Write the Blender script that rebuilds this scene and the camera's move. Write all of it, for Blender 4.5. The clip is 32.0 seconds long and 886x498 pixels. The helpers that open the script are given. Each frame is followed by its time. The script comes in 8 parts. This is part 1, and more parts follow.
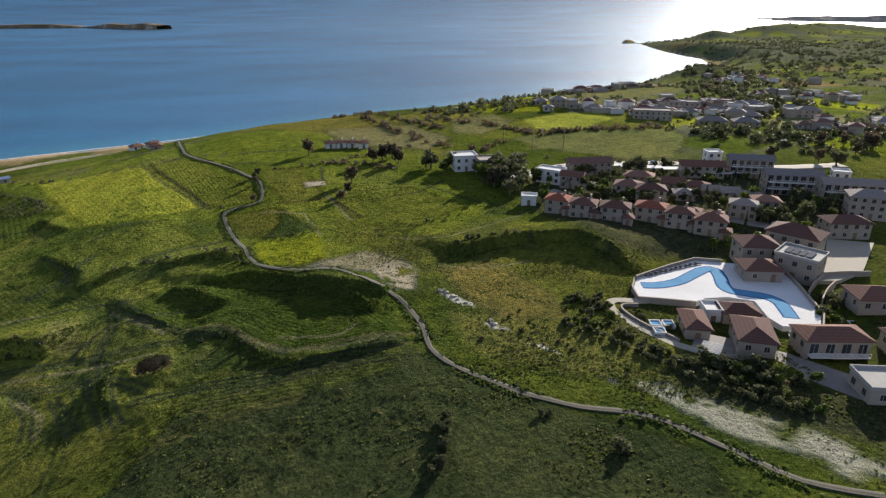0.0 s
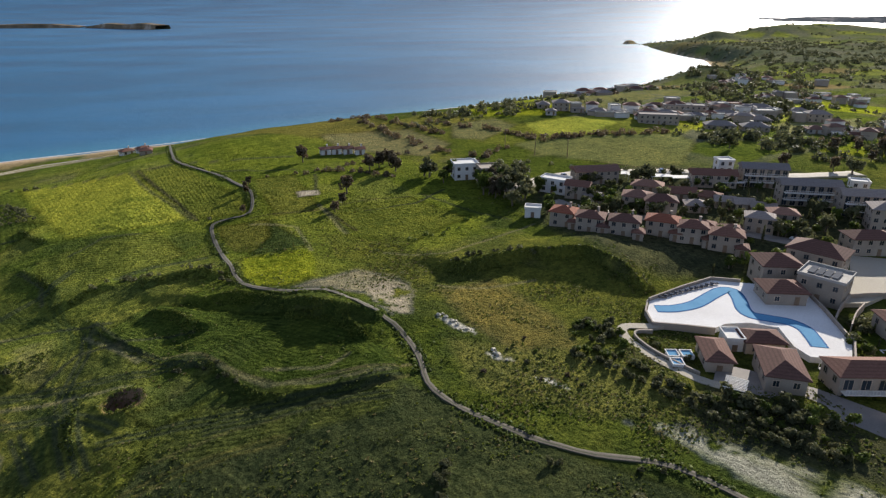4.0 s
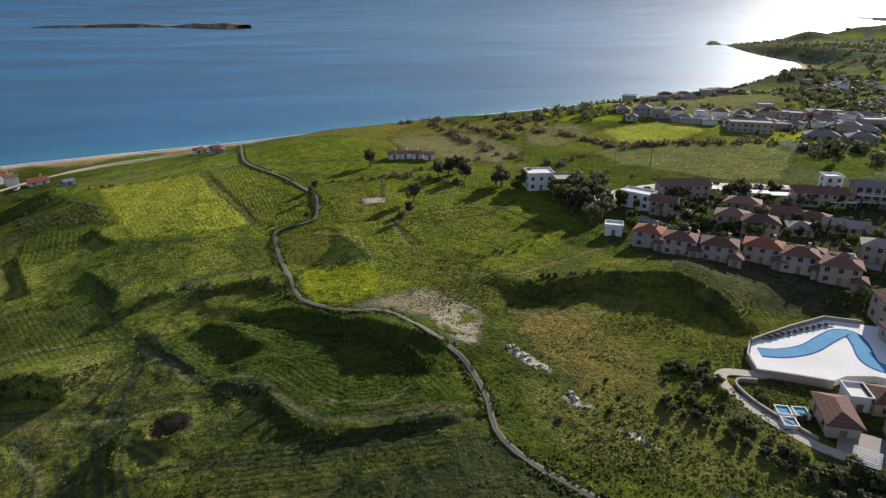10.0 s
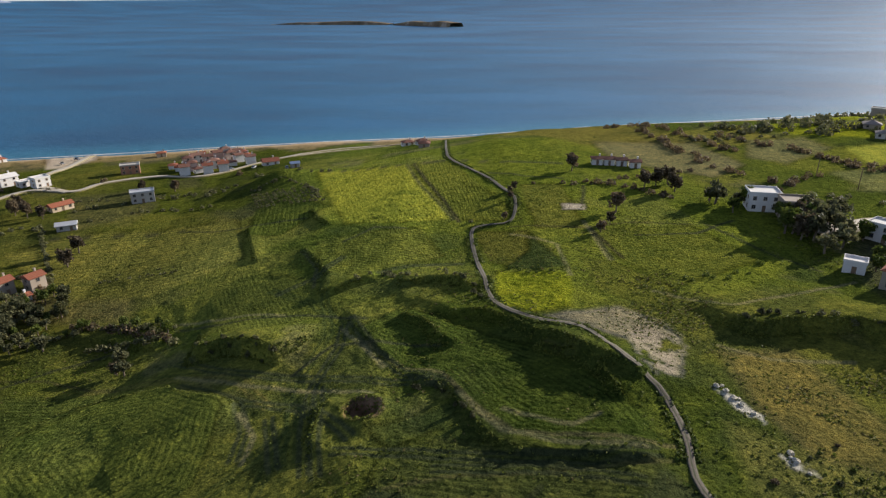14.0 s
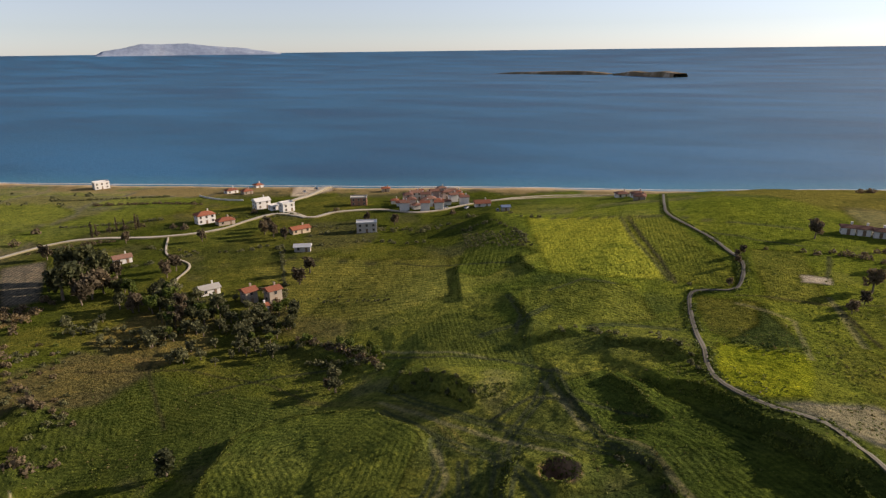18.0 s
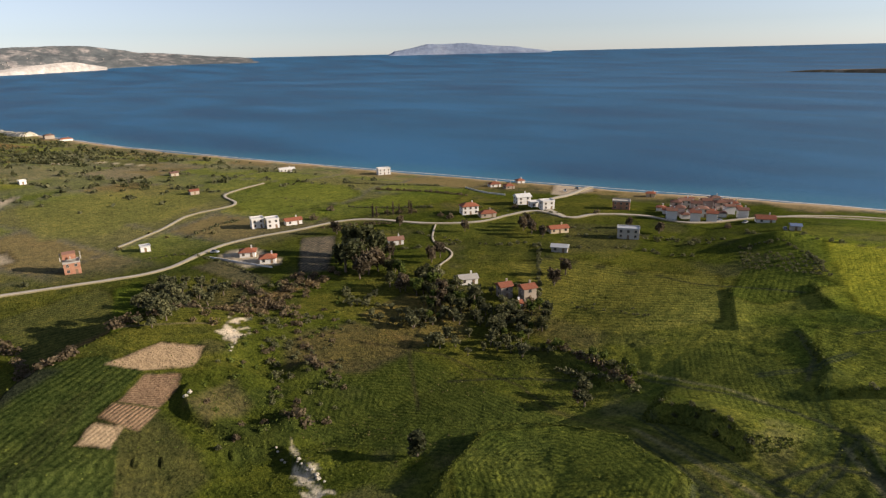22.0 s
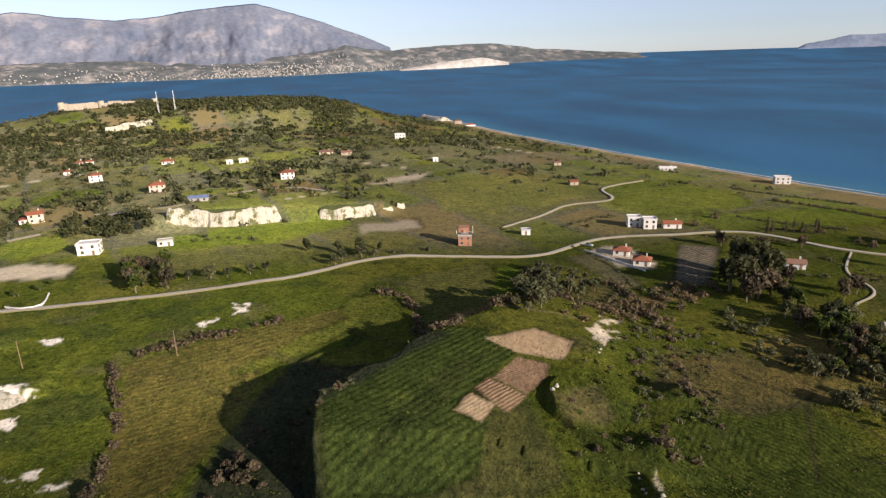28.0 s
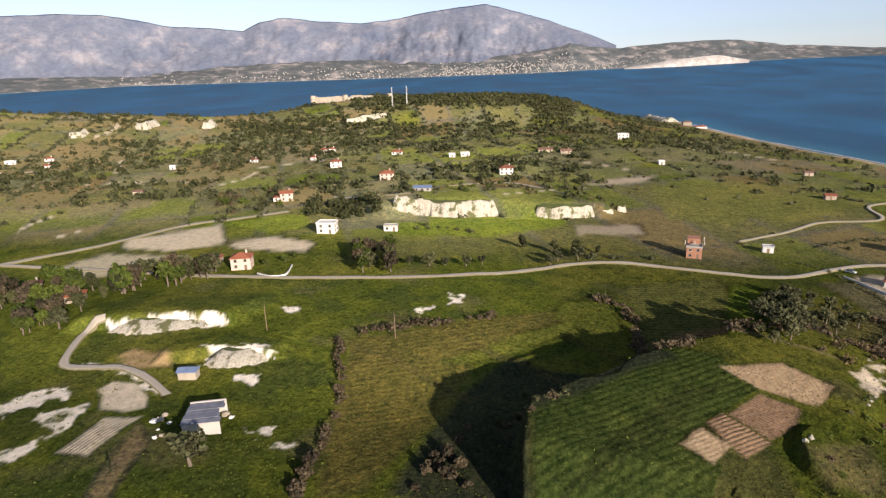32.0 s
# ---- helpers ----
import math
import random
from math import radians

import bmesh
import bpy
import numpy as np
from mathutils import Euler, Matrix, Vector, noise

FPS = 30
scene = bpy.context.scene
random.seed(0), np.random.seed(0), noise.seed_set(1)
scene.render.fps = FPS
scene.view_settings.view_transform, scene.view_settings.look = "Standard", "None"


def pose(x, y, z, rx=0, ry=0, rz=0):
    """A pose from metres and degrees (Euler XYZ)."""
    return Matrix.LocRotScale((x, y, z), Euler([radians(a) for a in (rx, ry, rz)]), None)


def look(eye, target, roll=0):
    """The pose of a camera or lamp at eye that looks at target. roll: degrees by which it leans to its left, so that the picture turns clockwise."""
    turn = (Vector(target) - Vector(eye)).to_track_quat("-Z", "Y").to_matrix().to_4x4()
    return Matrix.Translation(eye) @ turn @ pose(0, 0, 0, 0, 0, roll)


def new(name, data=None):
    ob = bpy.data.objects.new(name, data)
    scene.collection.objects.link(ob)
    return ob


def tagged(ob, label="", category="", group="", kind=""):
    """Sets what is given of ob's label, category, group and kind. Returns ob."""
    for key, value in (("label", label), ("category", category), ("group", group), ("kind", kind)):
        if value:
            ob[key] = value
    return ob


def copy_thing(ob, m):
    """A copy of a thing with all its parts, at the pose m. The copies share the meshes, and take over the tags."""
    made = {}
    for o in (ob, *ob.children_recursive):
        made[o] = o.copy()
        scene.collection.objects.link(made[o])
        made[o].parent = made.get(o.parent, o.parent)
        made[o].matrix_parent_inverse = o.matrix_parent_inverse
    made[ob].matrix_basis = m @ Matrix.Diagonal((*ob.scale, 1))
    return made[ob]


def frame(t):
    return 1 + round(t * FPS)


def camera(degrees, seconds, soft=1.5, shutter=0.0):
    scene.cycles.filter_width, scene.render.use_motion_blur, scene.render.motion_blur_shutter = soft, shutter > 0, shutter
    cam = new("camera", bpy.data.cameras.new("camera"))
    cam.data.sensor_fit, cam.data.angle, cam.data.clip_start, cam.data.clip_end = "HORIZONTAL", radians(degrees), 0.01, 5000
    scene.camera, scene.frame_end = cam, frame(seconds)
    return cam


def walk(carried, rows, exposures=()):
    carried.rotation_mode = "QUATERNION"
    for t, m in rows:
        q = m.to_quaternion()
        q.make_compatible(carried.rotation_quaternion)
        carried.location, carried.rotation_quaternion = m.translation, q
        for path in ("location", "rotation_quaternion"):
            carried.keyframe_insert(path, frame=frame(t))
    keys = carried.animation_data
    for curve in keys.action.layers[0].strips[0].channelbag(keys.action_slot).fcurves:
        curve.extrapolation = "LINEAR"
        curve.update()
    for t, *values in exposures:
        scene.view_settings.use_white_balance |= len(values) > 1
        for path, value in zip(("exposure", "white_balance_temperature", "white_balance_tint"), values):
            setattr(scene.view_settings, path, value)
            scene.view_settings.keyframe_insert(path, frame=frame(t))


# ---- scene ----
cam = camera(70.59, 32.0, soft=1.3)


def heading(x, y, z, yaw, pitch, roll):
    """A camera pose: yaw to the left of +y, pitch upwards, roll as look() takes it."""
    return pose(x, y, z, 90 + pitch, 0, yaw) @ pose(0, 0, 0, 0, 0, roll)


PATH = [
    (0, heading(-0.00, 0.00, 100.00, -19.63, -21.78, 0.09)),
    (1, heading(0.98, 2.60, 100.15, -19.65, -21.78, 0.05)),
    (2, heading(2.04, 5.31, 100.22, -19.64, -21.79, 0.05)),
    (3, heading(3.10, 8.09, 100.27, -19.63, -21.78, 0.11)),
    (3.5, heading(3.61, 9.53, 100.31, -19.64, -21.79, 0.17)),
    (5.5, heading(6.05, 15.40, 100.35, -19.61, -21.79, 0.11)),
    (6, heading(6.49, 16.71, 100.33, -19.61, -21.79, 0.13)),
    (7, heading(7.13, 19.12, 100.22, -19.51, -21.77, 0.17)),
    (7.5, heading(7.30, 20.18, 100.17, -19.21, -21.76, 0.14)),
    (8, heading(7.38, 21.14, 100.13, -18.65, -21.76, 0.10)),
    (8.5, heading(7.37, 22.03, 100.11, -17.76, -21.76, 0.07)),
    (9, heading(7.29, 22.87, 100.10, -16.52, -21.78, 0.03)),
    (9.5, heading(7.15, 23.66, 100.09, -15.02, -21.81, -0.01)),
    (10, heading(6.94, 24.41, 100.08, -13.25, -21.82, -0.06)),
    (11, heading(6.35, 25.76, 100.13, -8.99, -21.83, -0.18)),
    (12, heading(5.58, 26.81, 100.25, -4.47, -21.84, -0.26)),
    (13, heading(4.62, 27.79, 100.30, 0.03, -21.80, -0.28)),
    (14, heading(3.56, 28.77, 100.44, 4.62, -21.86, -0.39)),
    (14.5, heading(3.02, 29.20, 100.53, 6.96, -21.87, -0.42)),
    (16.5, heading(1.19, 29.54, 100.41, 15.80, -19.33, -0.33)),
    (17, heading(0.70, 29.90, 100.36, 17.61, -17.64, -0.69)),
    (17.5, heading(0.06, 30.31, 100.39, 20.50, -17.59, -0.60)),
    (18, heading(-0.54, 30.73, 100.46, 23.52, -17.58, -0.67)),
    (18.5, heading(-1.14, 31.19, 100.59, 26.30, -17.58, -0.80)),
    (19, heading(-1.80, 31.72, 100.73, 28.89, -17.60, -0.89)),
    (20, heading(-3.63, 32.86, 100.81, 34.54, -17.59, -1.12)),
    (21, heading(-6.09, 33.61, 100.50, 40.69, -17.49, -1.22)),
    (22, heading(-8.61, 33.99, 100.13, 46.91, -17.38, -1.32)),
    (23, heading(-11.05, 34.17, 99.82, 52.99, -17.27, -1.45)),
    (24, heading(-13.47, 34.15, 99.64, 59.00, -17.21, -1.54)),
    (25, heading(-15.75, 33.88, 99.65, 64.60, -17.14, -1.70)),
    (26, heading(-18.02, 33.23, 99.70, 69.90, -17.10, -1.79)),
    (26.5, heading(-19.20, 32.82, 99.66, 72.51, -17.06, -1.80)),
    (28.5, heading(-24.61, 31.13, 98.63, 82.49, -16.86, -1.86)),
    (29, heading(-25.83, 30.65, 98.47, 85.05, -16.82, -1.92)),
    (30, heading(-28.00, 29.48, 98.10, 90.48, -16.70, -1.96)),
    (31, heading(-29.79, 27.94, 97.62, 95.29, -16.54, -1.98)),
    (32, heading(-31.47, 26.31, 97.16, 99.30, -16.41, -1.96)),
]
GRADE = [(0, 0.92, 6250, 10), (12.5, 0.86, 6250, 10), (14.5, 0.80, 6700, 13), (16.2, 0.72, 7700, 24), (17.0, 0.72, 7600, 23), (18.2, 0.72, 7250, 16), (19.5, 0.73, 7100, 14), (22, 0.69, 7050, 14), (26, 0.69, 6800, 15), (32, 0.70, 6700, 16)]
walk(cam, PATH, GRADE)

# ---- world and sun ----
SUN_BEARING, SUN_HEIGHT = 50, 17.5
world = bpy.data.worlds.new("sky")
scene.world = world
world.use_nodes = True
wn, wl = world.node_tree.nodes, world.node_tree.links
sky = wn.new("ShaderNodeTexSky")
sky.sky_type, sky.sun_disc = "NISHITA", False
sky.sun_elevation, sky.sun_rotation = radians(SUN_HEIGHT), radians(SUN_BEARING)
sky.altitude, sky.air_density, sky.dust_density, sky.ozone_density = 100, 0.85, 0.1, 4.0
pale = wn.new("ShaderNodeHueSaturation")
pale.inputs["Saturation"].default_value = 0.54
wl.new(sky.outputs[0], pale.inputs["Color"])
cool = wn.new("ShaderNodeMix")
cool.data_type, cool.blend_type = "RGBA", "MULTIPLY"
cool.inputs[0].default_value, cool.inputs[7].default_value = 1.0, (0.90, 0.95, 1.06, 1)
wl.new(pale.outputs[0], cool.inputs[6])
wl.new(cool.outputs[2], wn["Background"].inputs[0])
wn["Background"].inputs[1].default_value = 0.088
sun = new("sun", bpy.data.lights.new("sun", "SUN"))
sun.data.energy, sun.data.angle, sun.data.color = 5.0, radians(0.6), (1.0, 0.91, 0.79)
sun.matrix_world = look((math.sin(radians(SUN_BEARING)) * 900, math.cos(radians(SUN_BEARING)) * 900, 900 * math.tan(radians(SUN_HEIGHT))), (0, 0, 0))


# ---- materials ----
def shader(name):
    m = bpy.data.materials.new(name)
    m.use_nodes = True
    nt = m.node_tree
    return m, nt.nodes, nt.links, nt.nodes["Principled BSDF"]


def node(nodes, kind, **values):
    n = nodes.new(kind)
    for key, value in values.items():
        n.inputs[key.replace("_", " ")].default_value = value
    return n


def ramp(nodes, links, source, stops):
    r = nodes.new("ShaderNodeValToRGB")
    while len(r.color_ramp.elements) < len(stops):
        r.color_ramp.elements.new(0.5)
    for e, (at, c) in zip(r.color_ramp.elements, stops):
        e.position, e.color = at, (*c, 1) if len(c) == 3 else c
    links.new(source, r.inputs[0])
    return r.outputs[0]


def mixed(nodes, links, kind, factor, a, b):
    m = nodes.new("ShaderNodeMix")
    m.data_type, m.blend_type = "RGBA", kind
    for socket, value in ((m.inputs[0], factor), (m.inputs[6], a), (m.inputs[7], b)):
        if isinstance(value, (int, float)):
            socket.default_value = value
        elif isinstance(value, tuple):
            socket.default_value = (*value, 1)
        else:
            links.new(value, socket)
    return m.outputs[2]


def grain(nodes, links, scale, detail=6.0, rough=0.6, coords=None):
    n = node(nodes, "ShaderNodeTexNoise", Scale=scale, Detail=detail, Roughness=rough)
    if coords is not None:
        links.new(coords, n.inputs["Vector"])
    return n.outputs["Fac"]


def relief_of(nodes, links, bsdf, source, strength, distance):
    b = node(nodes, "ShaderNodeBump", Strength=strength, Distance=distance)
    links.new(source, b.inputs["Height"])
    links.new(b.outputs[0], bsdf.inputs["Normal"])


def weathered(name, a, b, scale=1.5, roughness=0.85, bump=0.3, size=0.05, vary=0.12, fine=9.0):
    """A worn surface: two tones at two scales, a little different on each object."""
    m, n, l, bsdf = shader(name)
    at = n.new("ShaderNodeTexCoord").outputs["Object"]
    big, small = grain(n, l, scale / 4, 4, 0.6, at), grain(n, l, scale * fine, 5, 0.7, at)
    tone = ramp(n, l, big, [(0.3, a), (0.7, b)])
    tone = mixed(n, l, "MULTIPLY", 0.6, tone, ramp(n, l, small, [(0.25, (0.6, 0.6, 0.6)), (0.75, (1.15, 1.15, 1.15))]))
    info = n.new("ShaderNodeObjectInfo").outputs["Random"]
    tone = mixed(n, l, "MULTIPLY", 1.0, tone, ramp(n, l, info, [(0, (1 - vary,) * 3), (1, (1 + vary, 1 + vary * 0.8, 1 + vary * 0.6))]))
    l.new(tone, bsdf.inputs["Base Color"])
    bsdf.inputs["Roughness"].default_value = roughness
    relief_of(n, l, bsdf, small, bump, size)
    return m


def leafy(name, a, b, vary=0.35):
    """Leaves: each clump has its own tone, and each plant a little of its own."""
    m, n, l, bsdf = shader(name)
    geo = n.new("ShaderNodeNewGeometry").outputs["Random Per Island"]
    tone = ramp(n, l, geo, [(0, a), (1, b)])
    info = n.new("ShaderNodeObjectInfo").outputs["Random"]
    tone = mixed(n, l, "MULTIPLY", 1.0, tone, ramp(n, l, info, [(0, (1 - vary, 1 - vary, 1 - vary)), (1, (1 + vary, 1 + vary * 0.7, 1 + vary * 0.5))]))
    l.new(tone, bsdf.inputs["Base Color"])
    bsdf.inputs["Roughness"].default_value = 0.7
    bsdf.inputs["Specular IOR Level"].default_value = 0.15
    thin = n.new("ShaderNodeBsdfTranslucent")
    l.new(tone, thin.inputs["Color"])
    both = n.new("ShaderNodeMixShader")
    both.inputs[0].default_value = 0.35
    l.new(bsdf.outputs[0], both.inputs[1])
    l.new(thin.outputs[0], both.inputs[2])
    l.new(both.outputs[0], n["Material Output"].inputs["Surface"])
    return m


def ground_material():
    m, n, l, bsdf = shader("fields")
    at = n.new("ShaderNodeTexCoord").outputs["Object"]
    tint = n.new("ShaderNodeAttribute")
    tint.attribute_name = "tint"
    row = n.new("ShaderNodeAttribute")
    row.attribute_name = "row"
    furrow = n.new("ShaderNodeAttribute")
    furrow.attribute_name = "furrow"
    big, mid, patch = grain(n, l, 0.022, 5, 0.6, at), grain(n, l, 0.16, 6, 0.65, at), grain(n, l, 0.42, 5, 0.7, at)
    fine, tiny = grain(n, l, 0.9, 6, 0.75, at), grain(n, l, 4.0, 4, 0.7, at)
    tone = mixed(n, l, "MULTIPLY", 1.0, tint.outputs["Color"], ramp(n, l, big, [(0.36, (0.84, 0.88, 0.9)), (0.64, (1.18, 1.12, 1.08))]))
    tone = mixed(n, l, "MULTIPLY", 1.0, tone, ramp(n, l, mid, [(0.36, (0.80, 0.84, 0.86)), (0.5, (1, 1, 1)), (0.66, (1.2, 1.14, 1.08))]))
    tone = mixed(n, l, "MULTIPLY", 0.9, tone, ramp(n, l, patch, [(0.36, (0.50, 0.56, 0.62)), (0.46, (0.98, 0.98, 0.98)), (0.56, (1.0, 1.0, 1.0)), (0.66, (1.4, 1.3, 1.2))]))
    tone = mixed(n, l, "MULTIPLY", 0.95, tone, ramp(n, l, fine, [(0.3, (0.32, 0.38, 0.42)), (0.55, (1, 1, 1)), (0.75, (1.75, 1.55, 1.3))]))
    tone = mixed(n, l, "MULTIPLY", 0.65, tone, ramp(n, l, tiny, [(0.3, (0.45, 0.47, 0.5)), (0.7, (1.45, 1.42, 1.35))]))
    bare = n.new("ShaderNodeAttribute")
    bare.attribute_name = "bare"
    soil = mixed(n, l, "MULTIPLY", 1.0, tint.outputs["Color"], ramp(n, l, patch, [(0.34, (0.78, 0.77, 0.75)), (0.5, (1, 1, 1)), (0.68, (1.1, 1.1, 1.1))]))
    soil = mixed(n, l, "MULTIPLY", 0.22, soil, ramp(n, l, fine, [(0.3, (0.6, 0.6, 0.58)), (0.7, (1.25, 1.25, 1.25))]))
    tone = mixed(n, l, "MIX", bare.outputs["Fac"], tone, soil)
    # plough and mowing rows
    wob = n.new("ShaderNodeMath")
    wob.operation = "MULTIPLY_ADD"
    l.new(mid, wob.inputs[0])
    wob.inputs[1].default_value = 0.3
    l.new(row.outputs["Fac"], wob.inputs[2])
    turn = n.new("ShaderNodeMath")
    turn.operation = "MULTIPLY"
    l.new(wob.outputs[0], turn.inputs[0])
    turn.inputs[1].default_value = 3.3 * math.pi
    wave = n.new("ShaderNodeMath")
    wave.operation = "SINE"
    l.new(turn.outputs[0], wave.inputs[0])
    half = n.new("ShaderNodeMath")
    half.operation = "MULTIPLY_ADD"
    l.new(wave.outputs[0], half.inputs[0])
    half.inputs[1].default_value, half.inputs[2].default_value = 0.5, 0.5
    lines = ramp(n, l, half.outputs[0], [(0.1, (0.40, 0.46, 0.46)), (0.6, (1.20, 1.16, 1.12))])
    broken = n.new("ShaderNodeMath")
    broken.operation = "MULTIPLY"
    l.new(furrow.outputs["Fac"], broken.inputs[0])
    l.new(ramp(n, l, grain(n, l, 0.07, 5, 0.7, at), [(0.36, (0.35, 0.35, 0.35)), (0.58, (1, 1, 1))]), broken.inputs[1])
    tone = mixed(n, l, "MULTIPLY", broken.outputs[0], tone, lines)
    l.new(tone, bsdf.inputs["Base Color"])
    bsdf.inputs["Roughness"].default_value = 0.95
    bsdf.inputs["Specular IOR Level"].default_value = 0.0
    high = n.new("ShaderNodeMath")
    high.operation = "MULTIPLY_ADD"
    l.new(mid, high.inputs[0])
    high.inputs[1].default_value = 1.2
    l.new(fine, high.inputs[2])
    comb = n.new("ShaderNodeMath")
    comb.operation = "MULTIPLY"
    l.new(half.outputs[0], comb.inputs[0])
    l.new(broken.outputs[0], comb.inputs[1])
    tilled = n.new("ShaderNodeMath")
    tilled.operation = "MULTIPLY_ADD"
    l.new(comb.outputs[0], tilled.inputs[0])
    tilled.inputs[1].default_value = 0.22
    l.new(high.outputs[0], tilled.inputs[2])
    tuft = node(n, "ShaderNodeTexVoronoi", Scale=1.15)
    l.new(at, tuft.inputs["Vector"])
    blades = n.new("ShaderNodeMath")
    blades.operation = "MULTIPLY_ADD"
    l.new(tuft.outputs["Distance"], blades.inputs[0])
    blades.inputs[1].default_value = -0.35
    l.new(tilled.outputs[0], blades.inputs[2])
    relief_of(n, l, bsdf, blades.outputs[0], 0.75, 0.8)
    return m


def sea_material():
    m, n, l, bsdf = shader("sea")
    at = n.new("ShaderNodeTexCoord").outputs["Object"]
    stretch = node(n, "ShaderNodeMapping", Scale=(1.0, 2.2, 1.0), Rotation=(0, 0, radians(25)))
    l.new(at, stretch.inputs["Vector"])
    big, small = grain(n, l, 0.0025, 4, 0.6, stretch.outputs[0]), grain(n, l, 0.12, 8, 0.7, stretch.outputs[0])
    deep = ramp(n, l, big, [(0.38, (0.008, 0.064, 0.135)), (0.50, (0.012, 0.092, 0.180)), (0.62, (0.018, 0.118, 0.235))])
    shallow = n.new("ShaderNodeAttribute")
    shallow.attribute_name = "shallow"
    l.new(mixed(n, l, "MIX", shallow.outputs["Fac"], deep, (0.055, 0.235, 0.295)), bsdf.inputs["Base Color"])
    l.new(ramp(n, l, big, [(0.36, (0.55, 0.55, 0.55)), (0.64, (0.65, 0.65, 0.65))]), bsdf.inputs["Roughness"])
    bsdf.inputs["IOR"].default_value = 1.33
    bsdf.inputs["Specular IOR Level"].default_value = 0.65
    relief_of(n, l, bsdf, small, 0.55, 1.8)
    return m


def glass_material(name, tone, roughness=0.06):
    m, n, l, bsdf = shader(name)
    info = n.new("ShaderNodeObjectInfo").outputs["Random"]
    l.new(ramp(n, l, info, [(0, tuple(c * 0.6 for c in tone)), (1, tone)]), bsdf.inputs["Base Color"])
    bsdf.inputs["Roughness"].default_value = roughness
    bsdf.inputs["Specular IOR Level"].default_value = 0.7
    return m


def tile_material(name, a, b):
    m, n, l, bsdf = shader(name)
    at = n.new("ShaderNodeTexCoord").outputs["Object"]
    w = node(n, "ShaderNodeTexWave", Scale=1.1, Distortion=0.6, Detail=2.0)
    w.wave_type, w.bands_direction = "BANDS", "Z"
    l.new(at, w.inputs["Vector"])
    spots = grain(n, l, 2.2, 6, 0.75, at)
    tone = ramp(n, l, spots, [(0.3, a), (0.7, b)])
    tone = mixed(n, l, "MULTIPLY", 0.35, tone, ramp(n, l, w.outputs["Fac"], [(0, (0.5, 0.5, 0.5)), (0.6, (1.1, 1.1, 1.1))]))
    info = n.new("ShaderNodeObjectInfo").outputs["Random"]
    tone = mixed(n, l, "MULTIPLY", 1.0, tone, ramp(n, l, info, [(0, (0.75, 0.75, 0.78)), (1, (1.2, 1.12, 1.05))]))
    l.new(tone, bsdf.inputs["Base Color"])
    bsdf.inputs["Roughness"].default_value = 0.9
    bsdf.inputs["Specular IOR Level"].default_value = 0.1
    relief_of(n, l, bsdf, spots, 0.4, 0.06)
    return m


def chalk_material():
    m, n, l, bsdf = shader("chalk")
    at = n.new("ShaderNodeTexCoord").outputs["Object"]
    long = node(n, "ShaderNodeMapping", Scale=(1.0, 1.0, 0.12))
    l.new(at, long.inputs["Vector"])
    runs, spots = grain(n, l, 1.3, 6, 0.75, long.outputs[0]), grain(n, l, 0.22, 5, 0.6, at)
    tone = ramp(n, l, runs, [(0.33, (0.20, 0.17, 0.11)), (0.48, (0.50, 0.45, 0.35)), (0.70, (0.62, 0.57, 0.47))])
    tone = mixed(n, l, "MIX", ramp(n, l, spots, [(0.54, (0, 0, 0)), (0.62, (1, 1, 1))]), tone, (0.13, 0.13, 0.05))
    l.new(tone, bsdf.inputs["Base Color"])
    bsdf.inputs["Roughness"].default_value = 0.95
    relief_of(n, l, bsdf, runs, 0.9, 0.8)
    return m


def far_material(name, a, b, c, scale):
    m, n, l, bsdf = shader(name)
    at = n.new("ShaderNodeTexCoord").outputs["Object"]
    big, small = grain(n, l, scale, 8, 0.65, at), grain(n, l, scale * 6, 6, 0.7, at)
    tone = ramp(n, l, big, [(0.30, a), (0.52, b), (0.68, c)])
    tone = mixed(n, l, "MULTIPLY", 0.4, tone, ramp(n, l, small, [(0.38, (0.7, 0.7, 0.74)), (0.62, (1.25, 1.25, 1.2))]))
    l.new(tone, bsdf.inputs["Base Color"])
    bsdf.inputs["Roughness"].default_value = 1.0
    bsdf.inputs["Specular IOR Level"].default_value = 0.0
    return m


MAT_GROUND = ground_material()
MAT_SEA = sea_material()
MAT_CHALK = chalk_material()
def track_material(name, a, b, green, verge):
    """Two worn wheel lanes, with grass creeping in from the middle and the sides."""
    m, n, l, bsdf = shader(name)
    at = n.new("ShaderNodeTexCoord").outputs["Object"]
    across = n.new("ShaderNodeAttribute")
    across.attribute_name = "across"
    size = n.new("ShaderNodeMath")
    size.operation = "ABSOLUTE"
    l.new(across.outputs["Fac"], size.inputs[0])
    spots, small = grain(n, l, 0.7, 6, 0.7, at), grain(n, l, 5.0, 5, 0.7, at)
    shift = n.new("ShaderNodeMath")
    shift.operation = "MULTIPLY_ADD"
    l.new(spots, shift.inputs[0])
    shift.inputs[1].default_value = 0.5
    l.new(size.outputs[0], shift.inputs[2])
    worn = ramp(n, l, shift.outputs[0], [(0.30, (verge,) * 3), (0.46, (0, 0, 0)), (0.86, (0, 0, 0)), (1.0, (1, 1, 1))])
    tone = ramp(n, l, small, [(0.3, a), (0.7, b)])
    tone = mixed(n, l, "MIX", worn, tone, green)
    l.new(tone, bsdf.inputs["Base Color"])
    bsdf.inputs["Roughness"].default_value = 0.95
    relief_of(n, l, bsdf, small, 0.5, 0.08)
    return m


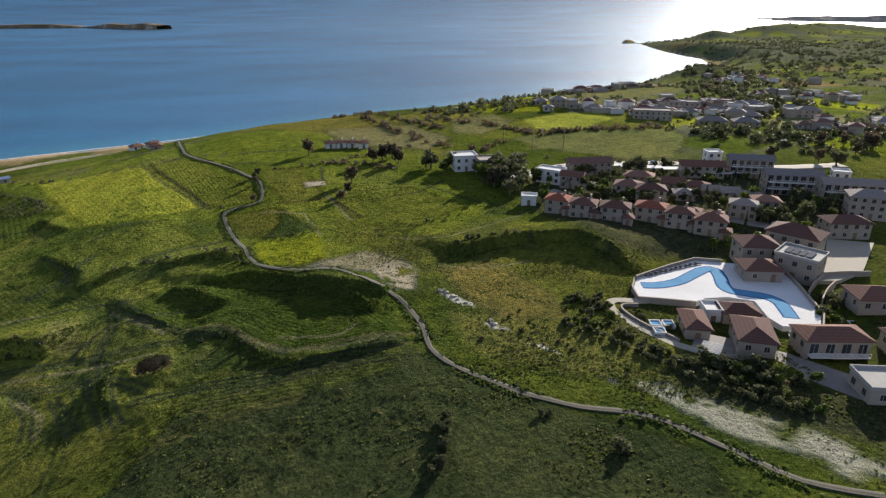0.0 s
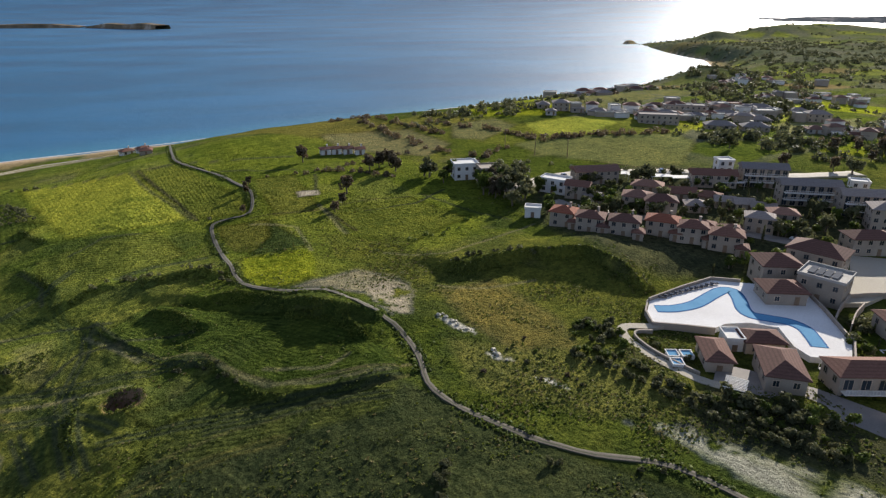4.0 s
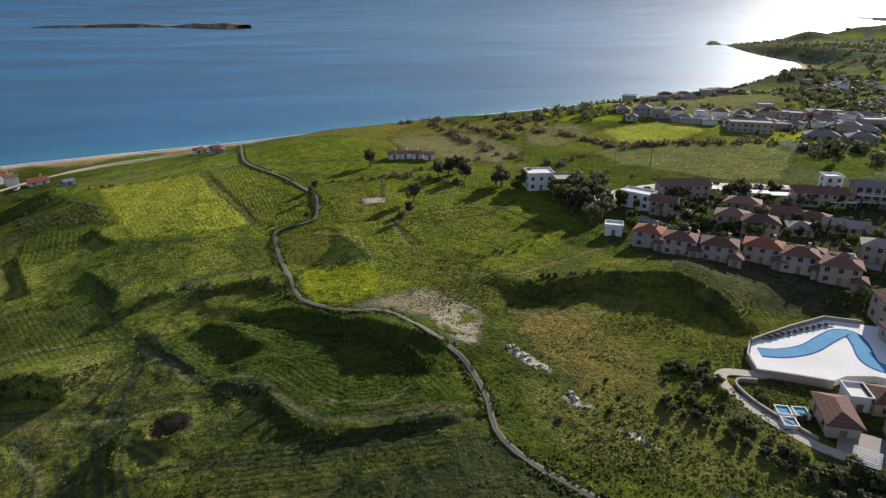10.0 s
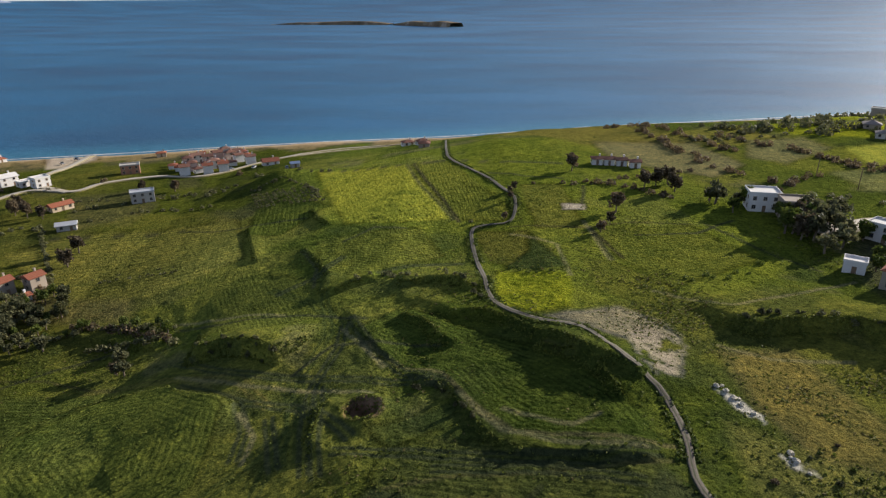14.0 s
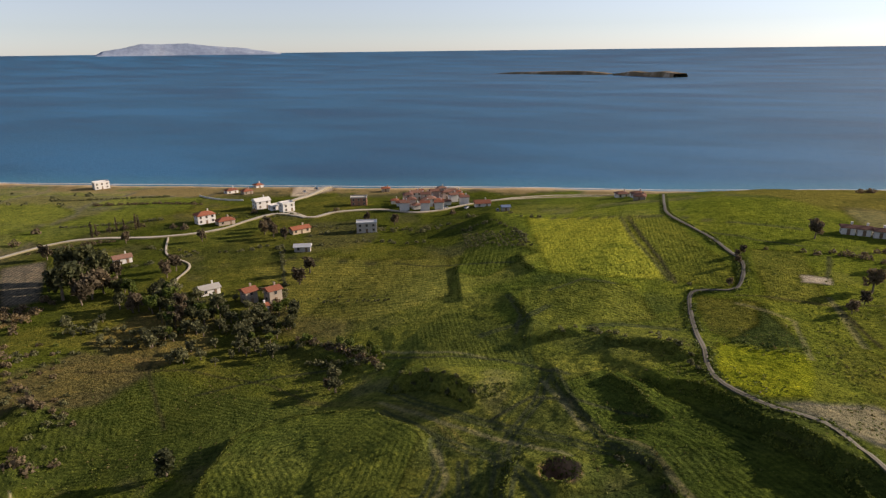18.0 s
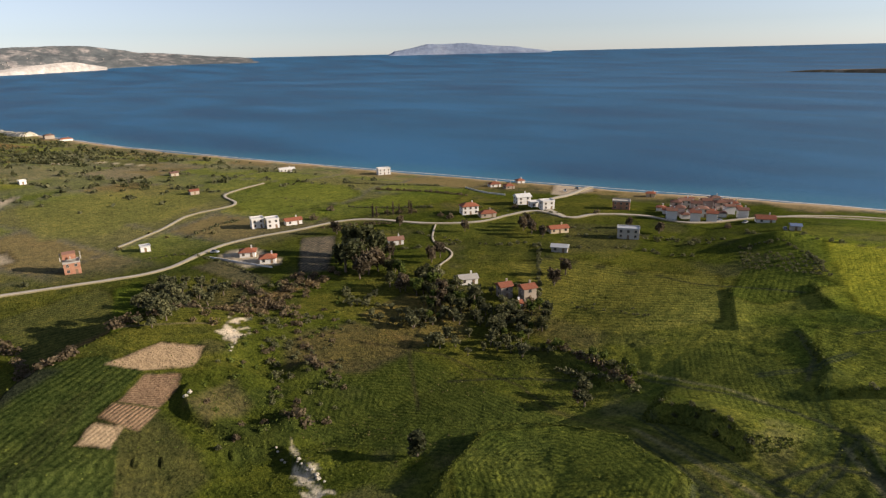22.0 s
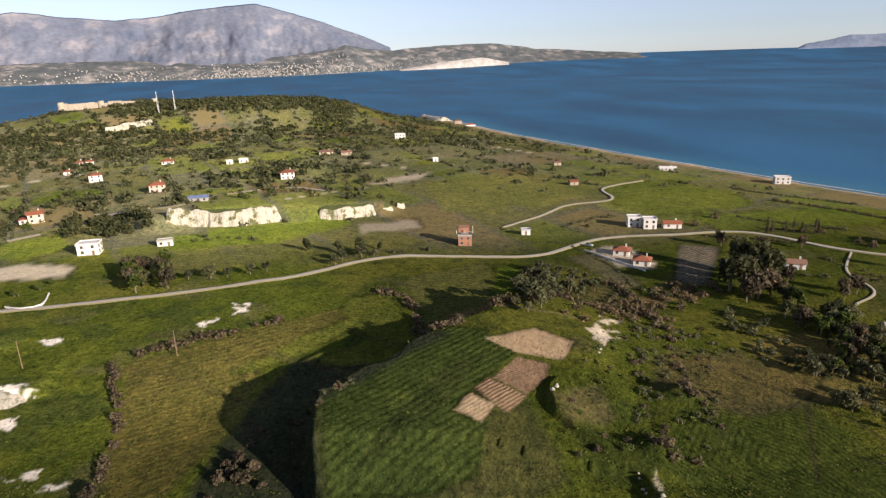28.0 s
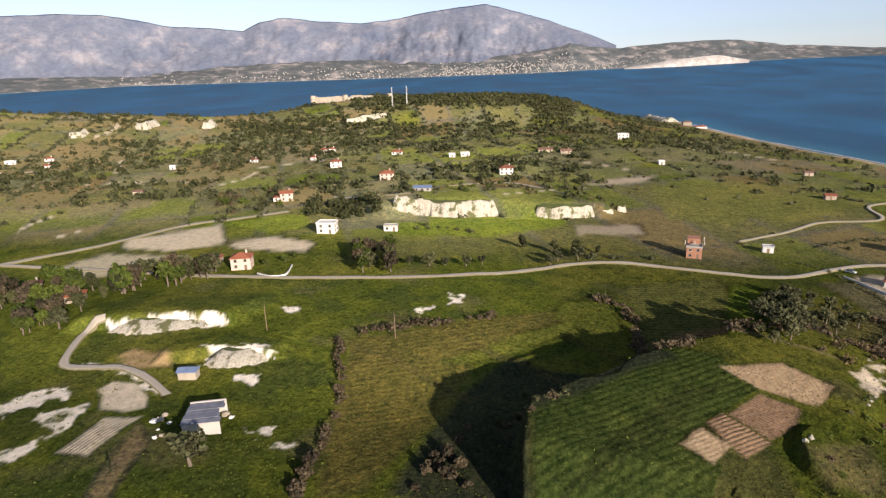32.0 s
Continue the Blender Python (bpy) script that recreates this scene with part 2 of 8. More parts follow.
MAT_TRACK = track_material("track_gravel", (0.060, 0.048, 0.034), (0.140, 0.116, 0.084), (0.036, 0.044, 0.014), 1.0)
MAT_ROAD = track_material("pale_road", (0.34, 0.29, 0.22), (0.47, 0.42, 0.33), (0.20, 0.17, 0.09), 0.12)
MAT_PLASTER = weathered("cream_plaster", (0.29, 0.24, 0.19), (0.38, 0.32, 0.25), 0.8, 0.9, 0.15, 0.02)
MAT_WHITE = weathered("white_plaster", (0.62, 0.60, 0.56), (0.70, 0.68, 0.64), 0.8, 0.9, 0.15, 0.02, 0.06)
MAT_OCHRE = weathered("ochre_plaster", (0.50, 0.40, 0.27), (0.60, 0.49, 0.34), 0.8, 0.9, 0.15, 0.02)
MAT_PINK = weathered("pink_plaster", (0.62, 0.44, 0.36), (0.72, 0.55, 0.46), 0.8, 0.9, 0.15, 0.02)
MAT_BRICK = weathered("raw_brick", (0.30, 0.135, 0.08), (0.40, 0.20, 0.125), 2.0, 0.9, 0.4, 0.03)
MAT_CONCRETE = weathered("concrete", (0.36, 0.34, 0.30), (0.48, 0.45, 0.40), 0.7, 0.9, 0.3, 0.03)
MAT_DECK = weathered("white_paving", (0.70, 0.67, 0.63), (0.80, 0.775, 0.74), 0.5, 0.6, 0.15, 0.01, 0.0)
MAT_PAVING = weathered("grey_paving", (0.22, 0.195, 0.17), (0.32, 0.285, 0.25), 0.6, 0.85, 0.2, 0.02)
MAT_STONE = weathered("rubble_stone", (0.34, 0.29, 0.22), (0.50, 0.43, 0.33), 1.2, 0.95, 0.8, 0.1)
MAT_TILE = tile_material("red_tile", (0.22, 0.078, 0.045), (0.32, 0.130, 0.080))
MAT_TILE_DULL = tile_material("brown_tile", (0.125, 0.066, 0.050), (0.195, 0.108, 0.082))
MAT_TILE_PALE = tile_material("faded_tile", (0.17, 0.095, 0.070), (0.27, 0.165, 0.125))
MAT_TILE_GREY = tile_material("greyed_tile", (0.21, 0.185, 0.165), (0.32, 0.285, 0.26))
MAT_GLASS = glass_material("window_glass", (0.035, 0.045, 0.055))
MAT_FRAME = weathered("window_frame", (0.30, 0.24, 0.18), (0.42, 0.35, 0.27), 3, 0.6, 0.1, 0.01, 0.4)
MAT_METAL = weathered("painted_metal", (0.42, 0.43, 0.44), (0.52, 0.53, 0.54), 2, 0.45, 0.1, 0.01)
MAT_SHEET = weathered("weathered_sheet", (0.13, 0.14, 0.17), (0.24, 0.25, 0.29), 2, 0.7, 0.2, 0.02)
MAT_BLUE_ROOF = weathered("blue_sheet_roof", (0.12, 0.17, 0.28), (0.18, 0.24, 0.36), 2, 0.5, 0.1, 0.01)
MAT_SOLAR = weathered("solar_panel", (0.05, 0.06, 0.08), (0.09, 0.10, 0.12), 2.0, 0.6, 0.1, 0.01)
MAT_POOL = weathered("pool_water", (0.10, 0.27, 0.44), (0.14, 0.33, 0.51), 0.8, 0.35, 0.1, 0.01, 0.0)
MAT_POOL_WALL = weathered("pool_tile", (0.03, 0.11, 0.26), (0.05, 0.15, 0.33), 2, 0.4, 0.1, 0.01, 0.0)
for m in (MAT_POOL, MAT_POOL_WALL, MAT_DECK, MAT_SOLAR):
    m.node_tree.nodes["Principled BSDF"].inputs["Specular IOR Level"].default_value = 0.08
    m.node_tree.nodes["Principled BSDF"].inputs["Roughness"].default_value = 0.95
MAT_BARK = weathered("bark", (0.10, 0.075, 0.05), (0.20, 0.16, 0.12), 3, 0.95, 0.6, 0.04)
MAT_WOOD = weathered("dark_wood", (0.16, 0.10, 0.06), (0.26, 0.18, 0.11), 3, 0.8, 0.3, 0.02)
MAT_OLIVE = leafy("olive_leaves", (0.060, 0.070, 0.032), (0.140, 0.146, 0.072))
MAT_PINE = leafy("dark_leaves", (0.042, 0.052, 0.022), (0.105, 0.112, 0.046))
MAT_GREEN = leafy("green_leaves", (0.045, 0.075, 0.014), (0.110, 0.140, 0.028))
MAT_TWIG = leafy("bare_twigs", (0.055, 0.045, 0.028), (0.135, 0.110, 0.068))
MAT_REED = leafy("dry_reeds", (0.095, 0.075, 0.040), (0.185, 0.145, 0.080))
MAT_WEED = leafy("weeds", (0.060, 0.085, 0.014), (0.150, 0.165, 0.028), 0.0)
MAT_HEATH = leafy("dry_tufts", (0.11, 0.095, 0.035), (0.20, 0.17, 0.065), 0.0)
MAT_TURF = weathered("turf", (0.055, 0.075, 0.014), (0.105, 0.115, 0.024), 0.5, 0.95, 0.6, 0.2, 0.0)

# ---- the lie of the land ----
COAST_X = (-1180, -1120, -815, -573, -349, -145, -29, 96, 258, 447, 600, 760, 834, 883, 925, 965, 1000, 1060, 1240, 1700, 4000)
COAST_Y = (-60, 225, 278, 343, 414, 482, 513, 561, 607, 665, 740, 850, 956, 1150, 1300, 1395, 1415, 1400, 1420, 1620, 2300)


def smooth(a, b, x):
    t = np.clip((x - a) / (b - a), 0, 1)
    return t * t * (3 - 2 * t)


def lattice(i, j, seed):
    n = (i * 374761393 + j * 668265263 + seed * 974634541) & 0x7FFFFFFF
    n = ((n ^ (n >> 13)) * 1274126177) & 0x7FFFFFFF
    return ((n ^ (n >> 16)) & 0xFFFF) / 65535.0


def rough(x, y, size, seed=0):
    """Smooth value noise from 0 to 1 with features of that size in metres."""
    u, v = np.asarray(x, float) / size, np.asarray(y, float) / size
    i, j = np.floor(u).astype(np.int64), np.floor(v).astype(np.int64)
    a, b = u - i, v - j
    a, b = a * a * (3 - 2 * a), b * b * (3 - 2 * b)
    low = lattice(i, j, seed) * (1 - a) + lattice(i + 1, j, seed) * a
    high = lattice(i, j + 1, seed) * (1 - a) + lattice(i + 1, j + 1, seed) * a
    return low * (1 - b) + high * b


def layered(x, y, size, seed=0, octaves=4):
    total, weight = 0, 0
    for k in range(octaves):
        total = total + rough(x, y, size / 2**k, seed + 17 * k) * 0.5**k
        weight += 0.5**k
    return total / weight


def mound(x, y, cx, cy, high, rx, ry, turn=0.0, flat=2.0):
    c, s = math.cos(radians(turn)), math.sin(radians(turn))
    u, v = ((x - cx) * c + (y - cy) * s) / rx, (-(x - cx) * s + (y - cy) * c) / ry
    return high * np.exp(-((u * u + v * v) ** (flat / 2)))


def along(x, y, line):
    """Signed distance from a polyline (positive to its left), and how far along it, in metres."""
    best, side, run = np.full(np.shape(x), 1e9), np.ones(np.shape(x)), np.zeros(np.shape(x))
    start = 0.0
    for (ax, ay), (bx, by) in zip(line, line[1:]):
        dx, dy = bx - ax, by - ay
        length = math.hypot(dx, dy)
        t = ((x - ax) * dx + (y - ay) * dy) / length**2
        k = np.clip(t, 0, 1)
        far = np.hypot(x - ax - k * dx, y - ay - k * dy)
        near = far < best
        best = np.where(near, far, best)
        side = np.where(near, np.sign((y - ay) * dx - (x - ax) * dy), side)
        run = np.where(near, start + k * length, run)
        start += length
    return best * side, run, start


def bank(x, y, line, high, wide=3.0, reach=18.0, taper=12.0):
    """A scarp along a line: the ground rises steeply to its left and sinks back slowly."""
    d, run, total = along(x, y, line)
    wide *= 0.7
    ends = smooth(0, taper, run) * smooth(0, taper, total - run)
    inside = np.clip(d, 0, None)
    return high * smooth(-wide / 2, wide / 2, d) * np.exp(-((inside / reach) ** 2)) * ends


def inland(x, y):
    """Metres inland of the open shore and of the bay behind the headland."""
    shore = (np.interp(x, COAST_X, COAST_Y) - y) * 0.93
    behind = np.where(x < -150, 1190 + 60 * (rough(x, y, 300, 5) - 0.5) - np.hypot(x, y - 30) + 2.0 * np.clip(x + 400, 0, None), 4000)
    return np.minimum(shore, behind)


def base_height(x, y):
    d = inland(x, y) + 14 * (layered(x, y, 60, 3) - 0.5)
    z = -6 + 7.5 * smooth(-25, 14, d) + 7 * smooth(10, 110, d)
    # the eastern plateau and its long western slope
    edge = np.interp(x + 0.08 * (y - 150), (-128, -62, -22, 22), (0.0, 0.45, 0.80, 1.0))
    z = z + 26 * edge * (0.35 * smooth(20, 110, d) + 0.65 * smooth(60, 190, d)) * (1 - 0.45 * smooth(180, 600, x))
    # the western land
    west = (1 - smooth(0, 1, edge)) * smooth(30, 200, d)
    z = z + west * (10 * smooth(200, -110, y) * smooth(-60, -150, x) + mound(x, y, -1000, -95, 34, 200, 270, 0, 4) + mound(x, y, -860, -560, 23, 190, 260, 40)
                    + mound(x, y, -700, -760, 34, 190, 200) + mound(x, y, -650, 90, 10, 150, 140))
    # hills beyond the eastern bay
    z = z + mound(x, y, 972, 1372, 12, 20, 16, 0, 4) - mound(x, y, 950, 1260, 13, 95, 120) + mound(x, y, 1066, 1190, 16, 42, 34, -30) + mound(x, y, 1205, 1200, 13, 70, 50, 20) + mound(x, y, 1330, 1250, 16, 130, 70, 15) + mound(x, y, 1560, 1350, 18, 240, 110, 15) - mound(x, y, 2100, 1560, 8, 420, 260) + mound(x, y, 520, 600, 15, 75, 45, 30)
    return z


def relief(x, y):
    """Terraces, hollows and knolls."""
    u, v = x + 3.0 * (layered(x, y, 9, 77, 4) - 0.5), y + 3.0 * (layered(x, y, 9, 79, 4) - 0.5)
    z = mound(u, v, -19.5, 124, 1.3, 6.0, 6.0, 0, 4) - mound(x, y, -19.5, 124, 4.2, 2.9, 2.7, 0, 5)
    z = z + mound(x, y, -95, 165, -5, 26, 34) + mound(x, y, -108, 268, -2, 20, 30) + mound(x, y, -102, 326, 7.0, 17, 9, 20, 1.6)
    z = z + mound(x, y, 100, 150, 2.2, 18, 14, 35) - mound(x, y, 70, 138, 0.8, 15, 16, 40)
    z = z + mound(x, y, -6, 206, -2.0, 22, 26) + mound(x, y, 26, 178, 1.0, 12, 9)
    # the bowl below the track
    z = z + bank(u, v, [(-8, 155), (-4, 158.5), (2, 157), (11, 148.5), (20, 141), (25, 132), (27, 121)], 1.9, 2.2, 20, 6)
    z = z + bank(u, v, [(-18, 161), (-11, 155), (-4, 144)], 1.5, 2.2, 6, 3)
    z = z + bank(x, y, [(12, 142), (20, 138), (28, 133), (32, 127)], 1.7, 2.0, 6, 3)
    z = z + bank(u, v, [(-20, 176), (-12, 179.5), (-5, 176), (-1, 168)], 1.7, 2.5, 9, 4)
    z = z + bank(u, v, [(-42, 177), (-35, 182), (-26, 184)], 1.5, 2.5, 7, 4)
    z = z + bank(x, y, [(-14, 136), (-9, 132), (-4, 129.8), (0, 121), (4, 114), (9, 110.5), (20, 108.8), (32, 107.5)], 0.9, 1.4, 14, 5)
    z = z + bank(x, y, [(-33, 168), (-28, 158), (-24, 151), (-16, 140)], 0.5, 1.4, 4, 4)
    # terrace edges of the western slope
    z = z + bank(x, y, [(-60, 221), (-51, 206), (-44, 193), (-43.5, 185)], 0.75, 1.3, 4, 4)
    z = z + bank(x, y, [(-95, 260), (-84, 236), (-74, 214)], 0.8, 1.3, 4, 4)
    z = z + bank(x, y, [(-71, 269), (-63, 252), (-55, 240)], 0.9, 1.4, 4, 4)
    z = z + bank(x, y, [(-71, 155), (-62, 157.5), (-52, 153), (-43, 146)], 4.0, 2.4, 12, 4)
    z = z + bank(u, v, [(-44, 128), (-51, 134), (-67, 142), (-83, 142), (-93, 137), (-96, 128), (-92, 112), (-84, 98)], 2.6, 3.6, 26, 10)
    z = z + bank(u, v, [(-120, 178), (-104, 176), (-86, 170)], 1.3, 2.0, 8, 5)
    # the gully under the ploughed field
    z = z + bank(u, v, [(-240, 102), (-222, 90), (-204, 77), (-195, 63), (-185, 49), (-176, 43.5), (-167, 32), (-159, 23), (-140, 22), (-118, 25)], 10.8, 4.5, 48, 26) - mound(x, y, -188, 12, 4.0, 46, 20, -45)
    z = z + mound(u, v, -170, 11, 1.8, 12, 2.6, 15) + mound(u, v, -201, 22, 2.0, 11, 3.0, 130)
    z = z + bank(u, v, [(57, 147), (62, 150.5), (69, 152), (80, 151), (92, 144), (97, 134), (95, 122)], 3.0, 2.2, 14, 5)
    z = z + bank(u, v, [(-26, 112), (-29, 118), (-29, 125), (-25, 130)][::-1], 1.2, 2.0, 5, 4)
    # old diggings beside the bare plots
    z = z + bank(u, v, [(-166, 88), (-160, 82), (-148, 79), (-138, 84), (-127, 91), (-112, 92)], 1.8, 2.2, 9, 5)
    z = z + mound(u, v, -156, 117, 3.0, 5.0, 4.0, 40) + mound(u, v, -135, 99, 2.6, 4.5, 3.6, 30) - mound(u, v, -165, 108, 1.8, 8, 5, 40) - mound(u, v, -144, 92, 1.8, 8, 5, 40)
    for px, py, pz in ((-160, 99, 2.2), (-150, 83, 1.8), (-175, 101, 2.0), (-152, 95, 1.5), (-181, 108, 1.6), (-167, 93, 1.6)):
        z = z + mound(u, v, px, py, 0.8 * pz, 5.5, 3.8, 35)
    # chalk scarps in the west face the light
    z = z + bank(u, v, [(-352, -70), (-372, -34), (-378, -4), (-374, 22), (-378, 48), (-384, 74)], 6.5, 8, 60, 16)
    z = z + bank(u, v, [(-196, -128), (-203, -104), (-207, -84), (-206, -68)], 4.0, 6, 24, 8)
    z = z + bank(u, v, [(-176, -84), (-186, -66), (-186, -46)], 2.6, 4, 14, 6)
    return z


def height(x, y):
    x, y = np.asarray(x, float), np.asarray(y, float)
    z = base_height(x, y) + relief(x, y)
    land = smooth(0, 40, inland(x, y))
    z = z + land * (1.4 * (layered(x, y, 70, 11) - 0.5) + 0.35 * (layered(x, y, 9, 23, 3) - 0.5) + 6 * smooth(400, 900, np.hypot(x, y)) * (layered(x, y, 130, 31) - 0.5))
    # tussocks and hoof-worn ground
    close = land * smooth(330, 230, np.hypot(x, y - 25))
    z = z + close * (0.34 * (layered(x, y, 3.0, 61, 3) - 0.5) * (0.15 + 1.5 * smooth(0.42, 0.62, layered(x, y, 30, 67, 2))))
    # levelled building ground
    w = mound(x, y, 118, 108, 1, 36, 27, 20, 8)
    z = z * (1 - w) + 33.6 * w
    return z

# ---- ground and sea ----
def sheet_mesh(name, x, y, z, wrap, material):
    rows, cols = x.shape
    me = bpy.data.meshes.new(name)
    verts = np.stack([x, y, z], -1).reshape(-1, 3)
    i = np.arange(rows * cols).reshape(rows, cols)
    if wrap:
        a, b = i, np.roll(i, -1, axis=1)
    else:
        a, b = i[:, :-1], i[:, 1:]
    quads = np.stack([a[:-1], b[:-1], b[1:], a[1:]], -1).reshape(-1, 4)[:, ::-1]
    me.vertices.add(len(verts))
    me.vertices.foreach_set("co", verts.astype(np.float32).ravel())
    me.loops.add(quads.size)
    me.loops.foreach_set("vertex_index", quads.astype(np.int32).ravel())
    me.polygons.add(len(quads))
    me.polygons.foreach_set("loop_start", np.arange(0, quads.size, 4, dtype=np.int32))
    me.polygons.foreach_set("use_smooth", np.ones(len(quads), bool))
    me.update(calc_edges=True)
    me.materials.append(material)
    return new(name, me), verts


def round_sheet(name, centre, radii, angles, lift, material):
    r, a = np.meshgrid(radii, angles, indexing="ij")
    x, y = centre[0] - r * np.sin(a), centre[1] + r * np.cos(a)
    return sheet_mesh(name, x, y, lift(x, y, r), True, material)


BEARINGS = np.radians(np.concatenate([np.arange(-62, 142, 0.17), np.arange(142, 298, 2.0)]))
RINGS = np.concatenate([np.geomspace(0.02, 12, 8)[:-1], np.geomspace(12, 56, 16)[:-1], np.geomspace(56, 270, 330)[:-1], np.geomspace(270, 3300, 150)])
ground, ground_verts = round_sheet("ground", (-5, 25), RINGS, BEARINGS, lambda x, y, r: height(x, y), MAT_GROUND)
tagged(ground, "rolling green winter fields with terraces and bare soil", "ground", kind="structure")

# what grows where: a tint, and rows with a strength, for every place
LUSH, BRIGHT, YELLOW = (0.094, 0.124, 0.012), (0.240, 0.275, 0.012), (0.250, 0.230, 0.030)
OLIVE, DEEP, SCRUB = (0.135, 0.136, 0.034), (0.050, 0.074, 0.013), (0.122, 0.126, 0.050)
DRY, SOIL, CLAY, SAND = (0.220, 0.170, 0.085), (0.360, 0.245, 0.155), (0.450, 0.385, 0.290), (0.480, 0.370, 0.240)
RUST, CHALKY, WET = (0.190, 0.130, 0.065), (0.640, 0.590, 0.500), (0.120, 0.115, 0.100)
gx, gy = ground_verts[:, 0], ground_verts[:, 1]
jx, jy = gx + 1.6 * (layered(gx, gy, 7, 41, 3) - 0.5), gy + 1.6 * (layered(gx, gy, 7, 43, 3) - 0.5)
tint = np.zeros((len(gx), 3))
row, furrow = np.zeros(len(gx)), np.zeros(len(gx))


def blend(weight, colour):
    global tint
    tint = tint * (1 - weight[:, None]) + weight[:, None] * np.array(colour)


def polygon(points, x, y, soft):
    """How far inside a polygon a place is, from 0 to 1 over a soft edge."""
    inside = np.zeros(len(x), bool)
    for (ax, ay), (bx, by) in zip(points, points[1:] + points[:1]):
        crossing = (ay > y) != (by > y)
        if ay != by:
            inside ^= crossing & (x < (bx - ax) * (y - ay) / (by - ay) + ax)
    d, _, _ = along(x, y, points + points[:1])
    return smooth(-soft, soft, np.where(inside, np.abs(d), -np.abs(d)))


def field(points, colour, strength=1.0, soft=0.8, rows=None, ragged=0.0):
    """A patch of another cover. rows: direction in degrees (None: round the edge), spacing in metres, strength."""
    p = np.array(points)
    near = np.nonzero((gx > p[:, 0].min() - 6) & (gx < p[:, 0].max() + 6) & (gy > p[:, 1].min() - 6) & (gy < p[:, 1].max() + 6))[0]
    if not len(near):
        return
    x, y = jx[near], jy[near]
    if ragged:
        x, y = x + ragged * (layered(gx[near], gy[near], 5, 45, 4) - 0.5), y + ragged * (layered(gx[near], gy[near], 5, 47, 4) - 0.5)
    w = polygon(points, x, y, soft) * strength
    if ragged:
        w = w * smooth(0.30, 0.46, layered(gx[near], gy[near], 4, 49, 4))
    tint[near] = tint[near] * (1 - w[:, None]) + w[:, None] * np.array(colour)
    if soft <= 1.5 and not ragged:
        rim = np.abs(along(x, y, points + points[:1])[0])
        tint[near] *= 1 - 0.34 * (smooth(1.0, 0.3, rim / np.maximum(1.0, 0.007 * np.hypot(gx[near], gy[near]))) * smooth(0.35, 0.55, layered(gx[near], gy[near], 14, 53, 2)))[:, None]
    furrow[near] *= 1 - w
    if rows:
        turn, spacing, force = rows
        if turn is None:
            across = np.abs(along(gx[near], gy[near], points + points[:1])[0])
        else:
            across = -gx[near] * math.sin(radians(turn)) + gy[near] * math.cos(radians(turn))
        inside = w > 0.02
        row[near[inside]] = across[inside] / spacing
        furrow[near] = np.maximum(furrow[near], w * force)


def stroke(line, colour, wide, strength=0.8):
    """A line of another cover: wheel ruts, ditches, field edges."""
    p = np.array(line)
    near = np.nonzero((gx > p[:, 0].min() - 8) & (gx < p[:, 0].max() + 8) & (gy > p[:, 1].min() - 8) & (gy < p[:, 1].max() + 8))[0]
    if len(near):
        d, _, _ = along(gx[near] + 0.5 * (jx[near] - gx[near]), gy[near] + 0.5 * (jy[near] - gy[near]), line)
        w = strength * smooth(1.0, 0.35, np.abs(d) / np.maximum(wide, 0.0045 * np.hypot(gx[near], gy[near])))
        tint[near] = tint[near] * (1 - w[:, None]) + w[:, None] * np.array(colour)


def ruts(line, gauge=1.7, colour=DEEP, strength=0.55):
    d = np.array(line, float)
    side = np.gradient(d, axis=0)
    side = np.stack([-side[:, 1], side[:, 0]], -1) / np.hypot(side[:, 0], side[:, 1])[:, None]
    for s in (-0.5, 0.5):
        stroke([tuple(v) for v in d + side * gauge * s], colour, 0.75, min(1.0, strength * 1.25))


n1, n2 = layered(gx, gy, 45, 51), layered(gx, gy, 12, 57)
blend(np.ones(len(gx)), LUSH)
blend(smooth(0.45, 0.62, n1), (0.140, 0.156, 0.018))
blend(smooth(0.52, 0.70, n2) * 0.6, DEEP)
blend(smooth(0.60, 0.72, layered(gx, gy, 20, 63)) * 0.6, OLIVE)
# parcels of the western hills and of the plain beyond the village
cu, cv = (gx * 0.92 + gy * 0.39) / 62 + 0.9 * layered(gx, gy, 160, 71), (-gx * 0.39 + gy * 0.92) / 44 + 0.9 * layered(gx, gy, 160, 73)
iu, iv = np.floor(cu).astype(np.int64), np.floor(cv).astype(np.int64)
pick = lattice(iu, iv, 81)
far_land = smooth(-280, -340, gx)
east_land = smooth(150, 230, gx) * smooth(160, 260, gy)
for low, high, colour in ((0, 0.24, OLIVE), (0.24, 0.40, (0.150, 0.172, 0.028)), (0.40, 0.52, (0.165, 0.165, 0.055)), (0.52, 0.60, DRY), (0.60, 0.84, (0.150, 0.175, 0.026)), (0.95, 1.0, RUST)):
    blend(far_land * 0.8 * ((pick >= low) & (pick < high)), colour)
for low, high, colour in ((0, 0.30, (0.10, 0.12, 0.02)), (0.30, 0.45, BRIGHT), (0.45, 0.62, SCRUB), (0.62, 0.70, OLIVE), (0.90, 1.0, RUST)):
    blend(east_land * 0.8 * ((pick >= low) & (pick < high)), colour)
border = np.minimum(np.minimum(cu - iu, 1 - cu + iu) * 62, np.minimum(cv - iv, 1 - cv + iv) * 44)
blend(np.maximum(far_land, east_land) * 0.75 * smooth(3.5, 1.2, border + 3 * (n2 - 0.5)), SCRUB)
blend(smooth(-420, -560, gx) * smooth(0.46, 0.62, layered(gx, gy, 55, 91)) * 0.6, (0.150, 0.155, 0.055))
blend(smooth(-300, -420, gx) * smooth(-120, -260, gy) * smooth(0.45, 0.6, layered(gx, gy, 38, 93)) * 0.7, DRY)
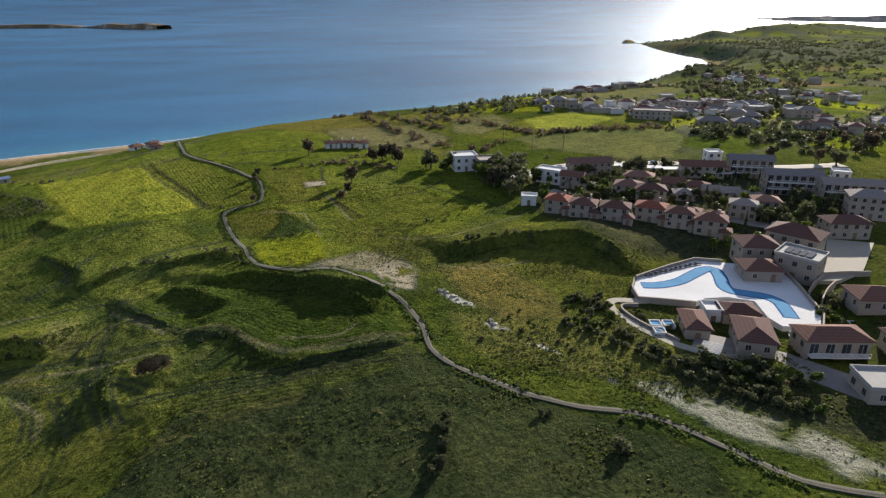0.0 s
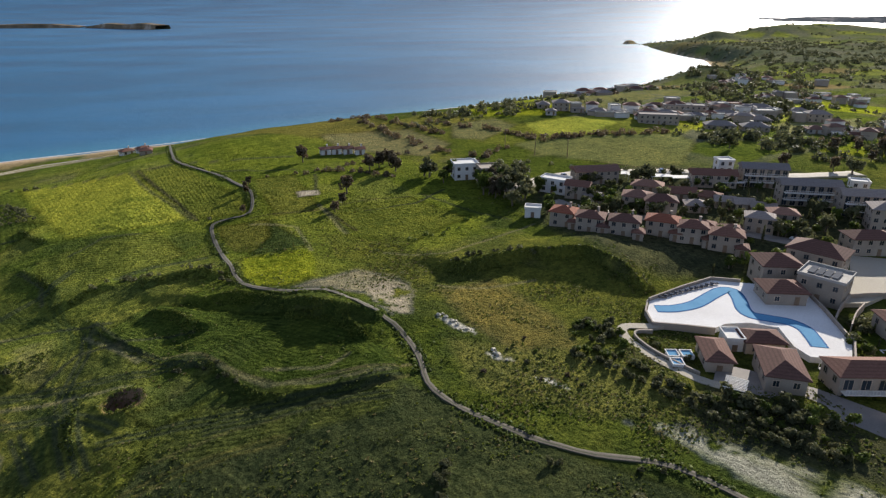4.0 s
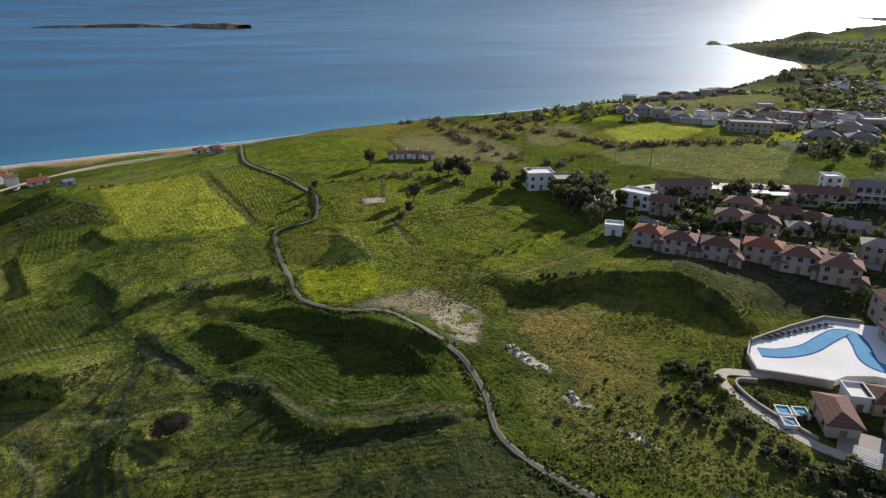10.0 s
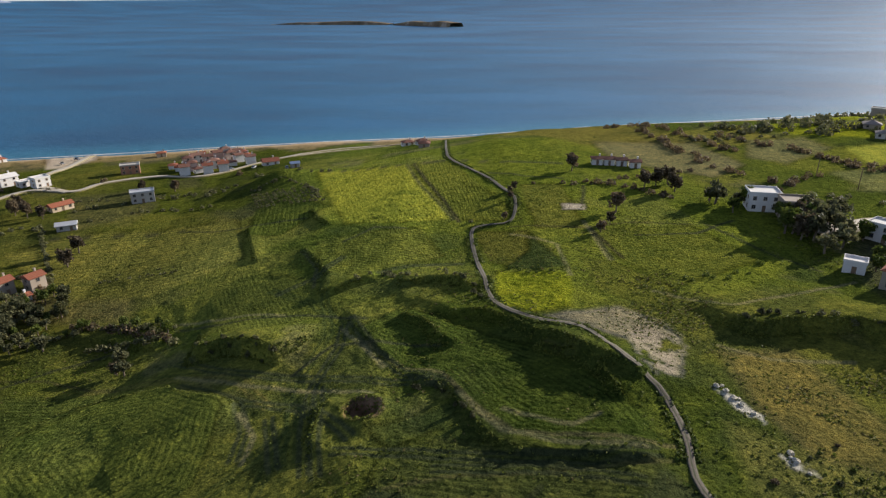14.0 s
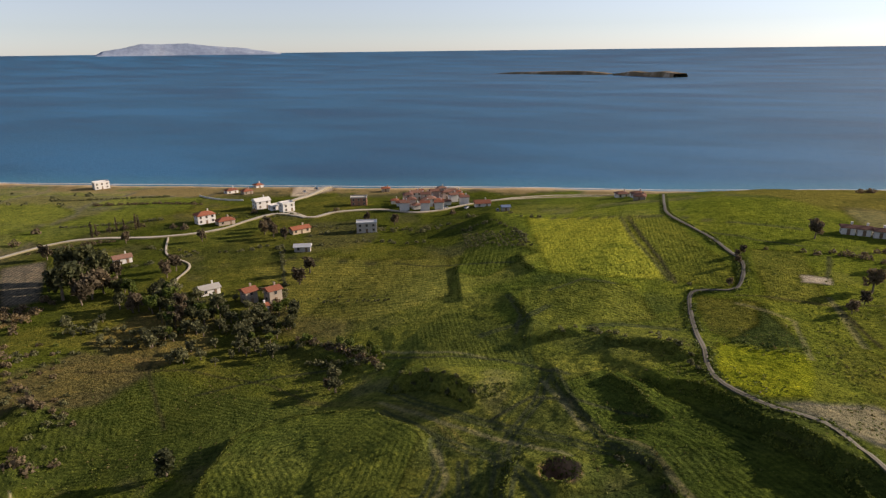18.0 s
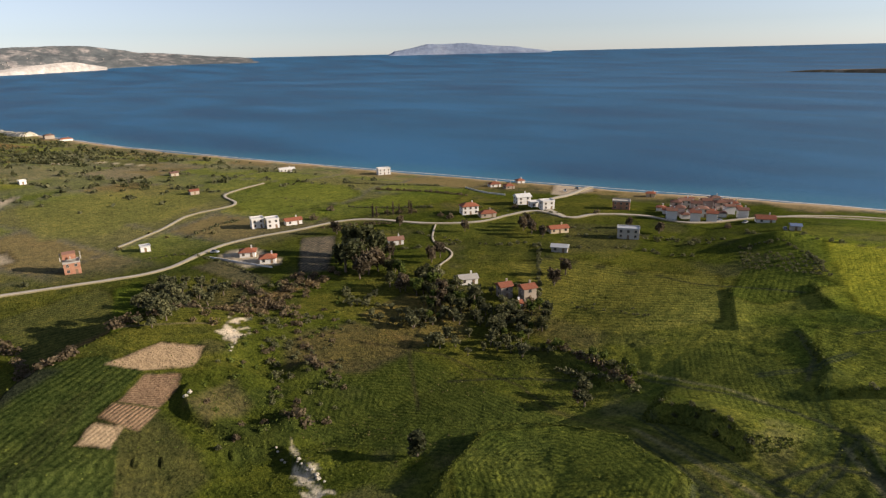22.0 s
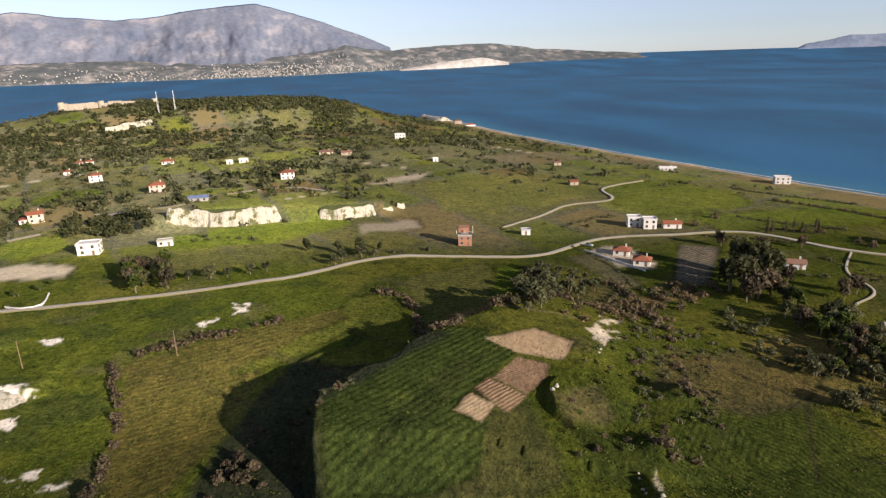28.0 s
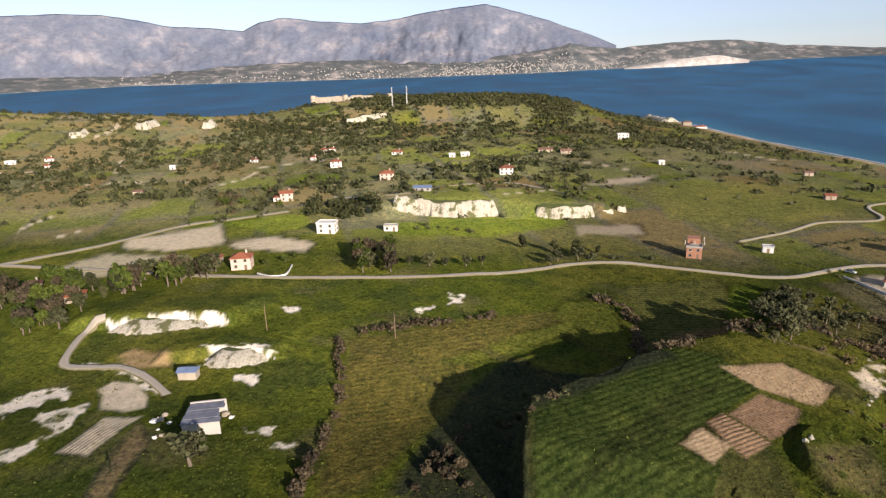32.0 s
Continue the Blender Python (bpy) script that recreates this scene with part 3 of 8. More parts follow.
blend(mound(gx, gy, 520, 600, 0.9, 80, 50, 30), (0.045, 0.055, 0.022))
blend(smooth(500, 900, gx) * (0.35 + 0.55 * smooth(0.4, 0.6, layered(gx, gy, 90, 96))), (0.105, 0.115, 0.042))
# shore
shore_d = inland(gx, gy) + 6 * (n2 - 0.5)
blend(smooth(60, 20, shore_d) * smooth(0.40, 0.60, layered(gx, gy, 25, 95)), DRY)
blend(smooth(17, 9, shore_d), SAND)
blend(smooth(1, -6, shore_d), (0.20, 0.17, 0.12))
# fields round the track
field([(-88, 335), (-20, 349), (57, 353), (79, 281), (93, 228), (94, 197), (61, 165), (42, 169), (24, 154), (5, 159), (-3, 214), (-57, 240)], (0.165, 0.205, 0.014), 0.55, 4.0)
field([(-190, 286), (-131, 294), (-103, 274), (-79, 220), (-53, 195), (-47, 171), (-88, 181), (-121, 181)], (0.165, 0.180, 0.020), 0.6, 4.0)
field([(-84, 331), (-59, 323), (-35, 308), (-20, 263), (-9, 230), (-27, 230), (-49, 239), (-67, 286)], (0.290, 0.310, 0.022), 0.95, 1.0, (108, 2.6, 0.25))
field([(-33, 309), (-17, 309), (-1, 265), (11, 230), (8, 224), (-9, 229), (-18, 261)], (0.149, 0.170, 0.016), 0.9, 0.8, (100, 2.2, 0.51))
field([(-1, 218), (15, 213), (15, 196), (9, 186), (4, 190), (1, 203)], (0.132, 0.138, 0.016), 0.9)
field([(16, 211), (24, 181), (16, 180), (7, 185), (15, 196)], DEEP, 0.9)
field([(5, 182), (24, 176), (24, 167), (22, 158), (14, 155), (6, 160)], BRIGHT, 0.85)
field([(14, 260), (30, 262), (33, 214), (18, 214)], (0.127, 0.138, 0.016), 0.8)
field([(34, 212), (39, 190), (48, 171), (76, 190), (66, 218)], (0.116, 0.138, 0.014), 0.85, 1.0, (25, 2.4, 0.42))
field([(28, 190), (37, 186), (48, 172), (44, 158), (30, 168)], (0.143, 0.156, 0.016), 0.8)
field([(-18, 165), (-4, 154), (16, 141), (27.9, 126.4), (32.4, 110.6), (7.8, 114.3), (0.4, 123.2), (-4.8, 132.2), (-14.4, 136.8), (-28, 156)], (0.066, 0.097, 0.011), 0.85, 1.0, (None, 2.1, 0.6))
field([(-10, 112), (30, 108), (46, 84), (66, 60), (50, 30), (0, 40), (-30, 80)], (0.056, 0.072, 0.017), 0.95, 1.5, (5, 2.2, 0.20))
field([(-13.2, 114.1), (2.1, 114.6), (30.6, 106.8), (25.4, 99.5), (-2.7, 100.6), (-15.4, 104.9)], (0.099, 0.120, 0.016), 0.7, 1.0, (-12, 2.0, 0.77))
field([(50, 141), (65, 144), (70.1, 118.9), (67.4, 106.4), (54.9, 107.8), (50.2, 123.7)], (0.165, 0.135, 0.036), 0.75, 2.5)
field([(44, 118), (66, 104), (80, 92), (78, 76), (58, 86), (42, 100)], (0.160, 0.168, 0.026), 0.85, 2.0)
field([(64.1, 81.5), (71.3, 77.8), (76.8, 67.0), (90.2, 50.1), (85.5, 46.5), (77.6, 56.0), (69.1, 65.0), (68.0, 73.6)], (0.46, 0.42, 0.35), 0.6, 1.5, None, 6.0)
field([(31, 149), (37, 150), (43, 146), (37.9, 130.5), (34.5, 129.7), (33, 136)], (0.34, 0.285, 0.21), 0.85, 1.5, None, 6.0)
field([(17, 153), (33, 159), (42, 152), (43, 146), (30, 144)], (0.26, 0.22, 0.15), 0.7, 2.0)
field([(-19.5 + 4.0 * math.cos(k * 0.785), 124 + 3.7 * math.sin(k * 0.785)) for k in range(8)], (0.235, 0.150, 0.095), 0.95, 0.5)
field([(-18, 119), (2, 126), (-4, 118), (-12, 113)], DEEP, 0.6, 1.5)
for points in ([(44.6, 129), (47.5, 126.5), (50, 121), (48.6, 118.6), (46, 122.5)], [(49.4, 111.5), (52.2, 109), (52.4, 105.5), (50.2, 107.5)], [(54, 101), (57, 98), (58, 94), (55, 97)]):
    field(points, (0.56, 0.52, 0.44), 0.9, 0.5, None, 4.0)
field([(28, 239), (36, 238), (35, 232), (28, 232)], CLAY, 0.9, 0.6)
field([(48, 330), (100, 330), (90, 420), (30, 430), (-20, 420)], (0.165, 0.152, 0.023), 0.8, 3.0)
field([(-22, 440), (30, 430), (80, 470), (70, 520), (-15, 500)], (0.130, 0.130, 0.026), 0.8, 3.0)
# big meadows by the village in the east
field([(120, 300), (150, 330), (240, 340), (262, 300), (210, 262), (150, 262)], (0.165, 0.184, 0.018), 0.95, 2.0, (20, 6, 0.20))
field([(150, 395), (215, 400), (232, 372), (200, 352), (156, 360)], BRIGHT, 0.95, 1.5)
field([(90, 360), (140, 390), (146, 350), (110, 330)], YELLOW, 0.7, 2.0, (40, 4, 0.77))
field([(400, 360), (450, 385), (480, 345), (430, 320)], BRIGHT, 0.95, 2.0)
# western plain
field([(-186, 240), (-172, 264), (-105, 277), (-81, 221), (-103, 203), (-125, 187), (-145, 210)], (0.205, 0.215, 0.028), 0.9, 1.0, (17, 5.0, 0.5))
field([(-150, 208), (-110, 200), (-104, 186), (-140, 190)], (0.165, 0.130, 0.050), 0.35, 4.0)
field([(-100, 284), (-88, 300), (-62, 268), (-74, 240), (-90, 246)], (0.077, 0.106, 0.011), 0.9, 1.0, (105, 3.2, 0.59))
field([(-162, 123), (-140, 150), (-89, 150), (-85, 123), (-132, 95)], (0.073, 0.103, 0.014), 0.8, 2.0, (None, 2.6, 0.6))
field([(-180, 150), (-150, 160), (-146, 130), (-160, 112), (-178, 122)], (0.130, 0.100, 0.040), 0.65, 3.0)
field([(-92, 112), (-95, 128), (-83, 141), (-66, 141), (-50, 132), (-46, 110), (-66, 92)], (0.094, 0.124, 0.014), 0.85, 1.0, (None, 2.2, 0.65))
field([(-74, 210), (-46, 190), (-36, 168), (-56, 160), (-74, 172), (-82, 192)], (0.116, 0.138, 0.016), 0.8, 1.5, (118, 2.2, 0.59))
field([(-56, 226), (-20, 224), (-10, 200), (-34, 186), (-48, 200)], (0.132, 0.152, 0.016), 0.8, 1.5, (150, 2.4, 0.51))
field([(-163, 56), (-159, 74), (-130, 76), (-118, 54), (-130, 32), (-139, 34)], (0.083, 0.092, 0.021), 0.8, 2.0)
field([(-291, 196), (-282, 212), (-236, 176), (-245, 167)], (0.150, 0.135, 0.105), 0.95, 0.8, (115, 3.0, 0.59))
field([(-262, 130), (-226, 148), (-214, 134), (-246, 112)], (0.149, 0.143, 0.034), 0.8, 1.5, (60, 4.0, 0.51))
field([(-272, 92), (-256, 112), (-234, 96), (-248, 74)], (0.116, 0.138, 0.018), 0.9, 1.0)
field([(-202, -31), (-209, -19), (-225, 5), (-242, 43), (-196, 56), (-219, 34), (-200, 7), (-162, 0), (-134.9, -9.0), (-131.7, -17.4), (-159, -23)], (0.132, 0.120, 0.023), 0.85, 2.0, (120, 3.5, 0.37))
field([(-230, 30), (-246, 34), (-252, 60), (-236, 66)], (0.121, 0.152, 0.016), 0.8, 1.5, (120, 2.0, 0.51))
field([(-217, 18), (-243, 51), (-199, 57), (-220, 35), (-197, 6), (-195, -3)], (0.120, 0.150, 0.016), 0.8, 1.5, (70, 3.0, 0.35))
field([(-267, 59), (-283, 96), (-254, 98), (-200, 72), (-199, 57)], (0.150, 0.165, 0.030), 0.8, 1.2, (95, 3.5, 0.5))
field([(-278, 100), (-278, 111), (-251, 107), (-203, 84), (-201, 76)], (0.115, 0.165, 0.014), 0.9, 1.0)
field([(-283, 135), (-287, 151), (-242, 152), (-238, 142)], (0.190, 0.165, 0.070), 0.6, 1.2)
field([(-264, 247), (-249, 327), (-217, 295), (-226, 250)], (0.125, 0.155, 0.018), 0.85, 1.5, (20, 4.0, 0.3))
field([(-427, 218), (-447, 275), (-386, 296), (-352, 280), (-344, 218), (-374, 202)], (0.115, 0.145, 0.016), 0.85, 1.5)
field([(-341, 231), (-340, 285), (-327, 365), (-295, 315), (-305, 228)], (0.120, 0.160, 0.014), 0.85, 1.5)
field([(-466, 102), (-494, 198), (-427, 218), (-385, 159), (-392, 110)], (0.150, 0.160, 0.026), 0.8, 2.0)
field([(-351, 47), (-367, 78), (-348, 78), (-340, 46)], (0.36, 0.31, 0.22), 0.85, 1.0)
field([(-468, 51), (-504, 108), (-485, 99), (-459, 66)], (0.40, 0.35, 0.25), 0.8, 1.0)
field([(-184, 156), (-190, 183), (-164, 192), (-144, 169), (-151, 150)], (0.170, 0.125, 0.050), 0.7, 2.5)
field([(-206, 312), (-174, 334), (-154, 298), (-176, 265)], (0.125, 0.130, 0.030), 0.7, 2.0, (105, 3.0, 0.4))
field([(-190, -143), (-209, -139), (-210, -120), (-178, -109), (-160, -115)], (0.130, 0.160, 0.016), 0.8, 2.0)
field([(-340, -143), (-367, -108), (-334, -93), (-317, -107)], (0.150, 0.195, 0.016), 0.85, 1.5)
field([(-345, -53), (-369, 8), (-376, 39), (-356, 39), (-326, -0), (-323, -45)], (0.140, 0.190, 0.014), 0.85, 2.0)
field([(-316, -63), (-321, -3), (-299, 7), (-283, -36)], (0.120, 0.130, 0.028), 0.7, 2.0)
field([(-467, 99), (-495, 161), (-447, 181), (-372, 127), (-379, 94)], (0.150, 0.160, 0.028), 0.8, 2.0)
# clay pits, chalk and workings in the south-west
field([(-304, -178), (-336, -144), (-301, -123), (-286, -143), (-289, -170)], CLAY, 0.85, 1.5)
field([(-299, -122), (-313, -106), (-304, -79), (-289, -79), (-290, -112)], CLAY, 0.85, 1.5)
field([(-255, -182), (-280, -171), (-278, -130), (-258, -126), (-248, -158)], (0.36, 0.32, 0.24), 0.75, 2.0)
field([(-163, -88), (-167, -87), (-167, -80), (-160, -72), (-156, -70), (-153, -74), (-153, -80)], (0.48, 0.42, 0.32), 0.95, 0.8)
field([(-136, -79), (-150, -77), (-152, -68), (-136, -71)], (0.44, 0.39, 0.30), 0.95, 0.5, (165, 1.6, 0.90))
field([(-131, -65), (-149, -67), (-143, -61), (-125.7, -58.9), (-125, -63)], (0.17, 0.125, 0.075), 0.85, 1.5)
field([(-182, -96), (-187, -94), (-182, -79), (-177, -76), (-174, -87)], (0.26, 0.18, 0.10), 0.85, 1.5)
field([(-357, 44), (-366, 77), (-344, 78), (-340, 44)], (0.36, 0.31, 0.22), 0.85, 1.0, (85, 3, 0.34))
field([(-467, 55), (-490, 83), (-500, 108), (-473, 92)], CLAY, 0.7, 3.0)
for points in ([(-201, -113), (-207, -94), (-208, -74), (-206, -74), (-198, -99)], [(-184, -70), (-188, -49), (-181, -55), (-182, -68)], [(-175, -55), (-177, -47), (-168, -49)], [(-152, -108), (-161, -106), (-162, -95), (-158, -92), (-148, -102)], [(-149, -95), (-155, -86), (-151, -82), (-141, -83)],
               [(-135, -92), (-141, -86), (-138, -84), (-130, -87)], [(-152, -42), (-152, -35), (-149, -35), (-149, -40)], [(-147, -33), (-150, -28), (-147, -28)], [(-225, -66), (-225, -55), (-219, -57)], [(-230, -17), (-232, -10), (-225, -14)], [(-246, -8), (-247, -2), (-236, -2), (-235, -6)],
               [(-174, -105), (-177, -92), (-165, -71), (-163, -71), (-174, -92)], [(-378, 49), (-382, 56), (-378, 56)], [(-208, -87), (-208, -74), (-204, -79)], [(-187, -73), (-189, -50), (-184, -57), (-178, -66)]):
    field(points, (0.62, 0.575, 0.485), 1.0, 0.4, None, 7.0)
for points in ([(-184, 104), (-180, 107), (-188, 115), (-201, 116)], [(-127, 94), (-117, 93), (-104.4, 89.3), (-107.0, 86.8)], [(-189, 106), (-201, 120), (-181, 110), (-180, 106)]):
    field(points, (0.62, 0.54, 0.40), 0.9, 0.5, None, 6.0)
for points in ([(-296, 151), (-295, 171), (-264, 170), (-259, 166), (-269, 152)], [(-301, 428), (-270, 440), (-260, 421), (-259, 385), (-268, 381)]):
    field(points, CLAY, 0.9, 1.0)
field([(-150, 24.5), (-157.5, 25), (-165.5, 33.5), (-174.5, 45), (-183, 50.5), (-191.5, 61), (-188, 72), (-176, 79), (-151, 56), (-146, 63), (-133, 57), (-129, 46), (-129, 26)], (0.062, 0.094, 0.015), 0.95, 0.5, (128, 3.2, 0.7))
for shift in (0, 5.5, 9, 15, 21):
    stroke([(-131 - 0.62 * shift, 30 + 0.78 * shift), (-150 - 0.62 * shift, 44 + 0.78 * shift), (-168 - 0.3 * shift, 58 + 0.5 * shift)], (0.040, 0.055, 0.012), 0.8, 0.7)
# gully floor painted dark to deepen the scarp's shade
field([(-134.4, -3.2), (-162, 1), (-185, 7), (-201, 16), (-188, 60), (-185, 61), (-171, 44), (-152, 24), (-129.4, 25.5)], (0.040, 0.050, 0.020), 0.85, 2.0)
field([(-183, 71), (-189, 88), (-181, 98), (-172, 90), (-175, 78)], (0.37, 0.275, 0.165), 1.0, 0.4)
field([(-173, 78), (-170, 86), (-164, 83), (-157, 75), (-163, 68)], (0.235, 0.160, 0.100), 1.0, 0.4, (60, 1.5, 0.4))
field([(-163, 67), (-156, 75), (-149, 68), (-158, 62)], (0.27, 0.185, 0.115), 1.0, 0.4, (128, 1.7, 1.0))
field([(-150, 55), (-156, 61), (-152, 66), (-146, 61)], (0.38, 0.29, 0.18), 1.0, 0.3, (128, 1.7, 0.4))
field([(-154, 80), (-161, 96), (-148, 95), (-143, 81)], (0.21, 0.17, 0.06), 0.5, 2.0)
# meadows of the plain behind the resort
field([(167, 332), (201, 343), (224, 339), (219, 315), (192, 298), (160, 299)], (0.30, 0.33, 0.03), 1.0, 1.5)
field([(137, 285), (170, 295), (231, 284), (229, 263), (191, 226), (168, 227), (140, 261)], (0.165, 0.180, 0.036), 1.0, 1.5)
field([(394, 369), (444, 377), (363, 304), (321, 305)], (0.28, 0.31, 0.03), 1.0, 1.5)
field([(316, 296), (399, 308), (346, 266), (286, 264)], (0.20, 0.20, 0.05), 0.9, 2.0)
field([(52, 339), (100, 339), (110, 296), (91, 275), (56, 298)], (0.20, 0.19, 0.055), 0.8, 1.5)
field([(128, 346), (159, 354), (161, 329), (128, 298), (115, 309)], (0.20, 0.20, 0.05), 0.9, 1.5, (30, 3.0, 0.8))
# ditches, edges and wheel ruts
stroke([(-223, 70), (-232, 94), (-228, 112), (-224, 130), (-229, 165)], (0.165, 0.110, 0.055), 5.0, 0.85)
stroke([(-33, 311), (-20, 268), (-7, 227)], (0.055, 0.055, 0.017), 1.1, 0.9)
stroke([(34, 213), (40, 190)], (0.05, 0.05, 0.015), 0.9, 0.9)
stroke([(10, 218), (33, 214), (48, 220), (66, 219)], (0.066, 0.064, 0.017), 0.8, 0.7)
stroke([(-26, 152), (-14, 138), (-5, 134), (0, 125), (8, 115), (33, 111)], (0.176, 0.156, 0.046), 0.8, 0.7)
stroke([(-12, 104), (0, 106), (16, 106), (32, 108)], (0.154, 0.147, 0.034), 0.7, 0.6)
stroke([(0, 84), (4, 94), (12, 103)], (0.044, 0.055, 0.014), 0.9, 0.8)
stroke([(-174, 23), (-211, 60), (-207, 77), (-196, 106)], (0.20, 0.18, 0.07), 1.0, 0.8)
stroke([(-190, 205), (-150, 150), (-120, 128)], (0.07, 0.07, 0.02), 0.9, 0.7)
stroke([(-168, 140), (-140, 156), (-110, 158), (-86, 150)], (0.055, 0.055, 0.017), 0.9, 0.7)
ruts([(-36, 84), (-34, 104), (-33, 122), (-36, 140), (-34, 156), (-40, 176), (-44, 190)])
ruts([(-50, 96), (-40, 110), (-34, 122)])
ruts([(-78, 152), (-58, 148), (-40, 140), (-34, 128), (-30, 112)])
ruts([(-60, 190), (-44, 176), (-32, 160)])
ruts([(-96, 152), (-74, 150), (-52, 144), (-40, 130)], 1.7, (0.143, 0.138, 0.023), 0.6)
ruts([(-22, 96), (-8, 100), (8, 100)], 1.7, (0.132, 0.129, 0.023), 0.5)
ruts([(-185, 40), (-200, 20), (-215, -5), (-222, -30)], 1.8, (0.099, 0.092, 0.023), 0.6)
ruts([(-176, 10), (-190, -10), (-200, -36)], 1.8, (0.099, 0.092, 0.023), 0.6)
for line in ([(-74, 158), (-55, 147), (-36, 139), (-17.1, 133.4), (-6.2, 131.8)], [(-67, 145), (-46, 133), (-33.0, 128.1), (-20.4, 117.0)], [(-48, 134), (-42.5, 123.4), (-41.3, 114.7)], [(-26.4, 108.6), (-29.9, 120.4), (-32.1, 135.0), (-30, 150), (-31, 160)], [(-24.0, 107.6), (-27.0, 117.5), (-30.2, 133.9)], [(-38.5, 126.1), (-32.4, 111.1)], [(-22.6, 113.6), (-1.3, 110.8), (20.8, 108.2), (30.6, 109.5)], [(-4.8, 107.8), (11.4, 107.0), (27.2, 103.5)],
             [(-30, 163), (-21, 145), (-13.1, 136.0), (-3.9, 130.9)], [(-57, 186), (-47, 193), (-42, 206)], [(-28, 189), (-18, 193), (-4, 192)]):
    ruts(line, 1.6, (0.060, 0.075, 0.020), 0.75)
for line in ([(-70, 150), (-51, 141), (-34.7, 134.5), (-18.5, 129.2)], [(-45.7, 129.3), (-39.7, 120.9), (-39.2, 113.9)], [(-85, 182), (-63, 177), (-50, 171)], [(-1.7, 127.3), (6.3, 115.4), (17.5, 111.5), (28.8, 110.3)], [(6.6, 121.4), (18.2, 116.0), (22.7, 119.0)], [(50, 144), (59, 140), (75, 140)], [(33, 220), (36, 188)], [(-31, 158), (-18, 139)], [(10, 212), (23, 200), (24, 175)], [(43, 169), (58, 159), (94, 177)]):
    stroke(line, (0.215, 0.205, 0.060), 0.9, 0.7)
for line in ([(38, 260), (35, 238)], [(34, 216), (37, 188)], [(71, 219), (81, 195), (89, 184)], [(80, 223), (65, 211), (47, 208)], [(-85, 179), (-45, 169), (-26, 161)], [(-127, 146), (-112, 163), (-89, 179)], [(-38, 141), (-32, 151), (-17, 148), (-7, 146)], [(-179, 257), (-129, 267), (-69, 257)]):
    stroke(line, (0.050, 0.058, 0.020), 0.9, 0.8)
for line in ([(-504, -436), (-511, -410), (-503, -371)], [(-674, -477), (-703, -477), (-749, -493)], [(-508, -329), (-575, -371)], [(-445, -206), (-473, -198), (-506, -202)], [(-319, -253), (-336, -258), (-350, -259)], [(-306, -220), (-320, -217)], [(-521, -216), (-552, -189), (-579, -156)], [(-448, -355), (-459, -296), (-463, -239)], [(-397, 0), (-416, 20), (-435, 37)], [(-548, 54), (-534, 70), (-521, 90)], [(-637, 150), (-639, 200), (-593, 223)]):
    stroke(line, (0.46, 0.40, 0.29), 1.8, 0.9)
for line in ([(-36, 310), (-24, 269), (-9, 229)], [(-82, 333), (-37, 310), (-18, 308)], [(-12, 306), (8, 295), (33, 292)], [(2, 280), (16, 272), (31, 270)], [(-45, 220), (-36, 229), (-25, 224)], [(-59, 218), (-49, 201), (-46, 186)]):
    stroke(line, (0.075, 0.080, 0.026), 0.7, 0.75)
# hollow paddocks round the resort
field([(96, 132), (150, 118), (215, 150), (230, 200), (160, 232), (112, 214), (96, 178)], (0.070, 0.078, 0.026), 0.85, 4.0)
field([(70, 78), (84, 88), (100, 64), (140, 60), (150, 100), (128, 80), (104, 56), (92, 52)], (0.066, 0.069, 0.025), 0.8, 2.0)

grassy = smooth(0.80, 1.0, tint[:, 1] / tint[:, 0]) * smooth(0.62, 0.42, tint[:, 2] / tint[:, 1])
# regional gains put light into the tint, lifting the slope the sun only grazes
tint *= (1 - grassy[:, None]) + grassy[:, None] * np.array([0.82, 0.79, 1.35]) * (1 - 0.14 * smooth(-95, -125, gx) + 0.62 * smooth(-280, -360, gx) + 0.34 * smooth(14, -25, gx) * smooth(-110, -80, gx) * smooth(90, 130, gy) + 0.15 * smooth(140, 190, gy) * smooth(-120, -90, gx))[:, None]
# haze over the eastern plain, imitated by a lighter tint
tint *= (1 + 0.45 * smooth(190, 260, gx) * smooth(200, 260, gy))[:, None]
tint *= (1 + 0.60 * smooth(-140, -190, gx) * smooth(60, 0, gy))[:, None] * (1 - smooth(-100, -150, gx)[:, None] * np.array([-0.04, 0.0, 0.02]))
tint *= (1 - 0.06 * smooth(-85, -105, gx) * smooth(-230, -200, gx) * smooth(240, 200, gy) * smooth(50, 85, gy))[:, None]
slopes = ground.data
bare = 0.85 * (1 - grassy) * smooth(0.14, 0.26, tint[:, 0])
for key, values in (("row", row), ("furrow", furrow), ("bare", bare)):
    slopes.attributes.new(key, "FLOAT", "POINT").data.foreach_set("value", values.astype(np.float32))
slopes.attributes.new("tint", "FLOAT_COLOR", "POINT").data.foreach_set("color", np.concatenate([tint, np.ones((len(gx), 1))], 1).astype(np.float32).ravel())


def sea_level(r):
    """The sea is flat, and at its far rim lifts to the horizon."""
    return 99.0 * np.clip((r - 2700) / 2150, 0, 1) ** 2


sea, sea_verts = round_sheet("water", (-5, 25), np.concatenate([np.geomspace(150, 2600, 100), np.linspace(2700, 4850, 40)]), np.radians(np.arange(0, 360, 1.5)), lambda x, y, r: sea_level(r), MAT_SEA)
sea.data.attributes.new("shallow", "FLOAT", "POINT").data.foreach_set("value", (0.35 * smooth(-50, -4, inland(sea_verts[:, 0], sea_verts[:, 1]))).astype(np.float32))
tagged(sea, "calm deep blue sea with a fine ripple", "water", kind="structure")


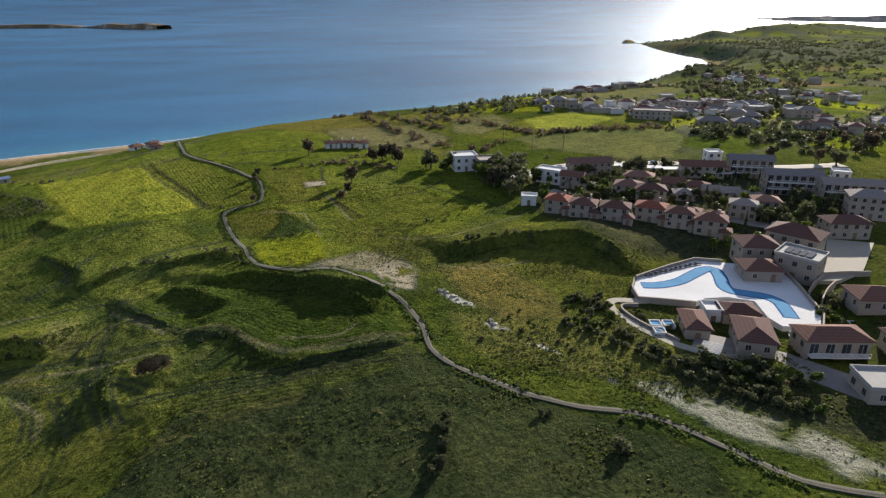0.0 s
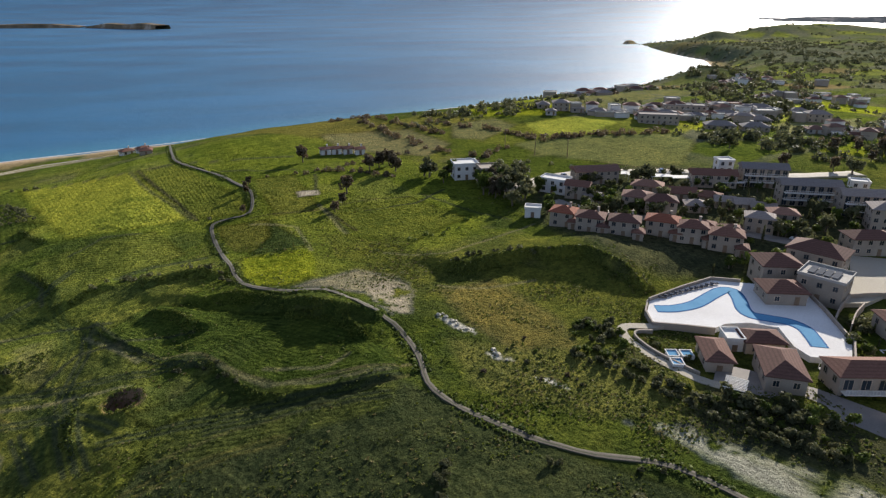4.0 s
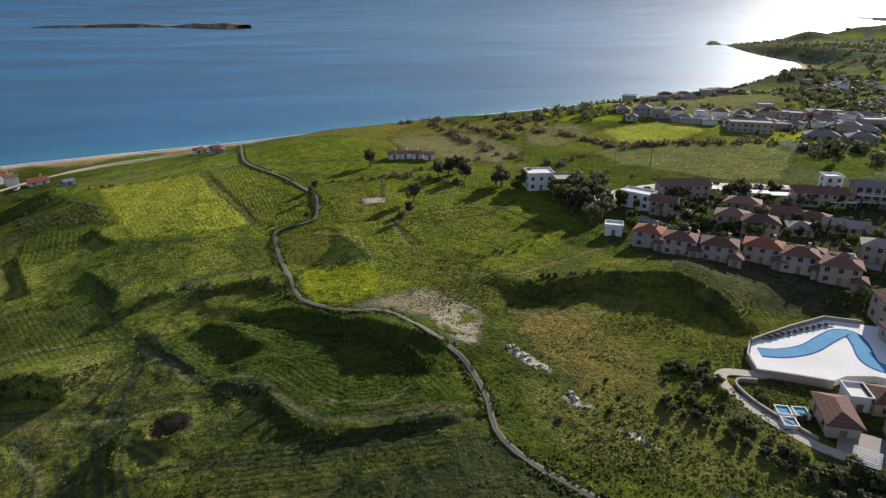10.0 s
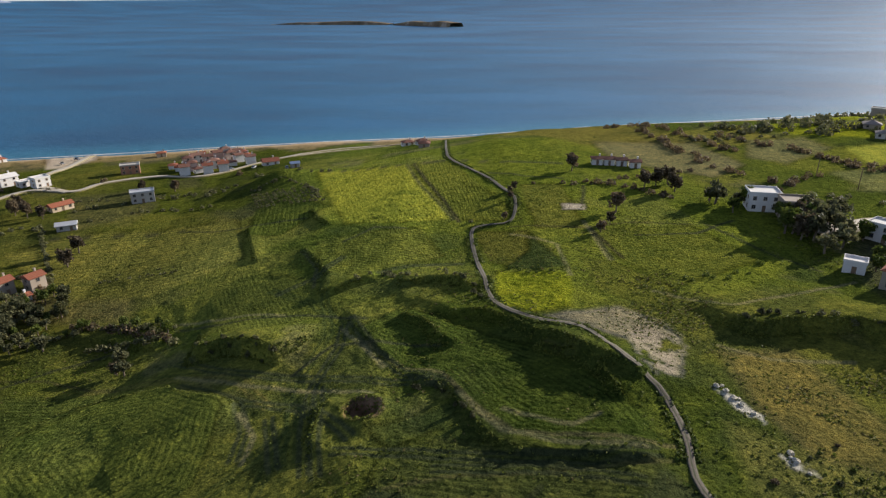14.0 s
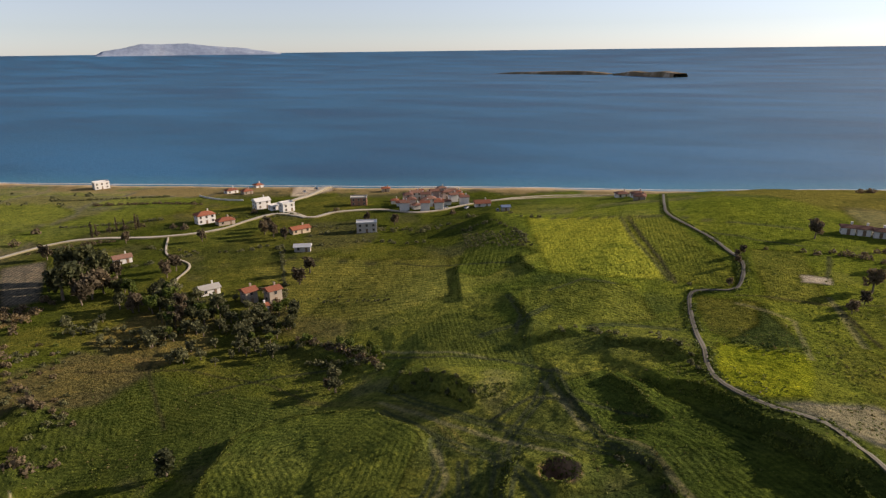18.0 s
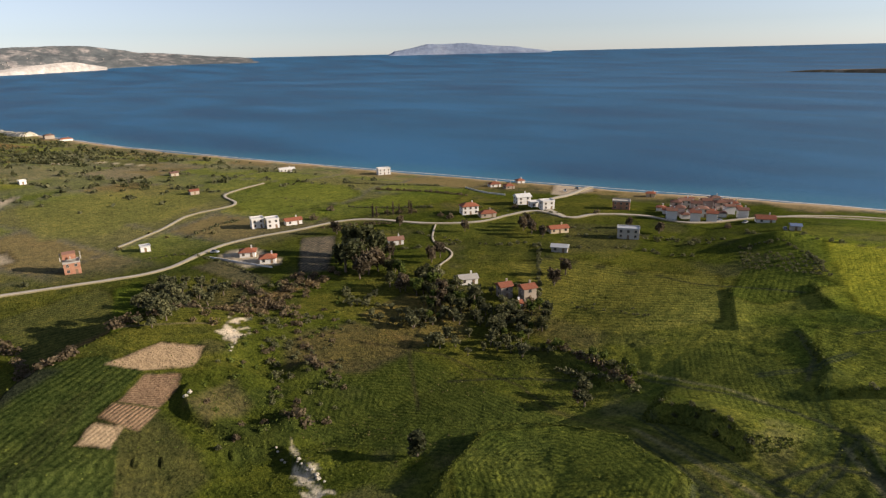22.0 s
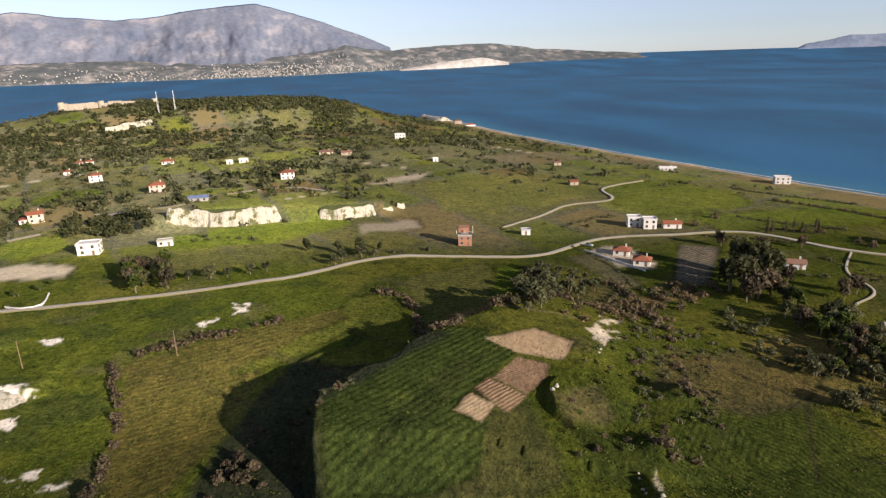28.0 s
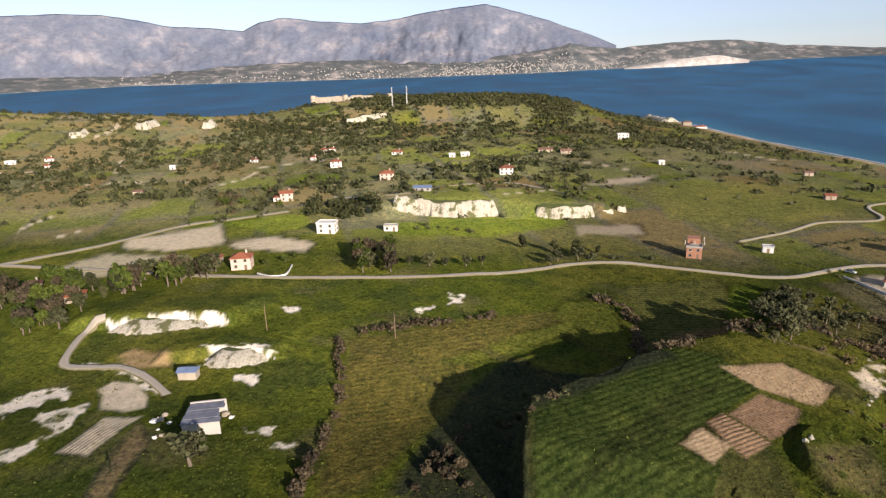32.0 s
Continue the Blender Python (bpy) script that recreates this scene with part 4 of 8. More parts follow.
# ---- roads and tracks ----
def curve_points(line, step=2.5):
    """A smooth curve through the points of a line."""
    p = np.array([line[0]] + list(line) + [line[-1]], float)
    out = []
    for k in range(1, len(p) - 2):
        a, b, c, d = p[k - 1], p[k], p[k + 1], p[k + 2]
        count = max(2, int(np.hypot(*(c - b)) / step))
        for t in np.arange(count) / count:
            out.append(0.5 * (2 * b + (c - a) * t + (2 * a - 5 * b + 4 * c - d) * t**2 + (3 * b - 3 * c + d - a) * t**3))
    out.append(p[-2])
    return np.array(out)


def strip(name, line, wide, material, label, category, lift=0.10, edge=0.6):
    c = curve_points(line)
    t = np.gradient(c, axis=0)
    side = np.stack([-t[:, 1], t[:, 0]], -1) / np.hypot(t[:, 0], t[:, 1])[:, None]
    across = np.array([-0.62, -0.5, -0.25, 0.0, 0.25, 0.5, 0.62]) * wide
    wobble = 1 + edge * (layered(c[:, 0], c[:, 1], 6, 97)[:, None] - 0.5)
    x = c[:, :1] + side[:, :1] * across * wobble
    y = c[:, 1:] + side[:, 1:] * across * wobble
    far = np.hypot(x, y - 25)
    z = height(x, y) + lift + 0.0008 * far
    z[:, [0, -1]] -= lift + 0.4 + 0.0008 * far[:, [0, -1]]
    z[:, [2, 4]] -= 0.05
    ob, _ = sheet_mesh(name, x.T, y.T, z.T, False, material)
    ob.data.attributes.new("across", "FLOAT", "POINT").data.foreach_set("value", np.repeat(across / (0.62 * wide), len(c)).astype(np.float32))
    return tagged(ob, label, category, kind="structure")


TRACK = [(82.4, 44.2), (73.8, 50.5), (69.3, 59.0), (62.5, 70.9), (50.7, 78.8), (40.7, 90.3), (35.9, 98.6)] + [(34.6, 104.7), (35.8, 114.2), (35.2, 124.2), (32.9, 128.5), (29.9, 132.7), (27, 140), (23, 147), (13, 152), (5, 161), (2, 178), (-2, 209), (-2, 220), (2, 222), (10, 223), (12, 243), (8, 256), (-0, 277), (-15, 309), (-19, 333), (-24, 396)]
strip("track_main", TRACK, 1.3, MAT_TRACK, "rutted gravel farm track winding through fields", "track")
strip("road_valley", [(-262, -240), (-258, -170)] + [(-253, -101), (-258, -44), (-272, 9)] + [(-295, 52), (-291, 93), (-289, 125), (-310, 165), (-306, 205)] + [(-300, 240), (-262, 262), (-244, 283), (-242, 305), (-236, 324)] + [(-211, 323), (-204, 339), (-183, 354), (-155, 359)] + [(-130, 400), (-100, 425), (-66, 448)], 2.8, MAT_ROAD, "pale unpaved valley road bleached by sun", "road", 0.2)
strip("road_beach", [(-213, 321), (-244, 341), (-261, 394), (-274, 442)], 4.0, MAT_ROAD, "pale dirt road down to the beach", "road", 0.2)
strip("lane_east", [(-340, 120), (-363, 151), (-384, 174), (-389, 201), (-398, 211), (-427, 218), (-443, 256)], 2.0, MAT_ROAD, "narrow winding pale field lane", "lane", 0.2)
strip("lane_west", [(-261, -209), (-289, -186), (-304, -178), (-333, -163), (-348, -141), (-366, -118)], 3.4, MAT_ROAD, "pale gravel lane past the clay fields", "lane", 0.2)
strip("lane_hill", [(-406, -104), (-395, -61), (-436, -36), (-455, 4), (-433, 27)], 3.0, MAT_ROAD, "pale gravel lane on the hillside", "lane", 0.25)
strip("lane_pit", [(-202, -114), (-197, -118), (-179, -111), (-174, -105), (-175, -91), (-170, -79), (-162, -68)], 2.4, MAT_ROAD, "pale dirt lane looping round the clay pond", "lane", 0.16)
strip("lane_garden", [(-258, 262), (-236, 240), (-214, 232), (-204, 214), (-196, 206)], 1.0, MAT_ROAD, "narrow pale garden lane", "lane", 0.16)
strip("lane_coast", [(-130, 400), (-112, 430), (-92, 452), (-60, 466), (-40, 470)], 3.0, MAT_ROAD, "pale coast lane behind the beach", "lane", 0.2)
strip("village_lane", [(112, 196), (118, 184), (128, 172), (138, 160), (150, 146), (160, 132)], 4.0, MAT_PAVING, "grey paved lane between resort houses", "lane", 0.25)
strip("village_street", [(100, 214), (140, 226), (180, 214), (215, 196), (250, 190)], 7.0, MAT_ROAD, "wide pale forecourt and street in the resort", "street", 0.25)

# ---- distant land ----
# blue distance haze is put into the base colours of mountain and island
MAT_HAZE_PEAK = far_material("far_mountain", (0.120, 0.145, 0.200), (0.170, 0.185, 0.230), (0.310, 0.295, 0.310), 0.0055)
MAT_FAR_COAST = far_material("far_coast", (0.085, 0.100, 0.105), (0.135, 0.142, 0.140), (0.38, 0.34, 0.31), 0.012)
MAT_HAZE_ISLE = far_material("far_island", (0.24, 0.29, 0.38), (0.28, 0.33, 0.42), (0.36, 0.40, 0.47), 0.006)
MAT_ISLET = far_material("islet_rock", (0.10, 0.085, 0.05), (0.22, 0.16, 0.10), (0.46, 0.40, 0.31), 0.02)
EYE = 98.0
SEA_R = np.linspace(1500, 4840, 400)
SEA_DIP = np.degrees(np.arctan((sea_level(SEA_R) - EYE) / SEA_R))


def far_range(name, crest, foot, deep, material, label, rise=1.3, rug=0.5, step=0.1, centre=(-28, 28), rim=None):
    """Land across the water: from the shore, whose elevation is given by bearing, it climbs to its crest."""
    b = np.arange(min(c[0] for c in crest), max(c[0] for c in crest), step)
    crest, foot = sorted(crest), sorted(foot)
    top = np.interp(b, [c[0] for c in crest], [c[1] for c in crest])
    low = np.interp(b, [c[0] for c in foot], [c[1] for c in foot])
    top = np.maximum(top + 0.12 * (layered(b * 10, b * 0, 14, 7, 5) - 0.5), low + 0.02)
    near = np.interp(low, SEA_DIP, SEA_R)
    s = np.linspace(0, 1, 64)[:, None]
    r = near + (np.minimum(near + deep, 4800) - near if rim is None else rim - near) * s
    spurs = 0.6 * layered(b * 16 + 40 * s, s * 60 + 0 * b, 60, 9, 5) + 0.4 * layered(b * 60 - 50 * s, s * 150 + 0 * b, 60, 19, 5)
    shape = s**rise + rug * (spurs - 0.5) * np.sin(s * math.pi)
    angle = np.radians(low + (top - low) * shape)
    a = np.radians(b) + 0 * s
    x, y = centre[0] - r * np.sin(a), centre[1] + r * np.cos(a)
    z = EYE + r * np.tan(angle)
    x, y, z = (np.concatenate([v, v[-1:]]) for v in (x, y, z))
    z[-1] = 20
    z[0] -= 6
    ob, _ = sheet_mesh(name, x.T, y.T, z.T, False, material)
    return tagged(ob, label, "mountain", kind="structure")


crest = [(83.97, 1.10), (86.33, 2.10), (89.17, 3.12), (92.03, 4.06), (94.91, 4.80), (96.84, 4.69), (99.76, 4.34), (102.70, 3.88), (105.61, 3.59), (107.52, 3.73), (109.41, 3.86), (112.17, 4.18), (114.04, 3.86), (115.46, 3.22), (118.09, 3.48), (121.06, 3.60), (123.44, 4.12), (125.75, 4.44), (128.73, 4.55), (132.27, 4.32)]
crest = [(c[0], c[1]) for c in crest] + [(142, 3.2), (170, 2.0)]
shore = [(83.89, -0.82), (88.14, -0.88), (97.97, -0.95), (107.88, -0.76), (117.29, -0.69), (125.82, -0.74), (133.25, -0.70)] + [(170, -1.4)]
far_range("backdrop_mountain", crest, shore, 0, MAT_HAZE_PEAK, "bluish grey mountain range across the gulf", 1.15, 0.42, 0.12, rim=4780)
coast_top = [(60.44, -0.28), (62.75, -0.04), (65.97, 0.21), (68.92, 0.45), (71.10, 0.58), (72.44, 0.81), (74.71, 1.12), (77.49, 1.14), (79.85, 1.09), (82.25, 0.99), (83.70, 0.85), (86.14, 1.03), (87.85, 1.42), (89.09, 1.04), (91.07, 0.82), (94.05, 0.54), (98.94, 0.51), (103.70, 0.56), (108.27, 0.61), (112.64, 0.57), (116.77, 0.45), (120.61, 0.41), (124.17, 0.37)]
coast_low = [(60.42, -0.45), (62.70, -0.46), (65.91, -0.44), (68.85, -0.47), (72.36, -0.54), (74.63, -0.61), (77.43, -0.66), (81.26, -0.78), (86.17, -0.91), (91.15, -1.03), (99.06, -1.05), (108.48, -1.01), (117.00, -0.96), (124.42, -0.86)]
far_range("backdrop_coast", coast_top + [(150, -0.6)], coast_low + [(150, -1.35)], 420, MAT_FAR_COAST, "low cultivated coast with pale cliffs over the gulf", 0.8, 0.4, 0.1)
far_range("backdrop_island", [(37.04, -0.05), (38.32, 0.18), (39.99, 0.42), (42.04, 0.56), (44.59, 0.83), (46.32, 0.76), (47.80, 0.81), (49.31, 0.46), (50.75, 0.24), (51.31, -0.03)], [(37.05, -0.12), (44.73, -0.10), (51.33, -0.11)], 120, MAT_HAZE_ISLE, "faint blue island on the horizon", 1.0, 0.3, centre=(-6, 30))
far_range("backdrop_spit", [(-44.84, -1.44), (-47.14, -1.21), (-49.36, -1.10), (-53.12, -1.05)] + [(-58, -0.9), (-70, -0.5)], [(-44.85, -1.49), (-53.22, -1.50)] + [(-70, -1.3)], 150, MAT_FAR_COAST, "low far spit against the light", 1.0, 0.3, centre=(3, 8))


MAT_CLIFF = far_material("pale_cliff", (0.30, 0.27, 0.24), (0.48, 0.44, 0.40), (0.60, 0.56, 0.52), 0.03)
far_range("backdrop_cliff", [(83.26, -0.76), (81.20, -0.51), (78.86, -0.22), (76.02, -0.02), (73.66, -0.42)], [(83.28, -0.92), (78.93, -0.84), (76.09, -0.75), (73.68, -0.68)], 60, MAT_CLIFF, "pale sea cliffs of the far coast", 0.6, 0.2, 0.04)


def ridge(name, line, heights, wide, material, label, base=0.0):
    c = curve_points(line, 12)
    along_it = np.linspace(0, len(line) - 1, len(c))
    top = np.interp(along_it, range(len(heights)), heights)
    t = np.gradient(c, axis=0)
    side = np.stack([-t[:, 1], t[:, 0]], -1) / np.hypot(t[:, 0], t[:, 1])[:, None]
    across = np.array([-0.5, -0.44, -0.40, -0.2, 0.0, 0.2, 0.40, 0.46, 0.5])
    lift = np.array([-0.2, 0.35, 0.92, 1.0, 1.0, 0.98, 0.9, 0.4, -0.2])
    x = c[:, :1] + side[:, :1] * across * wide
    y = c[:, 1:] + side[:, 1:] * across * wide
    z = base + top[:, None] * lift + 3.0 * (layered(x, y, 40, 3, 4) - 0.5) * lift
    ob, _ = sheet_mesh(name, x.T, y.T, z.T, False, material)
    return tagged(ob, label, "island", kind="structure")


ridge("islet_long", [(-930, 2795), (-894, 2790), (-800, 2775), (-652, 2758), (-540, 2745), (-420, 2728)], [1, 8, 10, 14, 13, 4], 90, MAT_ISLET, "long low rocky islet with brown scrub")
ridge("islet_cliff", [(-385, 2700), (-330, 2660), (-260, 2590), (-190, 2530), (-140, 2490)], [4, 17, 14, 20, 14], 80, MAT_ISLET, "small rocky islet with pale cliffs")


def boxes_mesh(name, places, material, label, category):
    """Many small plain houses, far away, as one piece."""
    verts, faces = [], []
    for x, y, z, w, d, h, turn in places:
        c, s, k = math.cos(turn), math.sin(turn), len(verts)
        for zz in (z - 3, z + h):
            for u, v in ((-w, -d), (w, -d), (w, d), (-w, d)):
                verts.append((x + u * c - v * s, y + u * s + v * c, zz))
        verts.append((x, y, z + h * 1.35))
        faces += [(k, k + 1, k + 5, k + 4), (k + 1, k + 2, k + 6, k + 5), (k + 2, k + 3, k + 7, k + 6), (k + 3, k, k + 4, k + 7)]
        faces += [(k + 4, k + 5, k + 8), (k + 5, k + 6, k + 8), (k + 6, k + 7, k + 8), (k + 7, k + 4, k + 8)]
    me = bpy.data.meshes.new(name)
    me.from_pydata(verts, [], faces)
    me.materials.append(material)
    return tagged(new(name, me), label, category, kind="stuff")


rng = random.Random(5)
town = []
foot_b, foot_e = zip(*sorted(coast_low))
top_b, top_e = zip(*sorted(coast_top))
for k in range(900):
    b = rng.gauss(92, 6) if k < 560 else rng.gauss(104, 5) if k < 700 else rng.uniform(78, 138)
    s = abs(rng.gauss(0.12, 0.22))
    if s > 0.8:
        continue
    low, top = np.interp(b, foot_b, foot_e), np.interp(b, top_b, top_e)
    r = float(np.interp(low, SEA_DIP, SEA_R)) + 420 * s
    z = EYE + r * math.tan(radians(low + (top - low) * s**0.8)) + 2
    town.append((-28 - r * math.sin(radians(b)), 28 + r * math.cos(radians(b)), z, rng.uniform(1.5, 4.0), rng.uniform(1.5, 3.5), rng.uniform(2, 4), rng.uniform(0, 3)))
boxes_mesh("far_town", town, MAT_CONCRETE, "scattered white houses of a far coastal town", "town")

surf = [(x, float(np.interp(x, COAST_X, COAST_Y)) + 1.0) for x in np.arange(-1080, 760, 22)]
c = curve_points(surf, 4)
foam_off = np.array([-1.1, 0.0, 1.1])
foam_x = c[:, :1] + foam_off * 0.3 + 1.2 * (layered(c[:, 0], c[:, 1], 9, 5, 3)[:, None] - 0.5)
foam_y = c[:, 1:] + foam_off * (0.5 + layered(c[:, 0], c[:, 1], 30, 6, 3)[:, None]) + 3 * (layered(c[:, 0], c[:, 1], 40, 7, 3)[:, None] - 0.5)
foam, _ = sheet_mesh("water_surf", foam_x.T, foam_y.T, np.full(foam_x.T.shape, 0.12), False, MAT_WHITE)
tagged(foam, "thin white line of surf on the beach", "surf", kind="structure")

# ---- builders ----
def link_mesh(name, me, mat, parent=None, label=""):
    if mat is not None and not me.materials:
        me.materials.append(mat)
    ob = new(name, me)
    if parent is not None:
        ob.parent = parent
    return tagged(ob, label) if label else ob


def part(name, bm, mat, parent, label=""):
    me = bpy.data.meshes.new(name)
    bm.to_mesh(me)
    bm.free()
    return link_mesh(name, me, mat, parent, label)


def base_empty(name, x, y, turn=0.0, z=None, label="", category="", group=""):
    ob = new(name)
    ob.empty_display_size = 0.5
    ob.matrix_basis = pose(x, y, float(height(x, y)) if z is None else z, 0, 0, turn)
    return tagged(ob, label, category, group)


def block(bm, x0, y0, z0, x1, y1, z1):
    v = [bm.verts.new(p) for p in ((x0, y0, z0), (x1, y0, z0), (x1, y1, z0), (x0, y1, z0), (x0, y0, z1), (x1, y0, z1), (x1, y1, z1), (x0, y1, z1))]
    for f in ((0, 3, 2, 1), (4, 5, 6, 7), (0, 1, 5, 4), (1, 2, 6, 5), (2, 3, 7, 6), (3, 0, 4, 7)):
        bm.faces.new([v[i] for i in f])
    return v


def block_mesh(name, *boxes):
    bm = bmesh.new()
    for b in boxes:
        block(bm, *b)
    me = bpy.data.meshes.new(name)
    bm.to_mesh(me)
    bm.free()
    return me


def tube(bm, a, b, ra, rb, sides=6):
    a, b = Vector(a), Vector(b)
    q = (b - a).to_track_quat("Z", "Y")
    rings = []
    for p, r in ((a, ra), (b, rb)):
        rings.append([bm.verts.new(p + q @ Vector((r * math.cos(6.2832 * k / sides), r * math.sin(6.2832 * k / sides), 0))) for k in range(sides)])
    for k in range(sides):
        bm.faces.new((rings[0][k], rings[0][(k + 1) % sides], rings[1][(k + 1) % sides], rings[1][k]))
    bm.faces.new(rings[1])


# -- plants --
def leaf_cloud(name, lobes, count, size, seed, mat, tall=1.0):
    """A crown of many small leaf clumps spread through uneven lobes (centre, radii)."""
    g = np.random.default_rng(seed)
    weights = np.array([l[1][0] * l[1][1] * l[1][2] for l in lobes]) ** 0.7
    which = g.choice(len(lobes), count, p=weights / weights.sum())
    c, rad = np.array([l[0] for l in lobes])[which], np.array([l[1] for l in lobes])[which]
    d = g.normal(size=(count, 3))
    d /= np.linalg.norm(d, axis=1, keepdims=True)
    at = c + d * rad * (g.random((count, 1)) ** 0.4)
    out = d + 0.7 * g.normal(size=(count, 3))
    out /= np.linalg.norm(out, axis=1, keepdims=True)
    u = np.cross(out, g.normal(size=(count, 3)))
    u /= np.linalg.norm(u, axis=1, keepdims=True)
    v = np.cross(out, u)
    s = size * (0.5 + g.random((count, 1)))
    verts = np.stack([at - u * s, at - v * s * 0.7 * tall, at + u * s, at + v * s * 0.7 * tall + out * s * 0.3], 1).reshape(-1, 3)
    i = np.arange(count)[:, None] * 4
    me = bpy.data.meshes.new(name)
    me.from_pydata(verts.tolist(), [], (i + np.array([[0, 1, 2, 3]])).tolist())
    me.materials.append(mat)
    return me


def trunk_mesh(name, high, thick, limbs, seed):
    g = random.Random(seed)
    bm = bmesh.new()
    tube(bm, (0, 0, -0.4), (0.05 * high, 0, high * 0.45), thick, thick * 0.7, 7)
    for k in range(limbs):
        a = 6.2832 * k / limbs + g.uniform(-0.4, 0.4)
        z = high * g.uniform(0.28, 0.46)
        end = (math.cos(a) * high * g.uniform(0.2, 0.34), math.sin(a) * high * g.uniform(0.2, 0.34), high * g.uniform(0.6, 0.85))
        tube(bm, (0.03 * high, 0, z), end, thick * 0.5, thick * 0.14, 5)
    me = bpy.data.meshes.new(name)
    bm.to_mesh(me)
    bm.free()
    me.materials.append(MAT_BARK)
    return me


def lobes_round(high, wide, seed, count=7, low=0.35):
    g = random.Random(seed)
    out = [((0, 0, high * (0.5 + low / 2)), (wide * 0.34, wide * 0.34, high * 0.28))]
    for k in range(count):
        a, r = 6.2832 * k / count + g.uniform(-0.3, 0.3), wide * g.uniform(0.18, 0.32)
        s = g.uniform(0.14, 0.24)
        out.append(((r * math.cos(a), r * math.sin(a), high * g.uniform(low + 0.08, 0.86)), (wide * s, wide * s, high * s * 0.9)))
    return out


KINDS = {}


def kind_of_plant(key, name, label, category, variants):
    KINDS[key] = (name, label, category, variants)


def variants(key, high, wide, thick, count, size, mat, seeds, low=0.35, tall=1.0, limbs=5):
    out = []
    for s in seeds:
        out.append((trunk_mesh("trunk", high, thick, limbs, s), leaf_cloud("crown", lobes_round(high, wide, s, 8, low), count, size, s, mat, tall)))
    return out


def spire(high, wide, steps=9):
    return [((0, 0, high * (0.08 + 0.9 * k / steps)), (wide / 2 * (1 - 0.85 * abs(k / steps - 0.3) ** 1.2), wide / 2 * (1 - 0.85 * abs(k / steps - 0.3) ** 1.2), high * 0.09)) for k in range(steps)]


kind_of_plant("olive", "olive_tree", "grey-green olive tree with a rounded crown on grass", "tree", variants("olive", 5.0, 5.4, 0.28, 360, 0.40, MAT_OLIVE, (1, 2, 3, 4)))
kind_of_plant("dark", "evergreen_tree", "tall dark evergreen tree with a dense ragged crown", "tree", variants("dark", 12.0, 8.5, 0.45, 540, 0.74, MAT_PINE, (11, 12, 13), 0.2))
kind_of_plant("green", "leafy_tree", "green leafy garden tree with an uneven crown", "tree", variants("green", 6.0, 5.0, 0.25, 380, 0.42, MAT_GREEN, (21, 22, 23)))
kind_of_plant("bare", "bare_tree", "leafless brown winter tree with fine twigs", "tree", variants("bare", 7.0, 5.4, 0.25, 420, 0.30, MAT_TWIG, (31, 32, 33), 0.25, 2.6, 7))
kind_of_plant("cypress", "cypress", "slim dark green cypress", "tree", [(trunk_mesh("trunk", 9, 0.2, 0, 41), leaf_cloud("crown", spire(9.0, 1.9), 420, 0.28, 41, MAT_PINE))])
kind_of_plant("poplar", "poplar", "slim bare poplar beside a field", "tree", [(trunk_mesh("trunk", 10, 0.18, 0, 43), leaf_cloud("crown", spire(10.0, 1.7), 300, 0.22, 43, MAT_TWIG, 2.4))])
SHRUBS = {"shrub": ("shrub", "low green shrub on a grassy bank", "shrub", [leaf_cloud("shrub", lobes_round(2.0, 2.8, s, 6, 0.1), 240, 0.26, s, MAT_GREEN) for s in (51, 52, 53)]),
          "brush": ("shrub", "leafless brown thicket bush", "shrub", [leaf_cloud("shrub", lobes_round(2.6, 3.4, s, 6, 0.05), 330, 0.22, s, MAT_TWIG, 2.0) for s in (61, 62, 63)]),
          "reed": ("reed_clump", "dry tan reed clump along a ditch", "reeds", [leaf_cloud("reed_clump", lobes_round(2.4, 3.0, s, 6, 0.0), 330, 0.20, s, MAT_REED, 3.5) for s in (71, 72)]),
          "gorse": ("shrub", "dark green scrub bush", "shrub", [leaf_cloud("shrub", lobes_round(2.2, 3.0, s, 7, 0.05), 280, 0.26, s, MAT_OLIVE) for s in (81, 82, 83)])}
FIRST = {}
BRUSHWOOD = {}
planter = random.Random(77)


